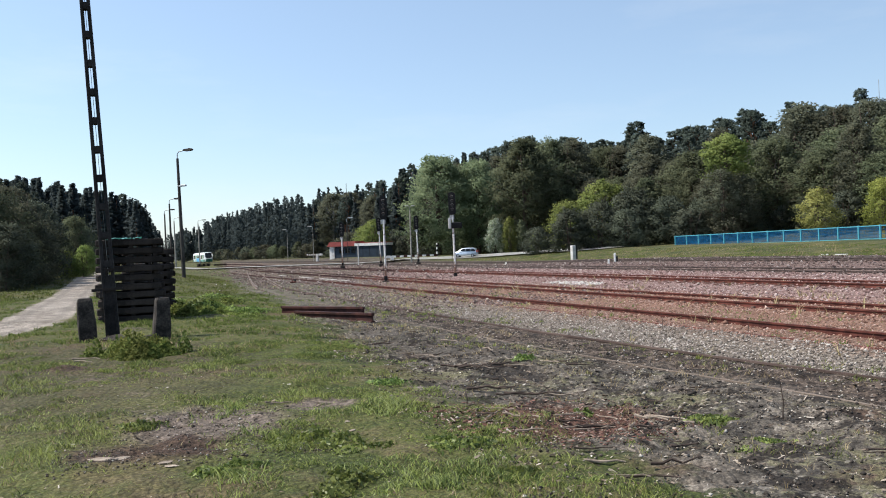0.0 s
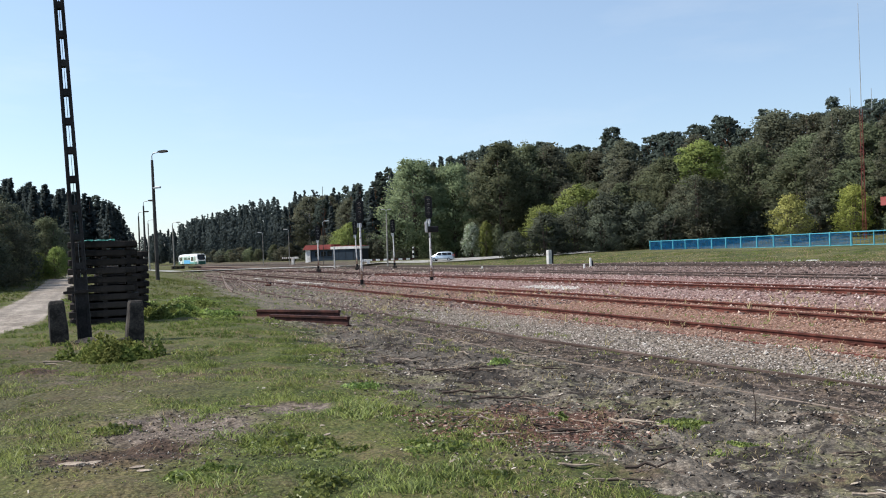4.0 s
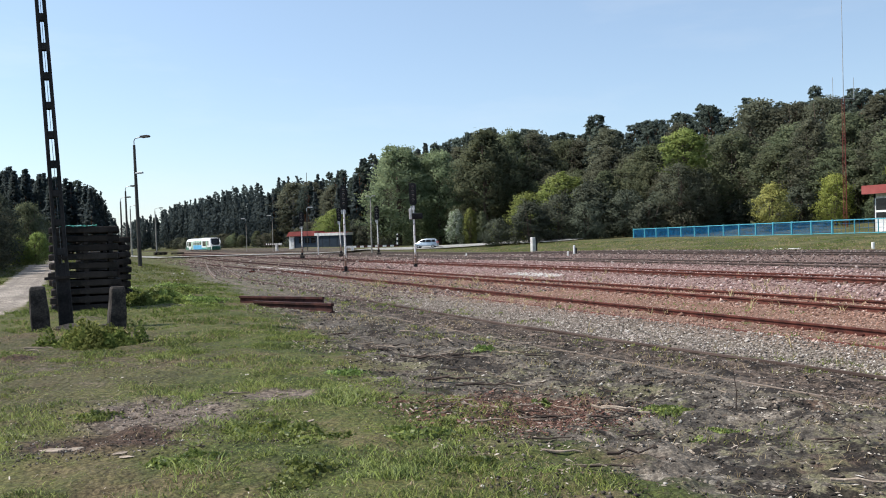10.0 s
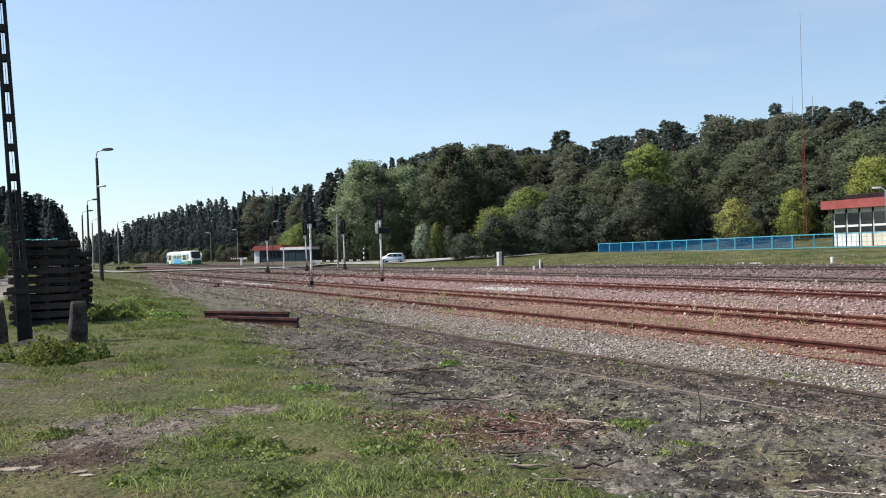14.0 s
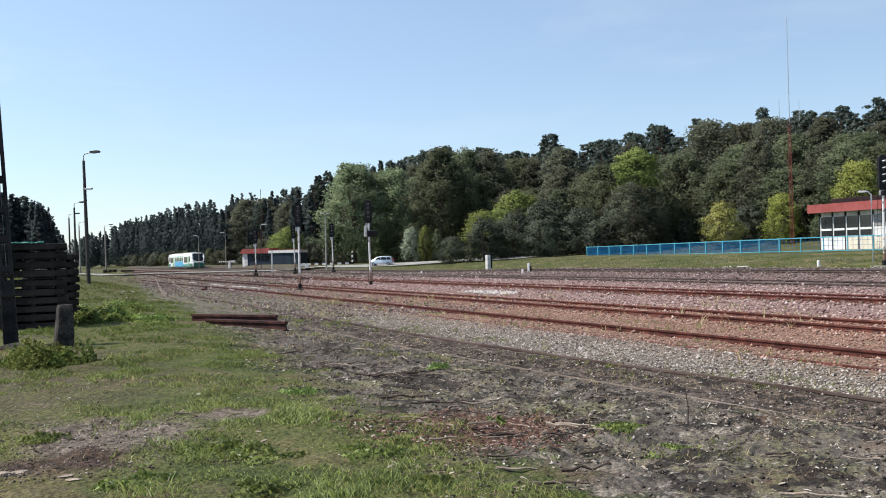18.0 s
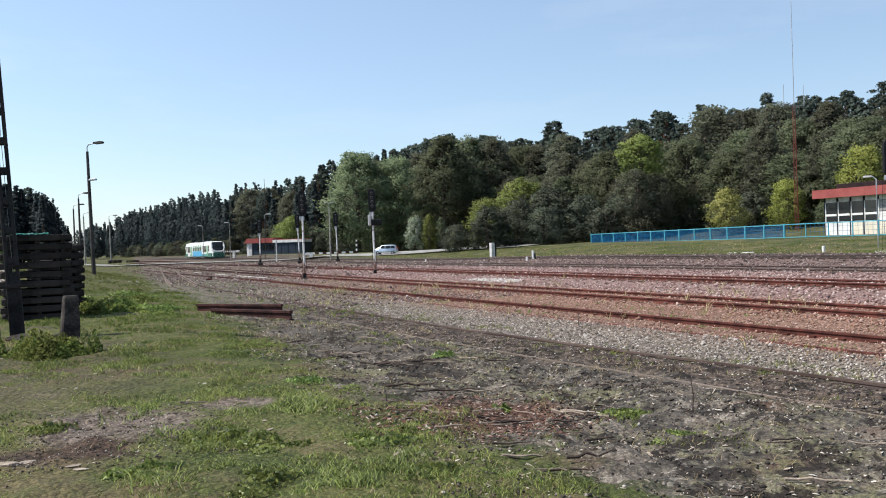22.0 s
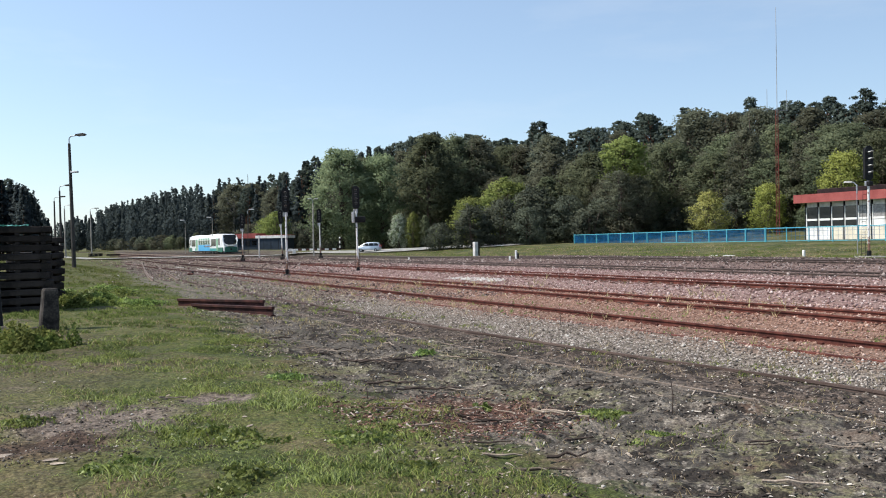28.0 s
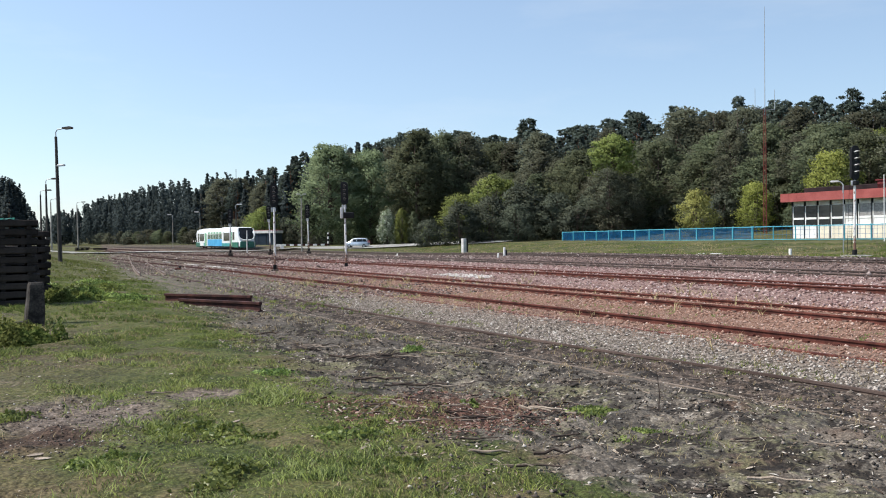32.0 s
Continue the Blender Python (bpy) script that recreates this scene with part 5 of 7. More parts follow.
def railbus():
    """A single railbus; its front end at local y = 0, its tail at y = -30; x across, z up from the rail."""
    t = thing("railbus", 0, 0, 0, 0, "white, blue and green single-car railbus on the main line", "railbus")
    half, z0, z1 = 1.43, 0.42, 3.52
    ring = [(-half, z0), (-half - 0.0, 1.1), (-half, 2.7), (-half + 0.12, 3.2), (-half + 0.45, z1), (half - 0.45, z1), (half - 0.12, 3.2), (half, 2.7), (half, 1.1), (half, z0)]
    bm = bmesh.new()
    rows = []
    ys = [(0.0, 0.80, 0.0), (-0.35, 0.93, 0.35), (-1.0, 0.99, 0.85), (-1.9, 1.0, 1.0), (-9.0, 1.0, 1.0), (-21.0, 1.0, 1.0), (-28.1, 1.0, 1.0), (-29.0, 0.99, 0.85), (-29.65, 0.93, 0.35), (-30.0, 0.80, 0.0)]
    for yy, kx, kt in ys:
        nose = 0.75 * (1 - kt)
        end = 1 if yy > -15 else -1
        rows.append([bm.verts.new((px * kx, yy - end * nose * max(0.0, (pz - 1.3) / (z1 - 1.3)) ** 1.2 * 1.2, pz - (0.10 * (1 - kt) if pz > 3 else 0))) for px, pz in ring])
    for a, b in zip(rows, rows[1:]):
        for i in range(len(ring) - 1):
            bm.faces.new((a[i], a[i + 1], b[i + 1], b[i]))
        bm.faces.new((a[-1], a[0], b[0], b[-1]))
    for r_ in (rows[0], rows[-1]):
        for i in range(4):
            bm.faces.new((r_[i], r_[i + 1], r_[8 - i], r_[9 - i]))
    bmesh.ops.recalc_face_normals(bm, faces=bm.faces[:])
    part("body", bm, TRAIN_WHITE, t, "white painted body shell")

    def nose_y(z, end):
        k = 0.9 * max(0.0, (z - 1.3) / (z1 - 1.3)) ** 1.2
        return -k + 0.10 if end > 0 else -30 + k - 0.10
    for end in (1, -1):
        e = "front" if end > 0 else "rear"
        bm = bmesh.new()
        zs = [1.50, 1.72, 2.2, 2.8, 3.40]
        wid = [0.6, 1.02, 1.22, 1.26, 1.12]
        rws = [[bm.verts.new((s * w, nose_y(z, end) - (0 if abs(s) < 0.6 else end * 0.16), z)) for s in (-1, -0.5, 0.5, 1)] for z, w in zip(zs, wid)]
        for a, b in zip(rws, rws[1:]):
            for i in range(3):
                bm.faces.new((a[i], a[i + 1], b[i + 1], b[i]))
        bmesh.ops.solidify(bm, geom=bm.faces[:], thickness=0.06)
        bmesh.ops.recalc_face_normals(bm, faces=bm.faces[:])
        part("windscreen", bm, WINDOW, t, "large dark windscreen")
        curve = [(s * w * 1.04, nose_y(z, end) + end * (0.06 if abs(s) < 0.6 else -0.10), z) for s, w, z in ((-1, 1.16, 3.3), (-1, 1.26, 2.75), (-1, 1.24, 2.2), (-1, 1.06, 1.70), (-0.5, 1.06, 1.42), (0.5, 1.06, 1.42), (1, 1.06, 1.70), (1, 1.24, 2.2), (1, 1.26, 2.75), (1, 1.16, 3.3))]
        part("windscreen_surround", tube(bmesh.new(), curve, [0.13] * 10, 8), TRAIN_WHITE, t, "thick white curved band round the windscreen")
        yy = 0.0 if end > 0 else -30.0
        part("apron", bx(-1.12, yy - 0.16, 0.22, 1.12, yy + 0.14, 1.22, 0.10), TRAIN_GREEN, t, "dark green nose below the windscreen")
        for s in (-1, 1):
            part("headlight", bx(s * 0.85 - 0.16, yy - 0.03 if end > 0 else yy - 0.13, 0.92, s * 0.85 + 0.16, yy + 0.13 if end > 0 else yy + 0.03, 1.10, 0.04), WHITE, t)
            part("corner_skirt", bx(s * 1.36 - 0.09, (yy - 3.6) if end > 0 else yy + 0.25, 0.25, s * 1.36 + 0.09, (yy - 0.25) if end > 0 else yy + 3.6, 1.12, 0.05), TRAIN_GREEN, t)
        part("coupler", tube(bmesh.new(), [(0, yy, 0.75), (0, yy + end * 0.45, 0.75)], [0.12, 0.16], 10), BLACK, t)
    for s in (-1, 1):
        xs = s * 1.435
        a, b = (xs, xs + s * 0.02)
        lo, hi = min(a, b), max(a, b)
        part("cab_window", bx(lo, -3.3, 1.5, hi, -2.2, 2.75), WINDOW, t)
        part("cab_window", bx(lo, -28.2, 1.5, hi, -27.2, 2.75), WINDOW, t)
        for y0, y1 in ((-26.6, -23.2), (-8.9, -5.2)):
            w = part("window", bx(lo, y0, 1.35, hi, y1, 2.7), WINDOW, t, "large dark side window")
            part("frame", bx(lo, y0 - 0.16, 1.25, hi - 0.005 if s > 0 else hi, y0 - 0.01, 2.8), TRAIN_GREEN, w)
        part("door", bx(lo, -22.6, 0.5, hi, -21.2, 2.75), TRAIN_LIME, t, "pale green passenger door")
        part("door", bx(lo, -4.8, 0.5, hi, -3.7, 2.75), TRAIN_LIME, t, "pale green passenger door")
        part("blue_panel", bx(lo, -20.4, 0.45, hi, -10.2, 1.62), TRAIN_BLUE, t, "sky blue painted panel")
        part("lower_band", bx(lo, -23.5, 0.45, hi, -22.65, 1.0), TRAIN_TEAL, t)
        part("lower_band", bx(lo, -10.15, 0.45, hi, -4.85, 0.95), TRAIN_TEAL, t)
        for k in range(5):
            y0 = -20.3 + k * 2.05
            part("window", bx(lo, y0, 1.68, hi, y0 + 1.75, 2.5), TRAIN_TINT, t, "green-tinted window")
            part("painted_arch", bx(lo, y0 + 0.3, 2.58, hi, y0 + 1.5, 2.9), TRAIN_LIME, t)
    part("roof_unit", bx(-0.95, -12.0, 3.45, 0.95, -5.5, 3.62, 0.08), TRAIN_WHITE, t)
    part("roof_unit", bx(-0.95, -26.0, 3.45, 0.95, -20.0, 3.62, 0.08), TRAIN_WHITE, t)
    part("underframe", bx(-1.2, -27.5, 0.3, 1.2, -2.5, 0.62), BLACK, t)
    for yb in (-4.6, -25.4):
        bg = part("bogie", bx(-1.05, yb - 1.6, 0.38, 1.05, yb + 1.6, 0.62, 0.04), BLACK, t)
        for yw in (yb - 1.2, yb + 1.2):
            for s in (-1, 1):
                part("wheel", tube(bmesh.new(), [(s * 0.70, yw, 0.42), (s * 0.83, yw, 0.42)], [0.42, 0.42], 16), RUST, bg)
    for ob in t.children_recursive:
        ob.data.transform(Matrix.Diagonal((1, 1.07, 1, 1)))
    return t


TRAIN = railbus()


# ---- woods ----
def quads(centers, size, stretch, rg, up=0.0, out=None, round_share=0.62):
    """Leaves of random turn about the centres, their light taken partly from the clump."""
    n = len(centers)
    d = rg.normal(size=(n, 3))
    d[:, 2] *= (1 - up)
    d /= np.linalg.norm(d, axis=1)[:, None]
    e = rg.normal(size=(n, 3))
    e -= d * np.sum(d * e, axis=1)[:, None]
    e /= np.linalg.norm(e, axis=1)[:, None]
    nrm = np.cross(d, e)
    if out is not None:
        o = out / np.maximum(np.linalg.norm(out, axis=1), 1e-6)[:, None]
        s = np.where(np.sum(nrm * o, axis=1) < 0, -1.0, 1.0)[:, None]
        nrm, e = nrm * s, e * s
        nrm = nrm * (1 - round_share) + o * round_share
        nrm /= np.linalg.norm(nrm, axis=1)[:, None]
    s = (size * rg.uniform(0.6, 1.4, n))[:, None]
    a, b = d * s * stretch * 0.5, e * s * 0.5
    V = np.stack([centers - a * 0.9 - b, centers + a * 1.2, centers - a * 0.9 + b], 1).reshape(-1, 3)
    F = np.arange(3 * n).reshape(n, 3)
    return V, F, np.repeat(nrm, 3, axis=0)


def leaf_mesh(name, V, F, N):
    return soften(fast_mesh(name, V, F), N)


def crown_profile(form, t):
    """Reach of a crown at the share t of its height, by its form."""
    if form == "cone":
        return 0.05 + 0.95 * (1 - t) ** 1.05 * min(1.0, 0.55 + 3.0 * t)
    if form == "pine":
        return max(0.08, math.sin(math.pi * min(0.95, 0.24 + 0.70 * t)) ** 0.85)
    return max(0.10, math.sin(math.pi * min(0.97, 0.20 + 0.78 * t)) ** 0.62)


def crown_puffs(rg, form, H, low, width, clumps, per, puff, flat=0.7):
    """Leaf places on the outer sides of many boughs, their outward directions, and the boughs' places."""
    pts, out, cs = [], [], []
    heart = np.array([0, 0, H * (low + (1 - low) * 0.42)])
    lobes = rg.uniform(0.78, 1.18, 7)
    turn = rg.uniform(0, 2 * math.pi)
    for i in range(clumps):
        t = (i + rg.random()) / clumps
        t = t ** (0.9 if form == "round" else 1.05)
        a = i * 2.39996 + rg.normal(0, 0.35)
        lobe = lobes[int((a + turn) / (2 * math.pi) * 7) % 7]
        r = width * crown_profile(form, t) * lobe * math.sqrt(rg.uniform(0.28, 1.0))
        k = puff * width * rg.uniform(0.7, 1.25) * ((1.05 - 0.35 * t) if form == "round" else (1.05 - (0.8 if form == "cone" else 0.5) * t))
        c = np.array([r * math.cos(a), r * math.sin(a), H * (low + (1 - low) * t) - 0.6 * k * t])
        cs.append(c)
        d = rg.normal(size=(per, 3))
        twigs = rg.normal(size=(9, 3)) * 0.45
        q = (d * 0.42 + twigs[rg.integers(0, 9, per)]) * k * np.array([1, 1, flat])
        pts.append(c + q)
        o = c - heart
        out.append(q / k * 0.8 + o / max(np.linalg.norm(o), 0.5) * 0.7 + np.array([0, 0, 0.25]))
    return np.concatenate(pts), np.concatenate(out), np.array(cs)


def trunk_bm(rg, H, r, ends, n_limbs, reach=0.9, stems=1):
    bm = bmesh.new()
    for s in range(stems):
        ox, oy = (0, 0) if stems == 1 else (rg.normal(0, 0.35), rg.normal(0, 0.35))
        bend = rg.normal(0, 0.25, 2)
        top = (ox * 2.2 + bend[0], oy * 2.2 + bend[1], H * reach)
        mid = (ox * 1.4 + bend[0] * 0.4, oy * 1.4 + bend[1] * 0.4, H * 0.5)
        tube(bm, [(ox, oy, -0.4), (ox, oy, 0.6), mid, top], [r * 1.25, r, r * 0.62, r * 0.12], 7)
    idx = rg.permutation(len(ends))[:n_limbs]
    for i in idx:
        e = ends[i]
        z0 = max(0.15 * H, e[2] - 0.35 * math.hypot(e[0], e[1]) - 0.08 * H)
        tube(bm, [(0, 0, z0), (e[0] * 0.5, e[1] * 0.5, (z0 + e[2]) / 2 + 0.1), tuple(e)], [r * 0.36, r * 0.22, r * 0.07], 5)
    return bm


def make_tree(form, seed, H, low, width, leaf_mat, bark, clumps=70, per=120, size=0.24, label="", name="tree", stems=1, limbs=14, r=None, puff=0.32, stretch=1.25, flat=0.7):
    rg = np.random.default_rng(seed)
    pts, out, ends = crown_puffs(rg, form, H, low, width, clumps, per, puff, flat)
    V, F, N = quads(pts, size, stretch, rg, 0.15, out, 0.88)
    t = thing(name, 0, 0, -60, 0, label, "shrub" if name == "shrub" else "tree", "trees of the wood")
    part("trunk", trunk_bm(rg, H, r or 0.012 * H + 0.03, ends, limbs, 0.93, stems), bark, t, "", True)
    link("crown", leaf_mesh("crown", V, F, N), leaf_mat, t)
    return t


PROTO = {
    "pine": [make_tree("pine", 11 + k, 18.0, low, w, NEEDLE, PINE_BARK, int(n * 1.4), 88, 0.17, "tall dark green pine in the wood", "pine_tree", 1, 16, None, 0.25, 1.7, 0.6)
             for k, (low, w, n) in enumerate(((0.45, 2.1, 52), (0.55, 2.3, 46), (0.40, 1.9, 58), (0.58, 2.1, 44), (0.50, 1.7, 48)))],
    "fir": [make_tree("cone", 31 + k, 18.0, low, w, NEEDLE_HAZED, PINE_BARK, n * 2, 64, 0.23, "dark pointed conifer of the far wood", "conifer_tree", 1, 6, None, 0.23, 1.8, 0.7)
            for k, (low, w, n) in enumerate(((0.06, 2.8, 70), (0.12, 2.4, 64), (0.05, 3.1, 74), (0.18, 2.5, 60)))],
    "green": [make_tree("round", 41 + k, 16.0, 0.14, w, LEAF_MID, BARK, 84, 170, 0.22, "spreading tree in fresh green leaf", "broadleaf_tree", 2, 30)
              for k, w in enumerate((4.0, 3.4, 4.6))],
    "fresh": [make_tree("round", 45 + k, 16.0, 0.08, w, LEAF_FRESH, BARK, 100, 180, 0.22, "broad tree in fresh green leaf", "broadleaf_tree", 2, 30, None, 0.29)
              for k, w in enumerate((4.4, 4.8))],
    "olive": [make_tree("round", 51 + k, 16.0, 0.22, w, LEAF_OLIVE, BARK if k else BIRCH_BARK, 78, 130, 0.19, "slender tree with thin olive-brown young leaves", "broadleaf_tree", 1 + k, 44, None, 0.32)
              for k, w in enumerate((2.8, 3.3, 2.9))],
    "light": [make_tree("round", 61 + k, 10.0, 0.06, w, LEAF_LIGHT, BARK, 64, 110, 0.20, "bushy tree in bright yellow-green leaf", "broadleaf_tree", 3, 24)
              for k, w in enumerate((3.1, 3.7))],
    "lime": [make_tree("round", 64, 15.0, 0.62, 2.7, LEAF_LIGHT, BARK, 44, 130, 0.20, "tall tree with a light green crown among dark pines", "broadleaf_tree", 1, 24)],
    "bright": [make_tree("round", 67, 10.0, 0.05, 3.4, LEAF_BRIGHT, BARK, 66, 130, 0.18, "bushy tree in bright yellow-green leaf", "broadleaf_tree", 3, 24)],
    "yellow": [make_tree("round", 71, 8.0, 0.02, 2.9, LEAF_YELLOW, BARK, 56, 130, 0.17, "rounded bush in yellow-green spring leaf", "shrub", 3)],
    "dark": [make_tree("round", 81 + k, 7.0, 0.0, w, DARK_LEAF, BARK, 56, 130, 0.19, "dense dark green bush at the wood's edge", "shrub", 3)
             for k, w in enumerate((2.6, 3.1))],
    "brush": [make_tree("round", 91 + k, 4.0, 0.0, 2.0, m, BARK, 36, 80, 0.17, "scrubby undergrowth bush at the wood's edge", "shrub", 3)
              for k, m in enumerate((LEAF_OLIVE, DARK_LEAF, LEAF_MID))],
    "thicket": [make_tree("round", 111 + k, 8.0, 0.0, 3.0, m, BARK, 90, 190, 0.125, "dense thicket of bushes beside the lane", "shrub", 4, 30, None, 0.28)
                for k, m in enumerate((DARK_LEAF, LEAF_OLIVE, LEAF_MID, LEAF_LIGHT))],
    "blossom": [make_tree("round", 97, 6.0, 0.12, 2.2, BLOSSOM, BARK, 48, 110, 0.16, "small tree covered in white blossom", "broadleaf_tree")],
}
NATURAL = {"pine": 18.0, "fir": 18.0, "green": 16.0, "fresh": 16.0, "olive": 16.0, "light": 10.0, "lime": 15.0, "bright": 10.0, "yellow": 8.0, "dark": 7.0, "brush": 4.0, "thicket": 8.0, "blossom": 6.0}
used = {}


def plant(kind, x, y, h, k=0, wide=1.0):
    """One tree of a kind and height; the first of each shape is the prototype itself."""
    proto = PROTO[kind][k % len(PROTO[kind])]
    s = h / NATURAL[kind]
    m = pose(x, y, ground_at(x, y) - 0.05, 0, 0, rng.uniform(0, 360)) @ Matrix.Diagonal((s * wide, s * wide, s, 1))
    if proto.name not in used:
        used[proto.name] = True
        proto.matrix_basis = m
        return proto
    keep = proto.matrix_basis.copy()
    proto.matrix_basis = Matrix.Identity(4)
    ob = copy_thing(proto, m)
    proto.matrix_basis = keep
    return ob


# trees that stand out from the rest: kind, x, y, height, shape, width
def plant_group(spots):
    for kind, x, y, h, k, w in spots:
        plant(kind, x, y, h, k, w)


# the broad trees behind the crossing
plant_group((("fresh", -12.6, 149.6, 17.2, 0, 1.25), ("olive", -16.8, 150.0, 8.0, 0, 1.3), ("fresh", -6.0, 151.0, 16.4, 1, 0.95), ("light", -30.0, 186.0, 8.0, 0, 1.25),
             ("green", 2.0, 140.0, 18.4, 1, 1.15), ("green", 6.2, 146.0, 18.6, 2, 0.95), ("olive", 10.4, 147.0, 18.4, 2, 1.2), ("pine", 23.2, 163.4, 21.6, 1, 1.35), ("green", 15.5, 150.0, 17.0, 0, 1.0),
             ("blossom", -2.8, 132.0, 5.4, 0, 0.78), ("light", -0.6, 131.0, 5.6, 0, 0.62), ("green", 1.2, 130.5, 5.0, 1, 0.7), ("light", 3.4, 127.0, 3.2, 0, 1.1), ("light", 13.0, 127.4, 9.8, 0, 1.3),
             ("light", 7.4, 121.9, 7.0, 1, 1.1), ("green", 19.0, 126.0, 9.6, 1, 1.1), ("lime", 27.0, 112.5, 13.4, 0, 1.3), ("olive", 25.6, 109.5, 9.0, 1, 1.3), ("olive", 28.4, 110.0, 8.0, 2, 1.3), ("green", 24.6, 122.0, 10.2, 0, 0.9),
             ("olive", 28.2, 121.5, 10.2, 2, 1.3), ("olive", 26.2, 120.0, 8.8, 1, 1.4)))
# dark bushes and light trees at the edge of the wood
plant_group((("dark", 7.0, 110.5, 5.4, 0, 1.2), ("dark", 11.0, 112.0, 6.0, 1, 1.1), ("dark", 15.5, 115.0, 7.6, 0, 1.15), ("dark", 19.6, 113.0, 6.2, 1, 1.0),
             ("dark", 3.0, 113.0, 3.6, 1, 1.1), ("dark", 24.0, 114.0, 5.6, 0, 1.0), ("dark", 29.0, 112.0, 5.0, 1, 1.0), ("dark", 14.0, 109.5, 4.8, 1, 1.0),
             ("brush", 21.5, 110.0, 4.4, 1, 1.2), ("brush", 26.8, 109.0, 4.2, 0, 1.2)))
# trees by the station
plant_group((("yellow", 33.2, 98.5, 5.5, 0, 1.1), ("bright", 39.4, 96.6, 6.0, 0, 1.05), ("bright", 43.2, 86.6, 8.6, 0, 1.0), ("light", 53.0, 95.5, 10.6, 0, 0.9)))
# thickets beside the lane
plant_group((("light", -33.0, 195.0, 7.0, 1, 1.3), ("light", -26.0, 200.0, 7.5, 0, 1.2), ("thicket", -36.0, 70.4, 2.7, 3, 1.0), ("thicket", -37.4, 70.0, 2.3, 3, 0.9),
             ("thicket", -37.0, 64.5, 6.2, 0, 1.0), ("thicket", -33.6, 56.9, 5.6, 1, 1.1), ("thicket", -36.6, 60.5, 6.4, 0, 1.15), ("thicket", -34.2, 53.0, 7.4, 2, 1.0),
             ("thicket", -39.0, 74.5, 5.4, 2, 0.9), ("thicket", -41.0, 68.0, 7.6, 1, 1.0), ("thicket", -38.2, 55.0, 7.6, 0, 1.1), ("thicket", -31.0, 50.5, 4.2, 0, 1.2),
             ("brush", -46.0, 89.0, 5.4, 1, 0.8)))

# canopy: elevation of the wood's top against bearing
CANOPY_AZ = [-40, -30.9, -28.5, -26.3, -24.8, -23.5, -22.7, -20.7, -19.3, -17.5, -15.7, -13.9, -12.4, -10.6, -9.1, -8, -7, -6.1, -4.6, -2, 0.6, 3.6, 5.7, 8.1, 10.7, 12.4, 14.2, 18, 20, 22, 40]
CANOPY_EL = [0.09, 0.091, 0.087, 0.078, 0.075, 0.062, 0.033, 0.0345, 0.0455, 0.0525, 0.063, 0.0685, 0.074, 0.074, 0.079, 0.0845, 0.095, 0.0995, 0.110, 0.110, 0.123, 0.121, 0.119, 0.127, 0.126, 0.125, 0.141, 0.146, 0.149, 0.148, 0.149]


def canopy_height(x, y):
    az = math.degrees(math.atan2(x, y))
    return float(np.interp(az, CANOPY_AZ, CANOPY_EL)) * math.hypot(x, y) + 1.95 - ground_at(x, y)


def edge_v(u):
    return float(np.interp(u, [30, 95, 120, 150, 190, 240, 300, 420], [84, 80, 70, 64, 58, 51, 46, 46]))


for row, (dv, gap) in enumerate(((1, 4.2), (6, 4.2), (12, 4.4), (20, 2.7), (29, 3.0))):
    u = 34.0 + 2 * row
    while u < (250 if row < 4 else 215):
        v = edge_v(u) + dv + rng.normal(0, 1.0)
        x, y = uvw(u, v)
        top = canopy_height(x, y)
        if row <= 1:
            far = u > 175
            kind = ("fir", "fir", "pine", "fir", "fir", "olive")[rng.integers(0, 6)] if far else ("olive" if rng.random() < 0.55 else "green")
            h = top * (rng.uniform(0.74, 0.99) if far else rng.uniform(0.52, 0.82))
        elif row == 2:
            kind = ("fir" if rng.random() < 0.7 else "pine") if u > 178 else ("pine" if rng.random() < 0.4 else "olive")
            h = top * rng.uniform(0.86, 0.98)
        else:
            kind = "fir" if (u > 190 and rng.random() < 0.5) else "pine"
            h = top * rng.uniform(0.88, 1.045)
        plant(kind, x, y, max(4.0, min(h, 27)), rng.integers(0, 4), (rng.uniform(0.95, 1.25) if kind in ("pine", "fir") else rng.uniform(1.1, 1.5)) * (18.0 / max(h, 14.0)) ** 0.3)
        u += gap * rng.uniform(0.75, 1.3)
# scrub along the edge
u = 36.0
while u < 215:
    v = edge_v(u) - 1.8 + rng.normal(0, 0.9)
    x, y = uvw(u, v)
    plant("brush" if rng.random() < 0.85 else "dark", x, y, rng.uniform(2.8, 6.4), rng.integers(0, 3), rng.uniform(0.9, 1.3))
    u += rng.uniform(2.4, 4.4)
# undergrowth inside the wood
for k in range(34):
    u = rng.uniform(40, 240)
    x, y = uvw(u, edge_v(u) + rng.uniform(3, 22))
    plant("brush", x, y, rng.uniform(3.0, 5.5), rng.integers(0, 3), rng.uniform(1.1, 1.6))
# wood beside the lane
for k in range(120):
    u = rng.uniform(120, 268)
    v = -rng.uniform(9, 44) + 15 * float(step01(170, 262, u))
    x, y = uvw(u, v)
    az = math.degrees(math.atan2(x, y))
    if az > -23.2 or az < -36:
        continue
    plant("fir" if rng.random() < 0.65 else "pine", x, y, canopy_height(x, y) * rng.uniform(0.76, 1.03), rng.integers(0, 4), rng.uniform(0.85, 1.2))
for k in range(34):
    az = -31.0 + 7.9 * k / 33 + rng.normal(0, 0.12)
    d = rng.uniform(185, 240)
    x, y = d * math.sin(radians(az)), d * math.cos(radians(az))
    plant("fir", x, y, canopy_height(x, y) * rng.uniform(0.84, 1.03), k, rng.uniform(1.1, 1.5))
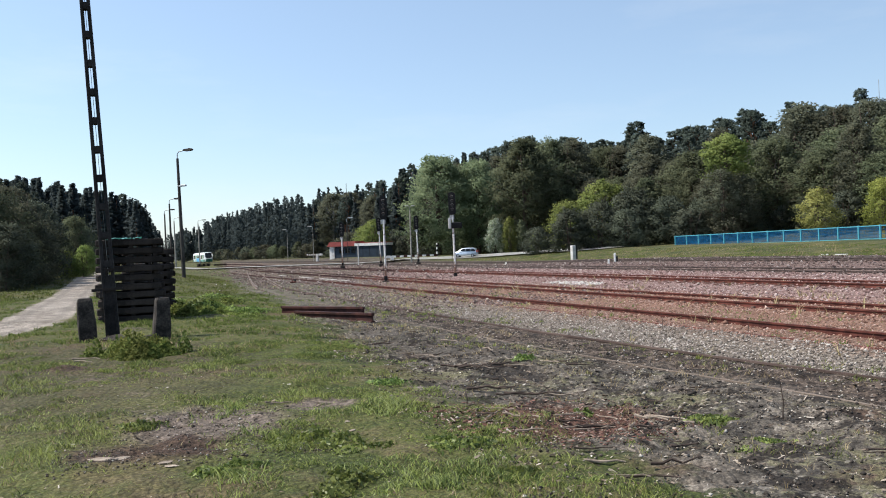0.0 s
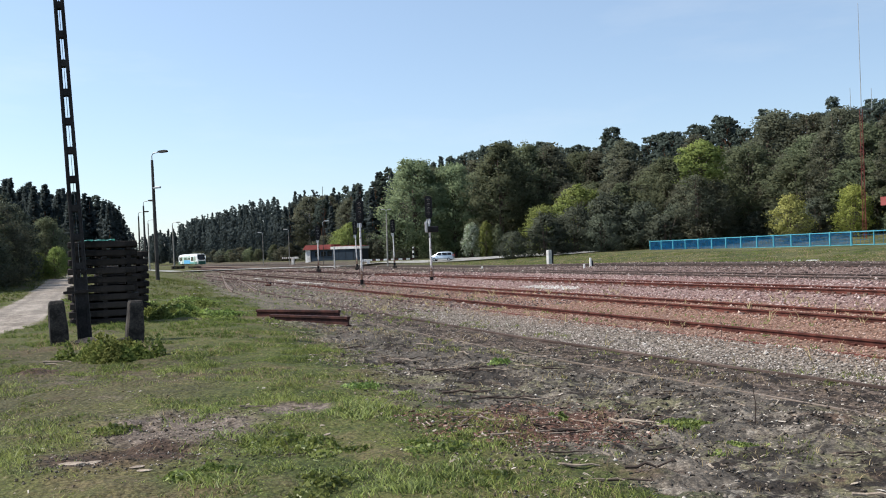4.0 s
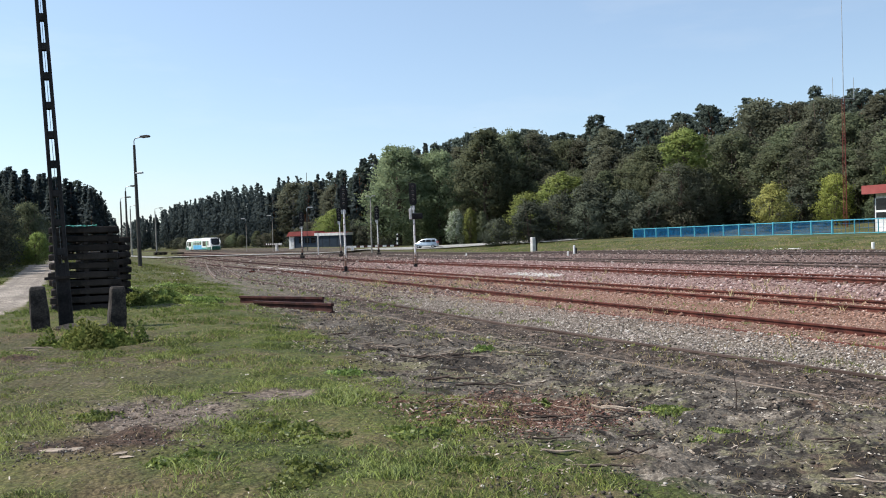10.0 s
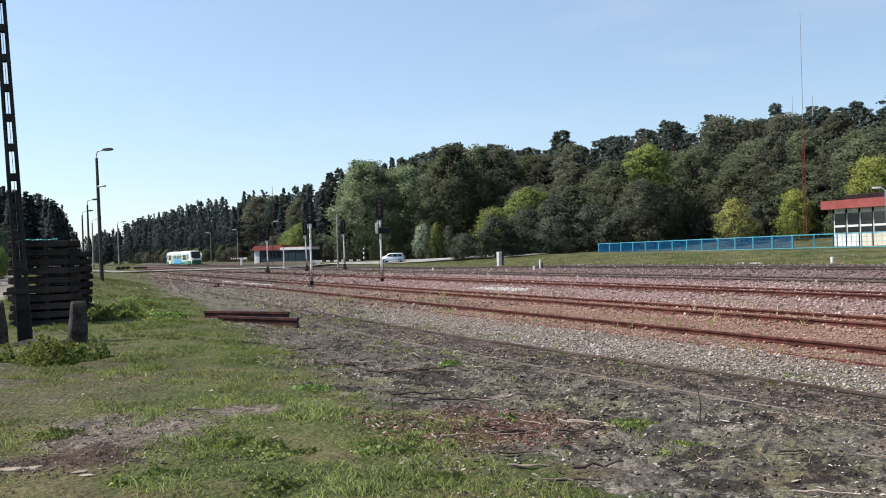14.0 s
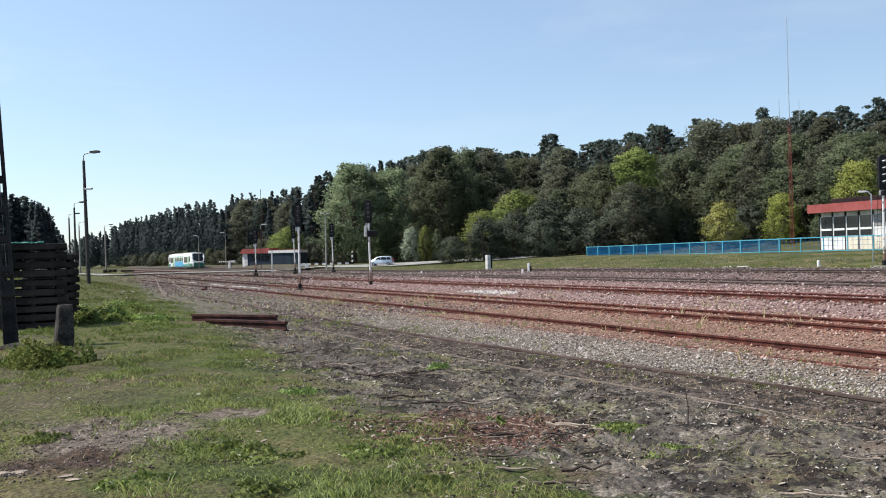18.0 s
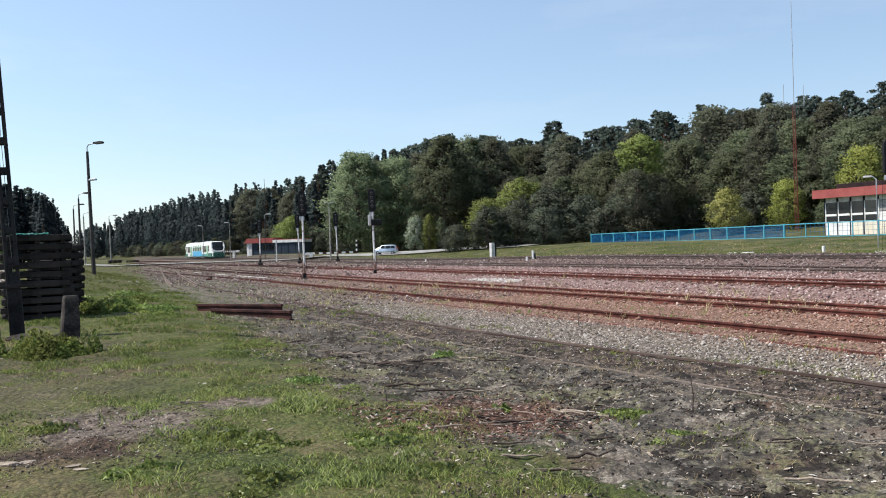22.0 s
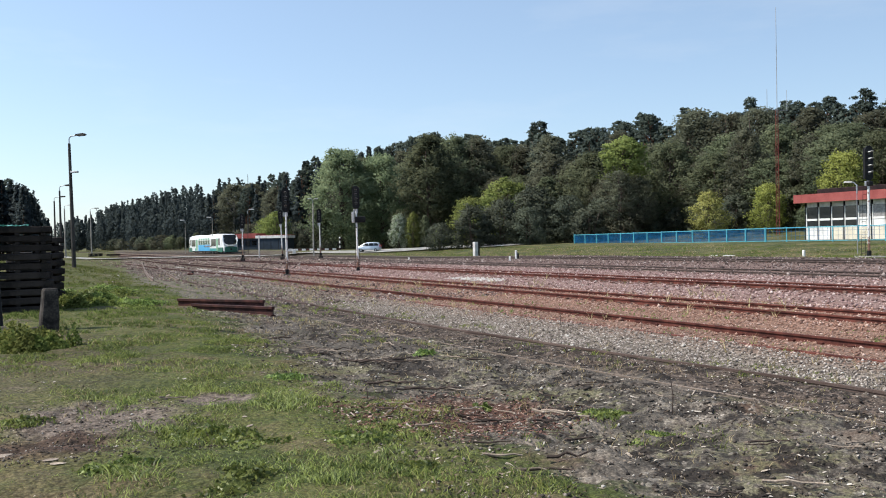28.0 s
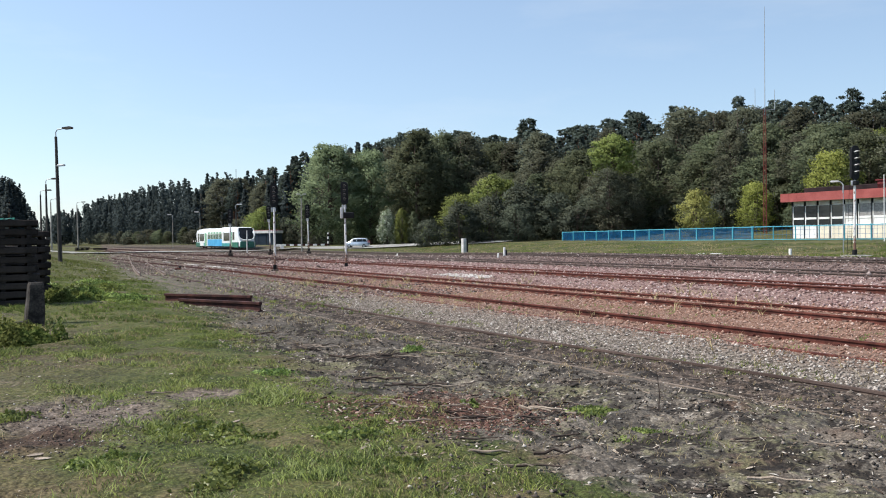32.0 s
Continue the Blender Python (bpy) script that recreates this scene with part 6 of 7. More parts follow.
for k in range(14):
    u = 62 + 7.5 * k
    x, y = uvw(u, -7.5 - 2.5 * rng.random() + 3.0 * float(step01(110, 170, u)))
    plant("brush", x, y, rng.uniform(2.6, 4.6), rng.integers(0, 3), rng.uniform(1.0, 1.4))


def far_woods():
    """The wood beyond the curve, too far to part tree from tree."""
    rg = np.random.default_rng(5)
    Vs, Fs, Ns, n = [], [], [], 0
    spots = [(u + rg.normal(0, 1.8), edge_v(u) + dv + rg.normal(0, 2.0), 0.82, 1.05) for dv in (0, 8, 17) for u in np.arange(238, 560, 4.2)]
    spots = [(*uvw(u, v), a, b) for u, v, a, b in spots]
    for k in range(80):
        az, d = rg.uniform(-24.5, -17.5), rg.uniform(400, 520)
        spots.append((d * math.sin(radians(az)), d * math.cos(radians(az)), 0.82, 1.03))
    for x, y, a, b in spots:
        h = canopy_height(x, y) * rg.uniform(a - 0.08, b)
        pts, out, _ = crown_puffs(rg, "cone" if rg.random() < 0.6 else "pine", h, rg.uniform(0.02, 0.2), rg.uniform(1.9, 3.2), 60, 22, 0.24, 0.75)
        V, F, N = quads(pts + np.array([x, y, ground_at(x, y)]), 0.38, 1.7, rg, 0.1, out, 0.80)
        Vs.append(V)
        Fs.append(F + n)
        Ns.append(N)
        n += len(V)
    ob = link("far_woods", leaf_mesh("far_woods", np.concatenate(Vs), np.concatenate(Fs), np.concatenate(Ns)), NEEDLE_HAZED)
    tagged(ob, "dark distant pine wood along the line", "woods", "", "stuff")


far_woods()
for k in range(26):
    u = 215 + 8.5 * k
    x, y = uvw(u + rng.normal(0, 5), edge_v(u) - 3.0 - 2 * rng.random())
    plant(("brush", "olive", "green", "brush")[rng.integers(0, 4)], x, y, rng.uniform(1.8, 5.0), rng.integers(0, 3), rng.uniform(1.3, 1.9))


# ---- grass, stones, litter ----
def in_view(x, y, pad=3.0):
    az = np.degrees(np.arctan2(x, y))
    return (np.abs(az) < 34 + pad) & (y > 3.5)


def surface(x, y):
    u, v = -ST * x + CT * y, CT * x + ST * y
    return base_z(u, v) + relief(u, v, x, y)


def scatter_grass(name, n, u0, u1, v0, v1, hgt, wid, mat, label, keep, seed, cluster=5):
    rg = np.random.default_rng(seed)
    u = u0 + (u1 - u0) * rg.random(n) ** 1.3
    v = rg.uniform(v0, v1, n)
    x, y = uvw(u, v)
    ok = in_view(x, y) & keep(u, v, x, y, rg)
    x, y = x[ok], y[ok]
    x = np.repeat(x, cluster) + rg.normal(0, 0.028, len(x) * cluster)
    y = np.repeat(y, cluster) + rg.normal(0, 0.028, len(y) * cluster)
    n = len(x)
    z = surface(x, y)
    far = np.clip(np.hypot(x, y) / 9.0, 1.0, 2.6)
    h = hgt * rg.uniform(0.45, 1.35, n) * (0.4 + 1.5 * step01(0.38, 0.66, fbm(x * 1.5, y * 1.5, 21))) * far ** 0.35
    w = wid * rg.uniform(0.7, 1.4, n) * far
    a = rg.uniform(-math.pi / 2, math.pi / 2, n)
    b = rg.uniform(0, 2 * math.pi, n)
    lean = rg.uniform(0.4, 1.7, n) * h
    base = np.stack([x, y, z - 0.01], 1)
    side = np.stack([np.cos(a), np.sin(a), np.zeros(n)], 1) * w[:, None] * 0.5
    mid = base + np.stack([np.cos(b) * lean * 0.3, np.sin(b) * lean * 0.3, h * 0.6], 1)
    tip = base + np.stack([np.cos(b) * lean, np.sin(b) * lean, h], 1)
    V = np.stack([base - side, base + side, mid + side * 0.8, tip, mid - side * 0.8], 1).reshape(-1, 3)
    i = np.arange(n) * 5
    F = np.concatenate([np.stack([i, i + 1, i + 2], 1), np.stack([i, i + 2, i + 4], 1), np.stack([i + 4, i + 2, i + 3], 1)])
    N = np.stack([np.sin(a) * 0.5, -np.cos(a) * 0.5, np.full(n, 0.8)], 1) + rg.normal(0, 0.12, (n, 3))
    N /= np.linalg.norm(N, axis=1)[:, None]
    tagged(link(name, leaf_mesh(name, V, F, np.repeat(N, 5, axis=0)), mat), label, "grass", "", "stuff")


def grassy(u, v, x, y, rg):
    e = v - 0.10 * u + (fbm(x * 0.33, y * 0.33, 31) - 0.5) * 2.2 + (fbm(x * 1.7, y * 1.7, 32) - 0.5) * 1.6 + 1.15 * step01(38, 55, u) - 0.5 * step01(8.0, 6.3, u)
    w = (fbm(x * 2, y * 2, 8) - 0.5) * 0.9
    d = np.minimum(((u - 9.0) / 0.95) ** 2 + ((v - 0.7) / 0.9) ** 2, ((u - 8.0) / 0.7) ** 2 + ((v - 0.1) / 0.7) ** 2) + w
    d = np.minimum(d, ((u - 9.6) / 0.45) ** 2 + ((v - 2.0) / 0.4) ** 2 + w)
    lane = (np.abs(v + 2.45 + 0.027 * np.maximum(0, 29 - u) ** 2) < 1.0) & (u > 11)
    return (rg.random(len(u)) < step01(3.1, 1.8, e)) & (rg.random(len(u)) < 0.06 + step01(0.6, 1.2, d)) & ~lane & (rg.random(len(u)) < 1.0 - 0.45 * np.exp(-((u - 14) / 4) ** 2 - ((v + 0.6) / 1.8) ** 2)) & (rg.random(len(u)) < 0.18 + 0.9 * step01(0.36, 0.6, fbm(x * 1.3, y * 1.3, 77)))


def sprinkled(u, v, x, y, rg):
    m = fbm(x * 0.6, y * 0.6, 51) * 0.6 + fbm(x * 2.5, y * 2.5, 52) * 0.4
    return (rg.random(len(u)) < step01(0.50, 0.66, m)) & (v - 0.10 * u > 1.6)


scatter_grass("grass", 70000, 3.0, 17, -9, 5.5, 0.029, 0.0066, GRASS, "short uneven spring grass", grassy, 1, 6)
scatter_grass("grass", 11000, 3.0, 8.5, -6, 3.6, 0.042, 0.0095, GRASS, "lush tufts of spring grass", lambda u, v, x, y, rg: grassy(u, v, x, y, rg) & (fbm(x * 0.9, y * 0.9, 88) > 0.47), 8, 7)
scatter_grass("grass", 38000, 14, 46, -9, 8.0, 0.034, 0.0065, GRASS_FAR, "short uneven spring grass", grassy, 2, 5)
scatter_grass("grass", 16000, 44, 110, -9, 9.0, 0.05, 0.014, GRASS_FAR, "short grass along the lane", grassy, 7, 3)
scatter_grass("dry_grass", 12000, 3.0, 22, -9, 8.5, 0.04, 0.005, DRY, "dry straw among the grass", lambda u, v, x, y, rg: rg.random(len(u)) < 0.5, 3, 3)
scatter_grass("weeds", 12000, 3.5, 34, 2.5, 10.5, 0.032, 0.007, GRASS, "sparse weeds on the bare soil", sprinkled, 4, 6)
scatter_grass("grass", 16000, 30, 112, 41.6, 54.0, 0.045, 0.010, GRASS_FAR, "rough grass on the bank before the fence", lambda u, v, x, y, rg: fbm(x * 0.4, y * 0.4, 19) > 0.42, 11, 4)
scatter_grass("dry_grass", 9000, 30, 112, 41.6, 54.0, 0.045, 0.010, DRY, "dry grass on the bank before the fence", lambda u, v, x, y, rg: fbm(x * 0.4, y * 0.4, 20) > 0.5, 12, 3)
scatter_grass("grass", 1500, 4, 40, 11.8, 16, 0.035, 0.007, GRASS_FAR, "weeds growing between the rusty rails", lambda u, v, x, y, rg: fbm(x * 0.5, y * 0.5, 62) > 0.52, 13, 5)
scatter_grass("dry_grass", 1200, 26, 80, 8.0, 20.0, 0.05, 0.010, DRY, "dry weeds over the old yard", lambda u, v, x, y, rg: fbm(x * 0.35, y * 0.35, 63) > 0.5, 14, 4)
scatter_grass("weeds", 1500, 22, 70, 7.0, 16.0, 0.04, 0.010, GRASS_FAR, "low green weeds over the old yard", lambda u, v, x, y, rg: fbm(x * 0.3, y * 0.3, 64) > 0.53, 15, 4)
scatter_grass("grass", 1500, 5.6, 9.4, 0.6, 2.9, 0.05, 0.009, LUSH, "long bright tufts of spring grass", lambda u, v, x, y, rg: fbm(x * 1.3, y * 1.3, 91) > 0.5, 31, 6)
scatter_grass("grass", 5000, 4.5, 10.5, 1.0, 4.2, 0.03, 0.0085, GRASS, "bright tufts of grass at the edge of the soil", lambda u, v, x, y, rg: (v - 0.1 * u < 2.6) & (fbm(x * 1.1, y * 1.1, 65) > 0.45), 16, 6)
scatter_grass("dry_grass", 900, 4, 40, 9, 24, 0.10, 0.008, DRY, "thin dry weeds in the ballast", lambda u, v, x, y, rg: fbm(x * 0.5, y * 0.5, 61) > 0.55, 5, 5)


def scatter_stones(name, n, u0, u1, v0, v1, size, mat, label, keep=None, seed=0, sink=0.3):
    rg = np.random.default_rng(seed)
    u = u0 + (u1 - u0) * rg.random(n) ** 1.25
    v = rg.uniform(v0, v1, n)
    x, y = uvw(u, v)
    ok = in_view(x, y)
    if keep is not None:
        ok &= keep(u, v, x, y, rg)
    u, v, x, y = u[ok], v[ok], x[ok], y[ok]
    n = len(x)
    s = size * rg.lognormal(0, 0.3, n)
    shape = np.array([(1, 0, 0), (0, 1, 0), (-1, 0, 0), (0, -1, 0), (0, 0, 1), (0.3, 0.2, -1)], float)
    P = shape[None] * rg.uniform(0.55, 1.2, (n, 6, 1)) + rg.normal(0, 0.16, (n, 6, 3))
    P[:, :, 2] *= 0.75
    a = rg.uniform(0, 2 * math.pi, n)
    c, d = np.cos(a)[:, None], np.sin(a)[:, None]
    P = np.stack([P[:, :, 0] * c - P[:, :, 1] * d, P[:, :, 0] * d + P[:, :, 1] * c, P[:, :, 2]], -1) * s[:, None, None]
    P += np.stack([x, y, surface(x, y) + s * sink], 1)[:, None, :]
    i = (np.arange(n) * 6)[:, None]
    tri = np.array([(0, 1, 4), (1, 2, 4), (2, 3, 4), (3, 0, 4), (1, 0, 5), (2, 1, 5), (3, 2, 5), (0, 3, 5)])
    F = (i[:, :, None] + tri[None]).reshape(-1, 3)
    tagged(link(name, fast_mesh(name, P.reshape(-1, 3), F), mat), label, "stones", "", "stuff")


def stone_mat(name, stops):
    n = Nodes(name)
    isl = n.tree.nodes.new("ShaderNodeNewGeometry").outputs["Random Per Island"]
    co = n.coords()
    col = n.ramp(isl, stops)
    k = n.noise(co, 60.0, 3.0)
    col = n.mix(n.math("MULTIPLY", k, 0.6), col, n.mix(1.0, col, (0.5, 0.47, 0.45), "MULTIPLY"))
    return n.done(col, 0.9, 0.0, 0.25)


PALE_STONE = stone_mat("pale_ballast", [(0.0, (0.075, 0.064, 0.053)), (0.3, (0.20, 0.165, 0.14)), (0.65, (0.33, 0.282, 0.243)), (0.9, (0.49, 0.43, 0.378)), (1.0, (0.66, 0.62, 0.56))])
RUST_STONE = stone_mat("rust_stained_ballast", [(0.0, (0.13, 0.068, 0.050)), (0.35, (0.30, 0.165, 0.120)), (0.7, (0.425, 0.255, 0.190)), (1.0, (0.57, 0.425, 0.36))])
PINK_STONE = stone_mat("grey_pink_ballast", [(0.0, (0.13, 0.078, 0.070)), (0.4, (0.31, 0.195, 0.18)), (0.75, (0.455, 0.32, 0.295)), (1.0, (0.65, 0.535, 0.50))])
WHITE_STONE = stone_mat("white_gravel", [(0.0, (0.45, 0.43, 0.40)), (1.0, (0.75, 0.73, 0.69))])
SOIL_LUMP = stone_mat("soil_lumps", [(0.0, (0.025, 0.021, 0.018)), (0.5, (0.08, 0.066, 0.055)), (0.8, (0.16, 0.135, 0.11)), (0.93, (0.30, 0.26, 0.22)), (1.0, (0.55, 0.52, 0.47))])
CLOD = stone_mat("dark_clods", [(0.0, (0.018, 0.015, 0.013)), (0.6, (0.05, 0.042, 0.036)), (1.0, (0.12, 0.10, 0.085))])
scatter_stones("ballast", 38000, 1, 50, 9.1, 12.0, 0.021, PALE_STONE, "pale crushed stone ballast", lambda u, v, x, y, rg: rg.random(len(u)) < step01(8.9, 9.9, v + (fbm(x, y, 5) - 0.5) * 1.6) * (0.12 + 0.88 * step01(34, 17, u + 6 * (fbm(x * 0.3, y * 0.3, 6) - 0.5))), 1)
scatter_stones("ballast", 22000, 2, 50, 11.8, 16.5, 0.023, RUST_STONE, "rust-stained ballast between the rails", lambda u, v, x, y, rg: rg.random(len(u)) < 1 - 0.8 * step01(18, 36, u), 2)
scatter_stones("ballast", 14000, 6, 60, 16.0, 20.2, 0.032, RUST_STONE, "rust-stained ballast", lambda u, v, x, y, rg: rg.random(len(u)) < 1 - 0.75 * step01(20, 40, u), 3)
scatter_stones("ballast", 17000, 8, 70, 19.2, 28.0, 0.042, PINK_STONE, "grey-pink crushed stone ballast", None, 4)
DARK_STONE = stone_mat("brown_main_line_ballast", [(0.0, (0.06, 0.042, 0.038)), (0.5, (0.17, 0.12, 0.108)), (0.85, (0.29, 0.22, 0.20)), (1.0, (0.48, 0.42, 0.39))])
scatter_stones("ballast", 12000, 10, 75, 27.6, 40.2, 0.05, DARK_STONE, "brown stone ballast of the main line", None, 9)
scatter_stones("soil_lumps", 24000, 3, 32, 2.4, 9.6, 0.016, SOIL_LUMP, "clods, cinders and small stones on bare soil", lambda u, v, x, y, rg: (v - 0.1 * u > 1.9) & (rg.random(len(u)) < 0.2 + 1.0 * step01(0.4, 0.6, fbm(x * 0.9, y * 0.9, 14))), 5, 0.2)
scatter_stones("ballast", 12000, 28, 80, 8.5, 19.0, 0.04, DARK_STONE, "mixed stones and cinders of the old yard", lambda u, v, x, y, rg: rg.random(len(u)) < 0.25 + step01(0.4, 0.6, fbm(x * 0.4, y * 0.4, 15)), 10)
scatter_stones("ballast", 1300, 28, 80, 8.5, 24.0, 0.04, PALE_STONE, "scattered pale stones of the old yard", None, 11)
scatter_stones("ballast", 5200, 56, 140, 10.5, 34.0, 0.075, DARK_STONE, "mixed stones and cinders before the crossing", lambda u, v, x, y, rg: rg.random(len(u)) < 0.3 + step01(0.42, 0.58, fbm(x * 0.25, y * 0.25, 17)), 23)
scatter_stones("ballast", 900, 56, 140, 10.5, 34.0, 0.07, PALE_STONE, "scattered pale stones before the crossing", None, 24)
scatter_stones("earth_clods", 1500, 4, 24, 2.6, 8.0, 0.022, CLOD, "dark clods of turned earth on bare soil", lambda u, v, x, y, rg: (v - 0.1 * u > 2.3) & (rg.random(len(u)) < step01(0.5, 0.62, fbm(x * 0.8, y * 0.8, 24) * 0.6 + fbm(x * 3, y * 3, 25) * 0.4)), 21, 0.25)
scatter_stones("pale_stones", 2600, 4, 30, 5.6, 9.6, 0.017, PALE_STONE, "pale stones strewn between the siding rails", lambda u, v, x, y, rg: rg.random(len(u)) < 0.25 + 0.75 * step01(6.5, 8.6, v), 22, 0.3)
scatter_stones("earth_clods", 2600, 7.2, 10.0, -0.6, 1.7, 0.009, SOIL_LUMP, "loose clods in a dug patch", None, 6, 0.2)

scatter_stones("spilled_gravel", 420, 36, 41, 20.6, 21.7, 0.05, WHITE_STONE, "patch of spilled white gravel", None, 8)



def scatter_flakes(name, n, u0, u1, v0, v1, size, mat, label, keep, seed):
    """Flat chips of bark, straw and leaf litter."""
    rg = np.random.default_rng(seed)
    u = u0 + (u1 - u0) * rg.random(n) ** 1.3
    v = rg.uniform(v0, v1, n)
    x, y = uvw(u, v)
    ok = in_view(x, y) & keep(u, v, x, y, rg)
    x, y = x[ok], y[ok]
    n = len(x)
    a = rg.uniform(0, 2 * math.pi, n)
    ln = size * np.minimum(rg.lognormal(0, 0.55, n), 3.0)
    wd = np.minimum(ln * rg.uniform(0.06, 0.4, n), 0.009)
    d = np.stack([np.cos(a), np.sin(a), rg.normal(0, 0.3, n)], 1) * ln[:, None]
    e = np.stack([-np.sin(a), np.cos(a), rg.normal(0, 0.5, n)], 1) * wd[:, None]
    c = np.stack([x, y, surface(x, y) + 0.008 + 0.3 * wd], 1)
    top = np.array([0, 0, 0.004])
    V = np.stack([c - d - e, c + d - e, c + d + e, c - d + e, c + top * 2], 1).reshape(-1, 3)
    i = np.arange(n) * 5
    F = np.concatenate([np.stack([i, i + 1, i + 4], 1), np.stack([i + 1, i + 2, i + 4], 1), np.stack([i + 2, i + 3, i + 4], 1), np.stack([i + 3, i, i + 4], 1)])
    tagged(link(name, fast_mesh(name, V, F), mat), label, "litter", "", "stuff")


LITTER = stone_mat("bark_and_straw", [(0.0, (0.035, 0.026, 0.02)), (0.4, (0.11, 0.08, 0.06)), (0.7, (0.24, 0.19, 0.145)), (0.9, (0.42, 0.36, 0.29)), (1.0, (0.62, 0.57, 0.50))])
PALE_CHIP = stone_mat("pale_splinters", [(0.0, (0.26, 0.21, 0.165)), (0.6, (0.45, 0.39, 0.33)), (1.0, (0.68, 0.63, 0.56))])
REDDISH = stone_mat("red_bark_chips", [(0.0, (0.035, 0.018, 0.014)), (0.5, (0.12, 0.055, 0.042)), (0.85, (0.24, 0.13, 0.10)), (1.0, (0.5, 0.42, 0.36))])
scatter_flakes("litter", 16000, 3.5, 26, 2.6, 9.2, 0.012, LITTER, "bark chips, straw and twigs on bare soil", lambda u, v, x, y, rg: (v - 0.1 * u > 1.7) & (rg.random(len(u)) < 0.25 + step01(0.42, 0.6, fbm(x * 1.2, y * 1.2, 41))), 1)
scatter_flakes("pale_chips", 420, 4.0, 20, 2.8, 8.6, 0.022, PALE_CHIP, "pale splinters and chips on bare soil", lambda u, v, x, y, rg: (v - 0.1 * u > 2.2) & (rg.random(len(u)) < 0.3 + step01(0.45, 0.6, fbm(x * 1.1, y * 1.1, 43))), 5)
scatter_flakes("bark_litter", 7500, 6.6, 9.8, 2.8, 5.8, 0.012, REDDISH, "reddish bark chips in a heap", lambda u, v, x, y, rg: ((u - 8.0) / 1.2) ** 2 + ((v - 4.1) / 1.4) ** 2 + rg.random(len(u)) < 1.4, 2)
scatter_flakes("litter", 3000, 3.5, 14, -5, 3.2, 0.009, LITTER, "dry leaf litter in the grass", lambda u, v, x, y, rg: rg.random(len(u)) < 0.6, 3)

# sticks and branches on the bare soil
DEADWOOD = worn("bleached_wood", (0.17, 0.13, 0.10), (0.42, 0.35, 0.28), 4.0, 0.9, 0.0, 40.0, 0.3, 0.004, 0.5)
DARKWOOD = worn("dark_dead_wood", (0.045, 0.033, 0.027), (0.11, 0.08, 0.065), 4.0, 0.9, 0.0, 40.0, 0.3, 0.004, 0.5)


def stick(x, y, length, r, rz, pale, name="stick"):
    z = float(surface(np.array([x]), np.array([y]))[0])
    t = thing(name, x, y, z, rz, "bleached dry stick on the bare soil" if pale else "dark dead branch on the bare soil", "stick", "sticks on the soil")
    bm = bmesh.new()
    length *= 0.75 if length > 0.45 else 1.0
    bow = rng.normal(0, 0.16)
    pts = [(length * (k / 5 - 0.5), (rng.normal(0, 0.035) + bow * (0.25 - (k / 5 - 0.5) ** 2)) * length, r + 0.012 + abs(rng.normal(0, 0.05)) * length * 0.6) for k in range(6)]
    tube(bm, pts, [r * (1 - 0.12 * k) for k in range(6)], 6)
    if length > 0.5:
        for k in (2, 3):
            s = rng.choice((-1, 1))
            tube(bm, [pts[k], (pts[k][0] + 0.12, pts[k][1] + s * 0.14, pts[k][2] + 0.05)], [r * 0.5, r * 0.2], 5)
    part("stem", bm, DEADWOOD if pale else DARKWOOD, t)


def lay_sticks(spots):
    for x, y, ln, r, rz, pale in spots:
        stick(x, y, ln, r, rz, pale)


lay_sticks(((-0.09, 8.9, 0.24, 0.014, -42, True), (0.08, 8.1, 0.26, 0.016, 2, True), (0.75, 8.75, 0.4, 0.018, 12, False), (0.5, 8.95, 0.5, 0.014, -20, False),
            (1.45, 8.95, 0.55, 0.02, -22, True), (1.3, 8.8, 0.5, 0.016, -38, True), (1.25, 8.6, 0.35, 0.014, 10, False), (1.5, 8.7, 0.3, 0.014, 55, False),
            (1.46, 7.87, 0.3, 0.014, 25, False)))
lay_sticks(((0.65, 7.07, 0.48, 0.018, -16, True), (1.2, 6.95, 0.55, 0.016, 18, False), (0.95, 6.6, 0.6, 0.016, 0, False), (2.7, 6.2, 0.45, 0.015, -25, True),
            (2.1, 6.0, 0.4, 0.012, 20, False), (3.0, 7.4, 0.5, 0.012, 5, False)))
lay_sticks(((0.51, 10.89, 0.42, 0.02, -14, True), (-0.75, 12.9, 0.55, 0.018, 12, True), (-0.5, 12.6, 1.0, 0.02, 2, False), (-0.9, 12.75, 0.7, 0.02, -18, False),
            (-0.2, 12.9, 0.6, 0.02, 25, False), (-0.35, 10.75, 0.8, 0.02, 3, False), (0.15, 10.6, 0.9, 0.018, -6, False), (-0.1, 10.35, 0.5, 0.014, 20, False),
            (0.9, 13.6, 0.4, 0.018, 10, False), (1.4, 13.3, 0.5, 0.02, -8, False), (-2.7, 9.6, 0.3, 0.012, 12, True), (-7.1, 13.7, 0.4, 0.012, -30, True)))
lay_sticks(((-1.35, 14.84, 0.42, 0.022, 4, True), (-0.52, 15.19, 0.40, 0.022, -62, True), (-1.95, 14.3, 0.75, 0.022, 6, False), (-1.6, 14.6, 0.4, 0.018, 48, False),
            (-1.4, 17.8, 0.6, 0.02, -35, True), (0.4, 16.8, 0.5, 0.02, 60, True), (-2.6, 17.0, 0.7, 0.02, 15, False), (-2.2, 16.2, 0.45, 0.016, 40, True),
            (-3.0, 16.6, 0.4, 0.018, 0, True), (-7.2, 14.0, 0.45, 0.014, 8, True)))
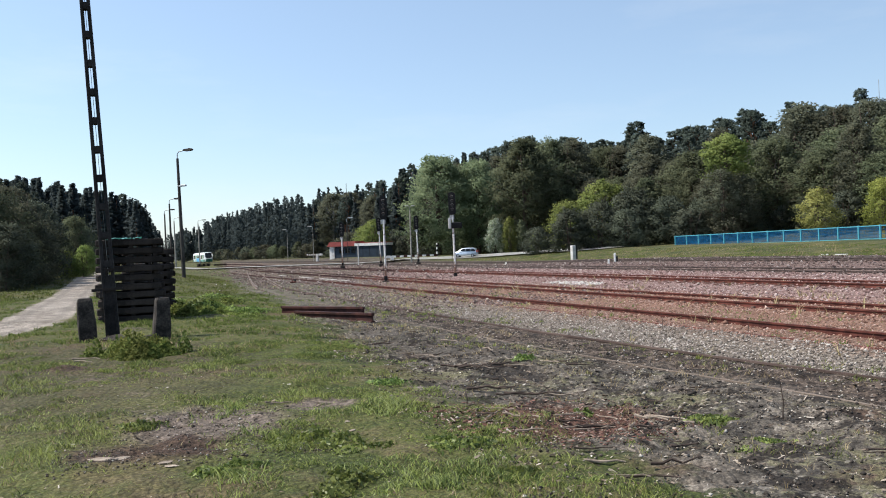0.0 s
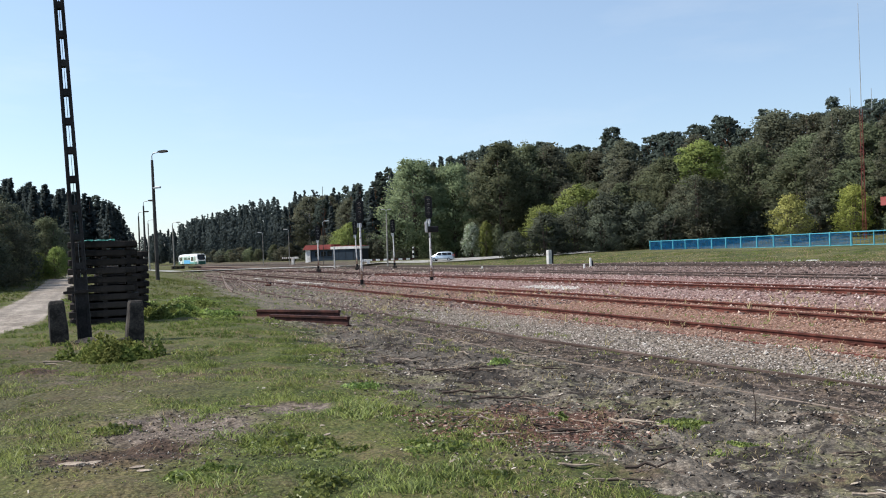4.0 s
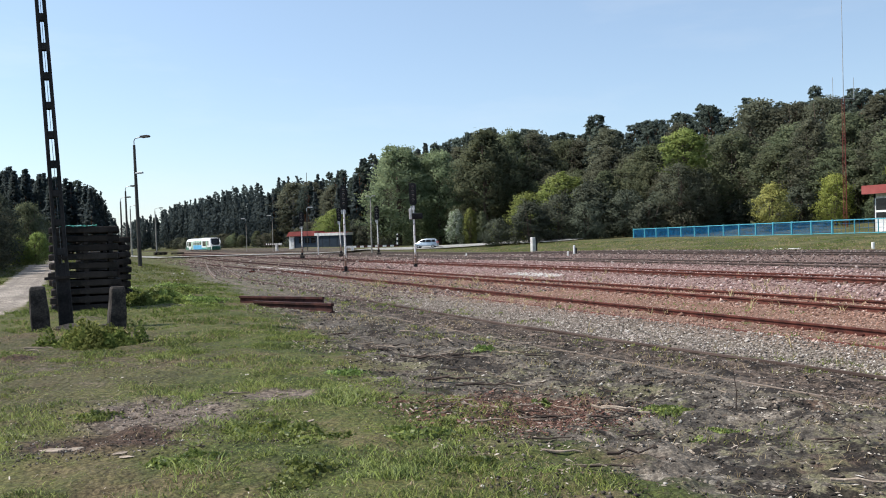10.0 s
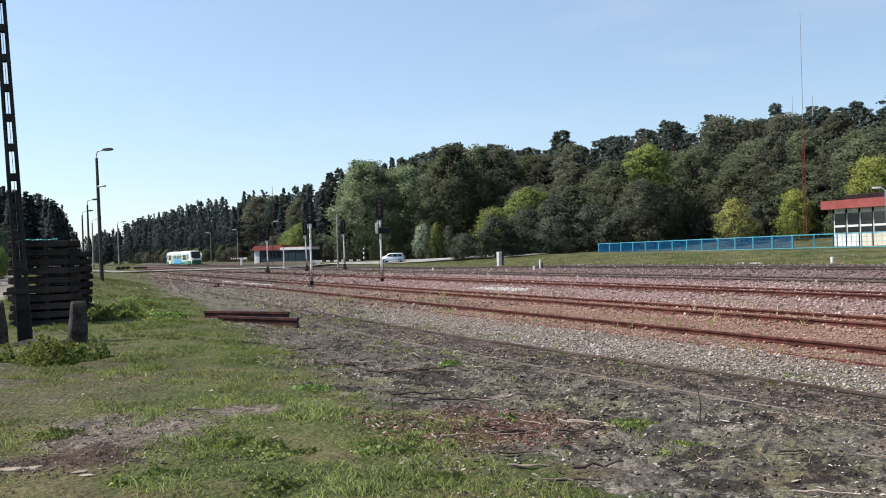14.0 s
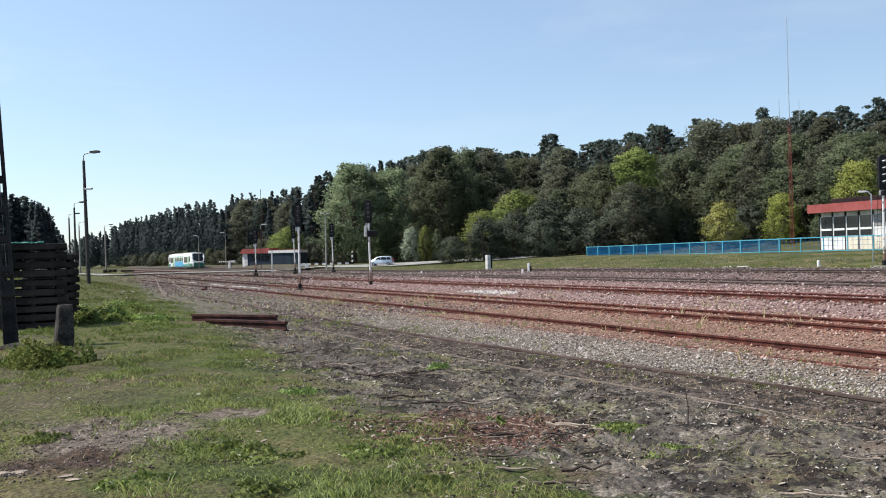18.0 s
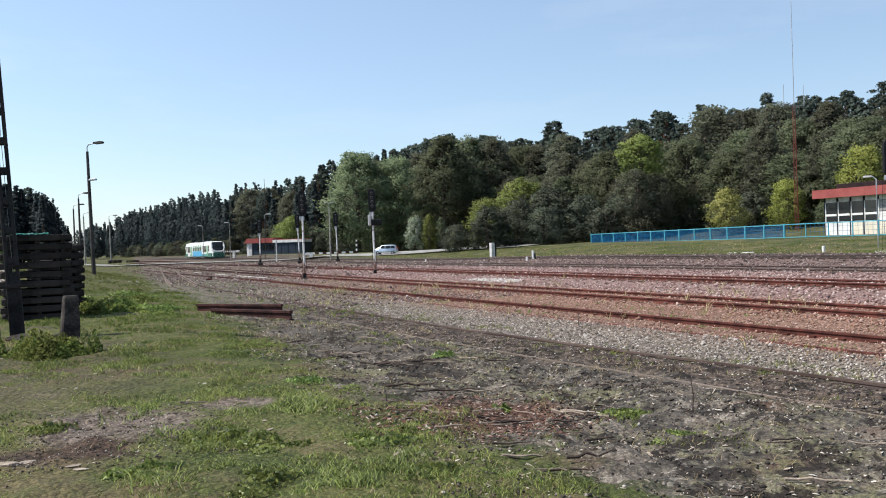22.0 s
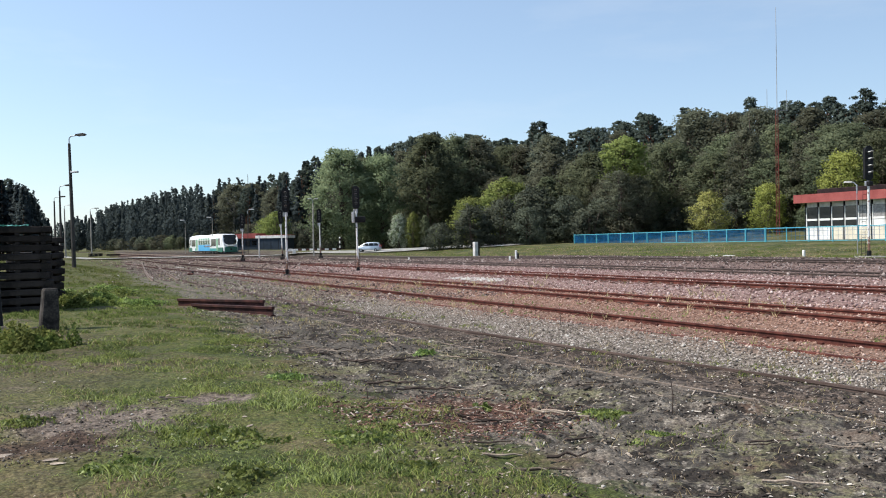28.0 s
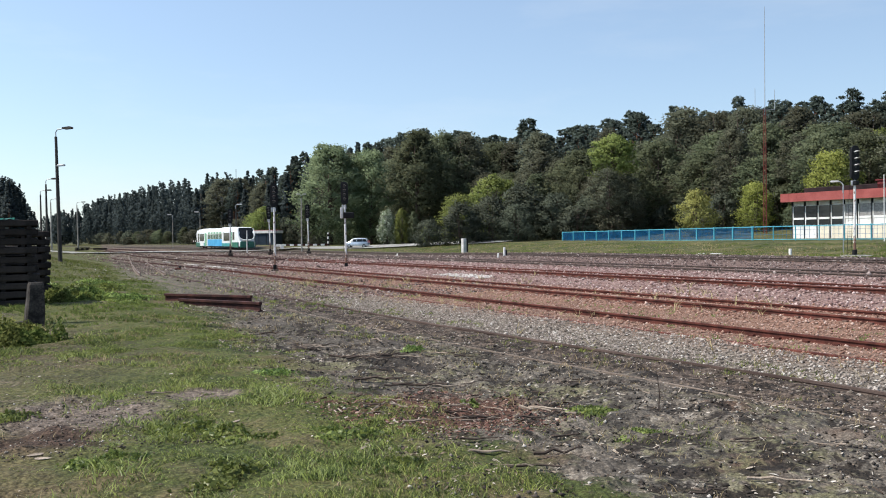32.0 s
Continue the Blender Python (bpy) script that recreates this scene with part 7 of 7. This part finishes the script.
for k in range(110):
    u, v = (rng.uniform(4.5, 20), rng.uniform(3.2, 8.0)) if k < 46 else (((8.4, 4.0), (7.5, 5.0), (11.8, 5.0), (14.2, 4.8))[k % 4] + rng.normal(0, 0.42, 2))
    if v - 0.1 * u < 2.2:
        continue
    x, y = uvw(u, v)
    stick(x, y, rng.uniform(0.14, 0.42), rng.uniform(0.006, 0.013), rng.uniform(0, 180), rng.random() < 0.45, "twig")


def weed_clump(x, y, r, h, n, mat, size, label, seed, name="weed_clump"):
    rg = np.random.default_rng(seed)
    z = float(surface(np.array([x]), np.array([y]))[0])
    t = thing(name, x, y, z, 0, label, "plant", "low plants in the grass")
    lobes = rg.normal(size=(7, 2)) * r * 0.5
    high = rg.uniform(0.35, 1.0, 7)
    w = rg.integers(0, 7, n)
    p = np.zeros((n, 3))
    q = rg.normal(size=(n, 2)) * r * 0.27
    p[:, :2] = lobes[w] + q
    p[:, 2] = h * high[w] * np.exp(-np.sum(q * q, axis=1) / (0.14 * r * r)) * rg.uniform(0.05, 1.15, n)
    V, F, N = quads(p, size, 1.6, rg, 0.1, p * np.array([1 / r, 1 / r, 0.8 / h]) + np.array([0, 0, 0.3]), 0.35)
    link("leaves", leaf_mesh("leaves", V, F, N), mat, t)
    q = p[rg.integers(0, n)]
    bm = tube(bmesh.new(), [(q[0] * 0.4, q[1] * 0.4, -0.02), tuple(q)], [0.006, 0.003], 4)
    part("stem", bm, BARK, t)


weed_clump(-6.5, 14.7, 0.62, 0.58, 4200, BUSH_LEAF, 0.045, "low leafy bush at the foot of the posts", 1, "low_bush")
weed_clump(-6.1, 14.65, 0.30, 0.36, 1500, BUSH_LEAF, 0.042, "low green bush by the posts", 2, "low_bush")
weed_clump(-7.05, 14.9, 0.42, 0.38, 1700, BUSH_LEAF, 0.042, "low yellow-green bush by the posts", 3, "low_bush")
for k, (u, v, r, h) in enumerate(((27.6, 1.75, 0.5, 0.42), (28.6, 2.3, 0.6, 0.34), (29.6, 2.0, 0.7, 0.4), (26.5, 1.45, 0.42, 0.36), (26.6, 1.95, 0.45, 0.30), (26.7, 2.45, 0.4, 0.22))):
    x, y = uvw(u, v)
    weed_clump(x, y, r, h, 2200, BUSH_LEAF, 0.05, "leafy weeds in the shade of the sleeper stack", 60 + k, "low_bush")
for k, (u, v, r, h) in enumerate(((32.5, 3.0, 0.9, 0.30), (30.5, 2.5, 0.7, 0.26), (35.0, 3.6, 0.8, 0.24), (28.5, 3.4, 0.7, 0.16), (38.0, 3.2, 0.9, 0.26), (25.5, 3.2, 0.6, 0.12), (7.7, 1.6, 0.34, 0.11), (7.3, 1.9, 0.3, 0.09), (8.1, 1.35, 0.25, 0.08), (8.9, 2.4, 0.22, 0.06), (7.0, 2.6, 0.3, 0.07), (8.4, 4.7, 0.10, 0.08), (6.9, 0.7, 0.2, 0.06), (6.2, 1.4, 0.3, 0.08), (9.2, 0.1, 0.22, 0.05), (12.6, 5.9, 0.15, 0.1), (10.8, 3.0, 0.3, 0.05), (5.9, 2.6, 0.3, 0.07), (7.4, 5.6, 0.25, 0.05), (6.4, 5.4, 0.3, 0.05))):
    x, y = uvw(u, v)
    weed_clump(x, y, r, h, int((900 + 1800 * r) * (1.0 if k < 6 else 0.4)), LUSH, 0.05 if k < 6 else 0.026, "clump of lush green weeds in the grass", 10 + k)

# thin dry stalks standing by the siding
for x, y, h in ((2.61, 8.93, 0.42), (3.3, 20.2, 0.45), (2.2, 24.0, 0.5), (4.9, 19.0, 0.4), (-0.6, 9.8, 0.2)):
    z = float(surface(np.array([x]), np.array([y]))[0])
    t = thing("dry_stalk", x, y, z - 0.02, 0, "thin dry plant stalk standing upright", "plant", "dry stalks")
    part("stem", tube(bmesh.new(), [(0, 0, 0), (0.01, 0, h * 0.5), (-0.015, 0.01, h)], [0.007, 0.006, 0.003], 5), DARKWOOD, t)

# pale flat stones and bark in the grass
for x, y, s, rz in ((-3.45, 6.9, 0.09, 10), (-3.32, 6.97, 0.07, 60), (-2.0, 8.1, 0.06, 0), (-2.85, 6.75, 0.05, 30), (-1.6, 8.2, 0.04, 80), (-2.75, 6.65, 0.05, 10)):
    z = float(surface(np.array([x]), np.array([y]))[0])
    t = thing("bark_piece", x, y, z, rz, "flat pale piece of bark lying in the grass", "bark", "pale bark in the grass")
    bm = bmesh.new()
    bmesh.ops.create_icosphere(bm, subdivisions=2, radius=s)
    for vt in bm.verts:
        vt.co = Vector((vt.co.x * 1.2, vt.co.y * 0.55, vt.co.z * 0.16 + s * 0.15)) * (1 + rng.normal(0, 0.13))
    part("stone", bm, DEADWOOD, t)


# ---- what moves ----
def on_line(u):
    x, y = uvw(u, main_line(u))
    return Vector((x, y, float(rail_z(u, main_line(u)))))


def train_pose(front_u):
    """The railbus with its nose at front_u, both ends on the rails."""
    a, b = on_line(front_u + 4.9), on_line(front_u + 27.2)
    d = (a - b).normalized()
    o = a + d * 4.9
    rz = math.degrees(math.atan2(d.y, d.x)) - 90
    rx = math.degrees(math.asin(d.z))
    return pose(o.x, o.y, o.z, rx, 0, rz)


def motions():
    walk(TRAIN, [(t, train_pose(u)) for t, u in (
        (0.0, 313.0), (2.0, 297.7), (4.0, 282.7), (6.0, 268.3), (8.0, 254.7), (10.0, 242.0), (12.0, 230.8), (14.0, 220.3), (16.0, 210.8), (18.0, 201.6),
        (20.0, 192.9), (22.0, 184.2), (24.0, 175.5), (26.0, 166.5), (28.0, 157.2), (30.0, 147.5), (32.0, 137.5))])


motions()
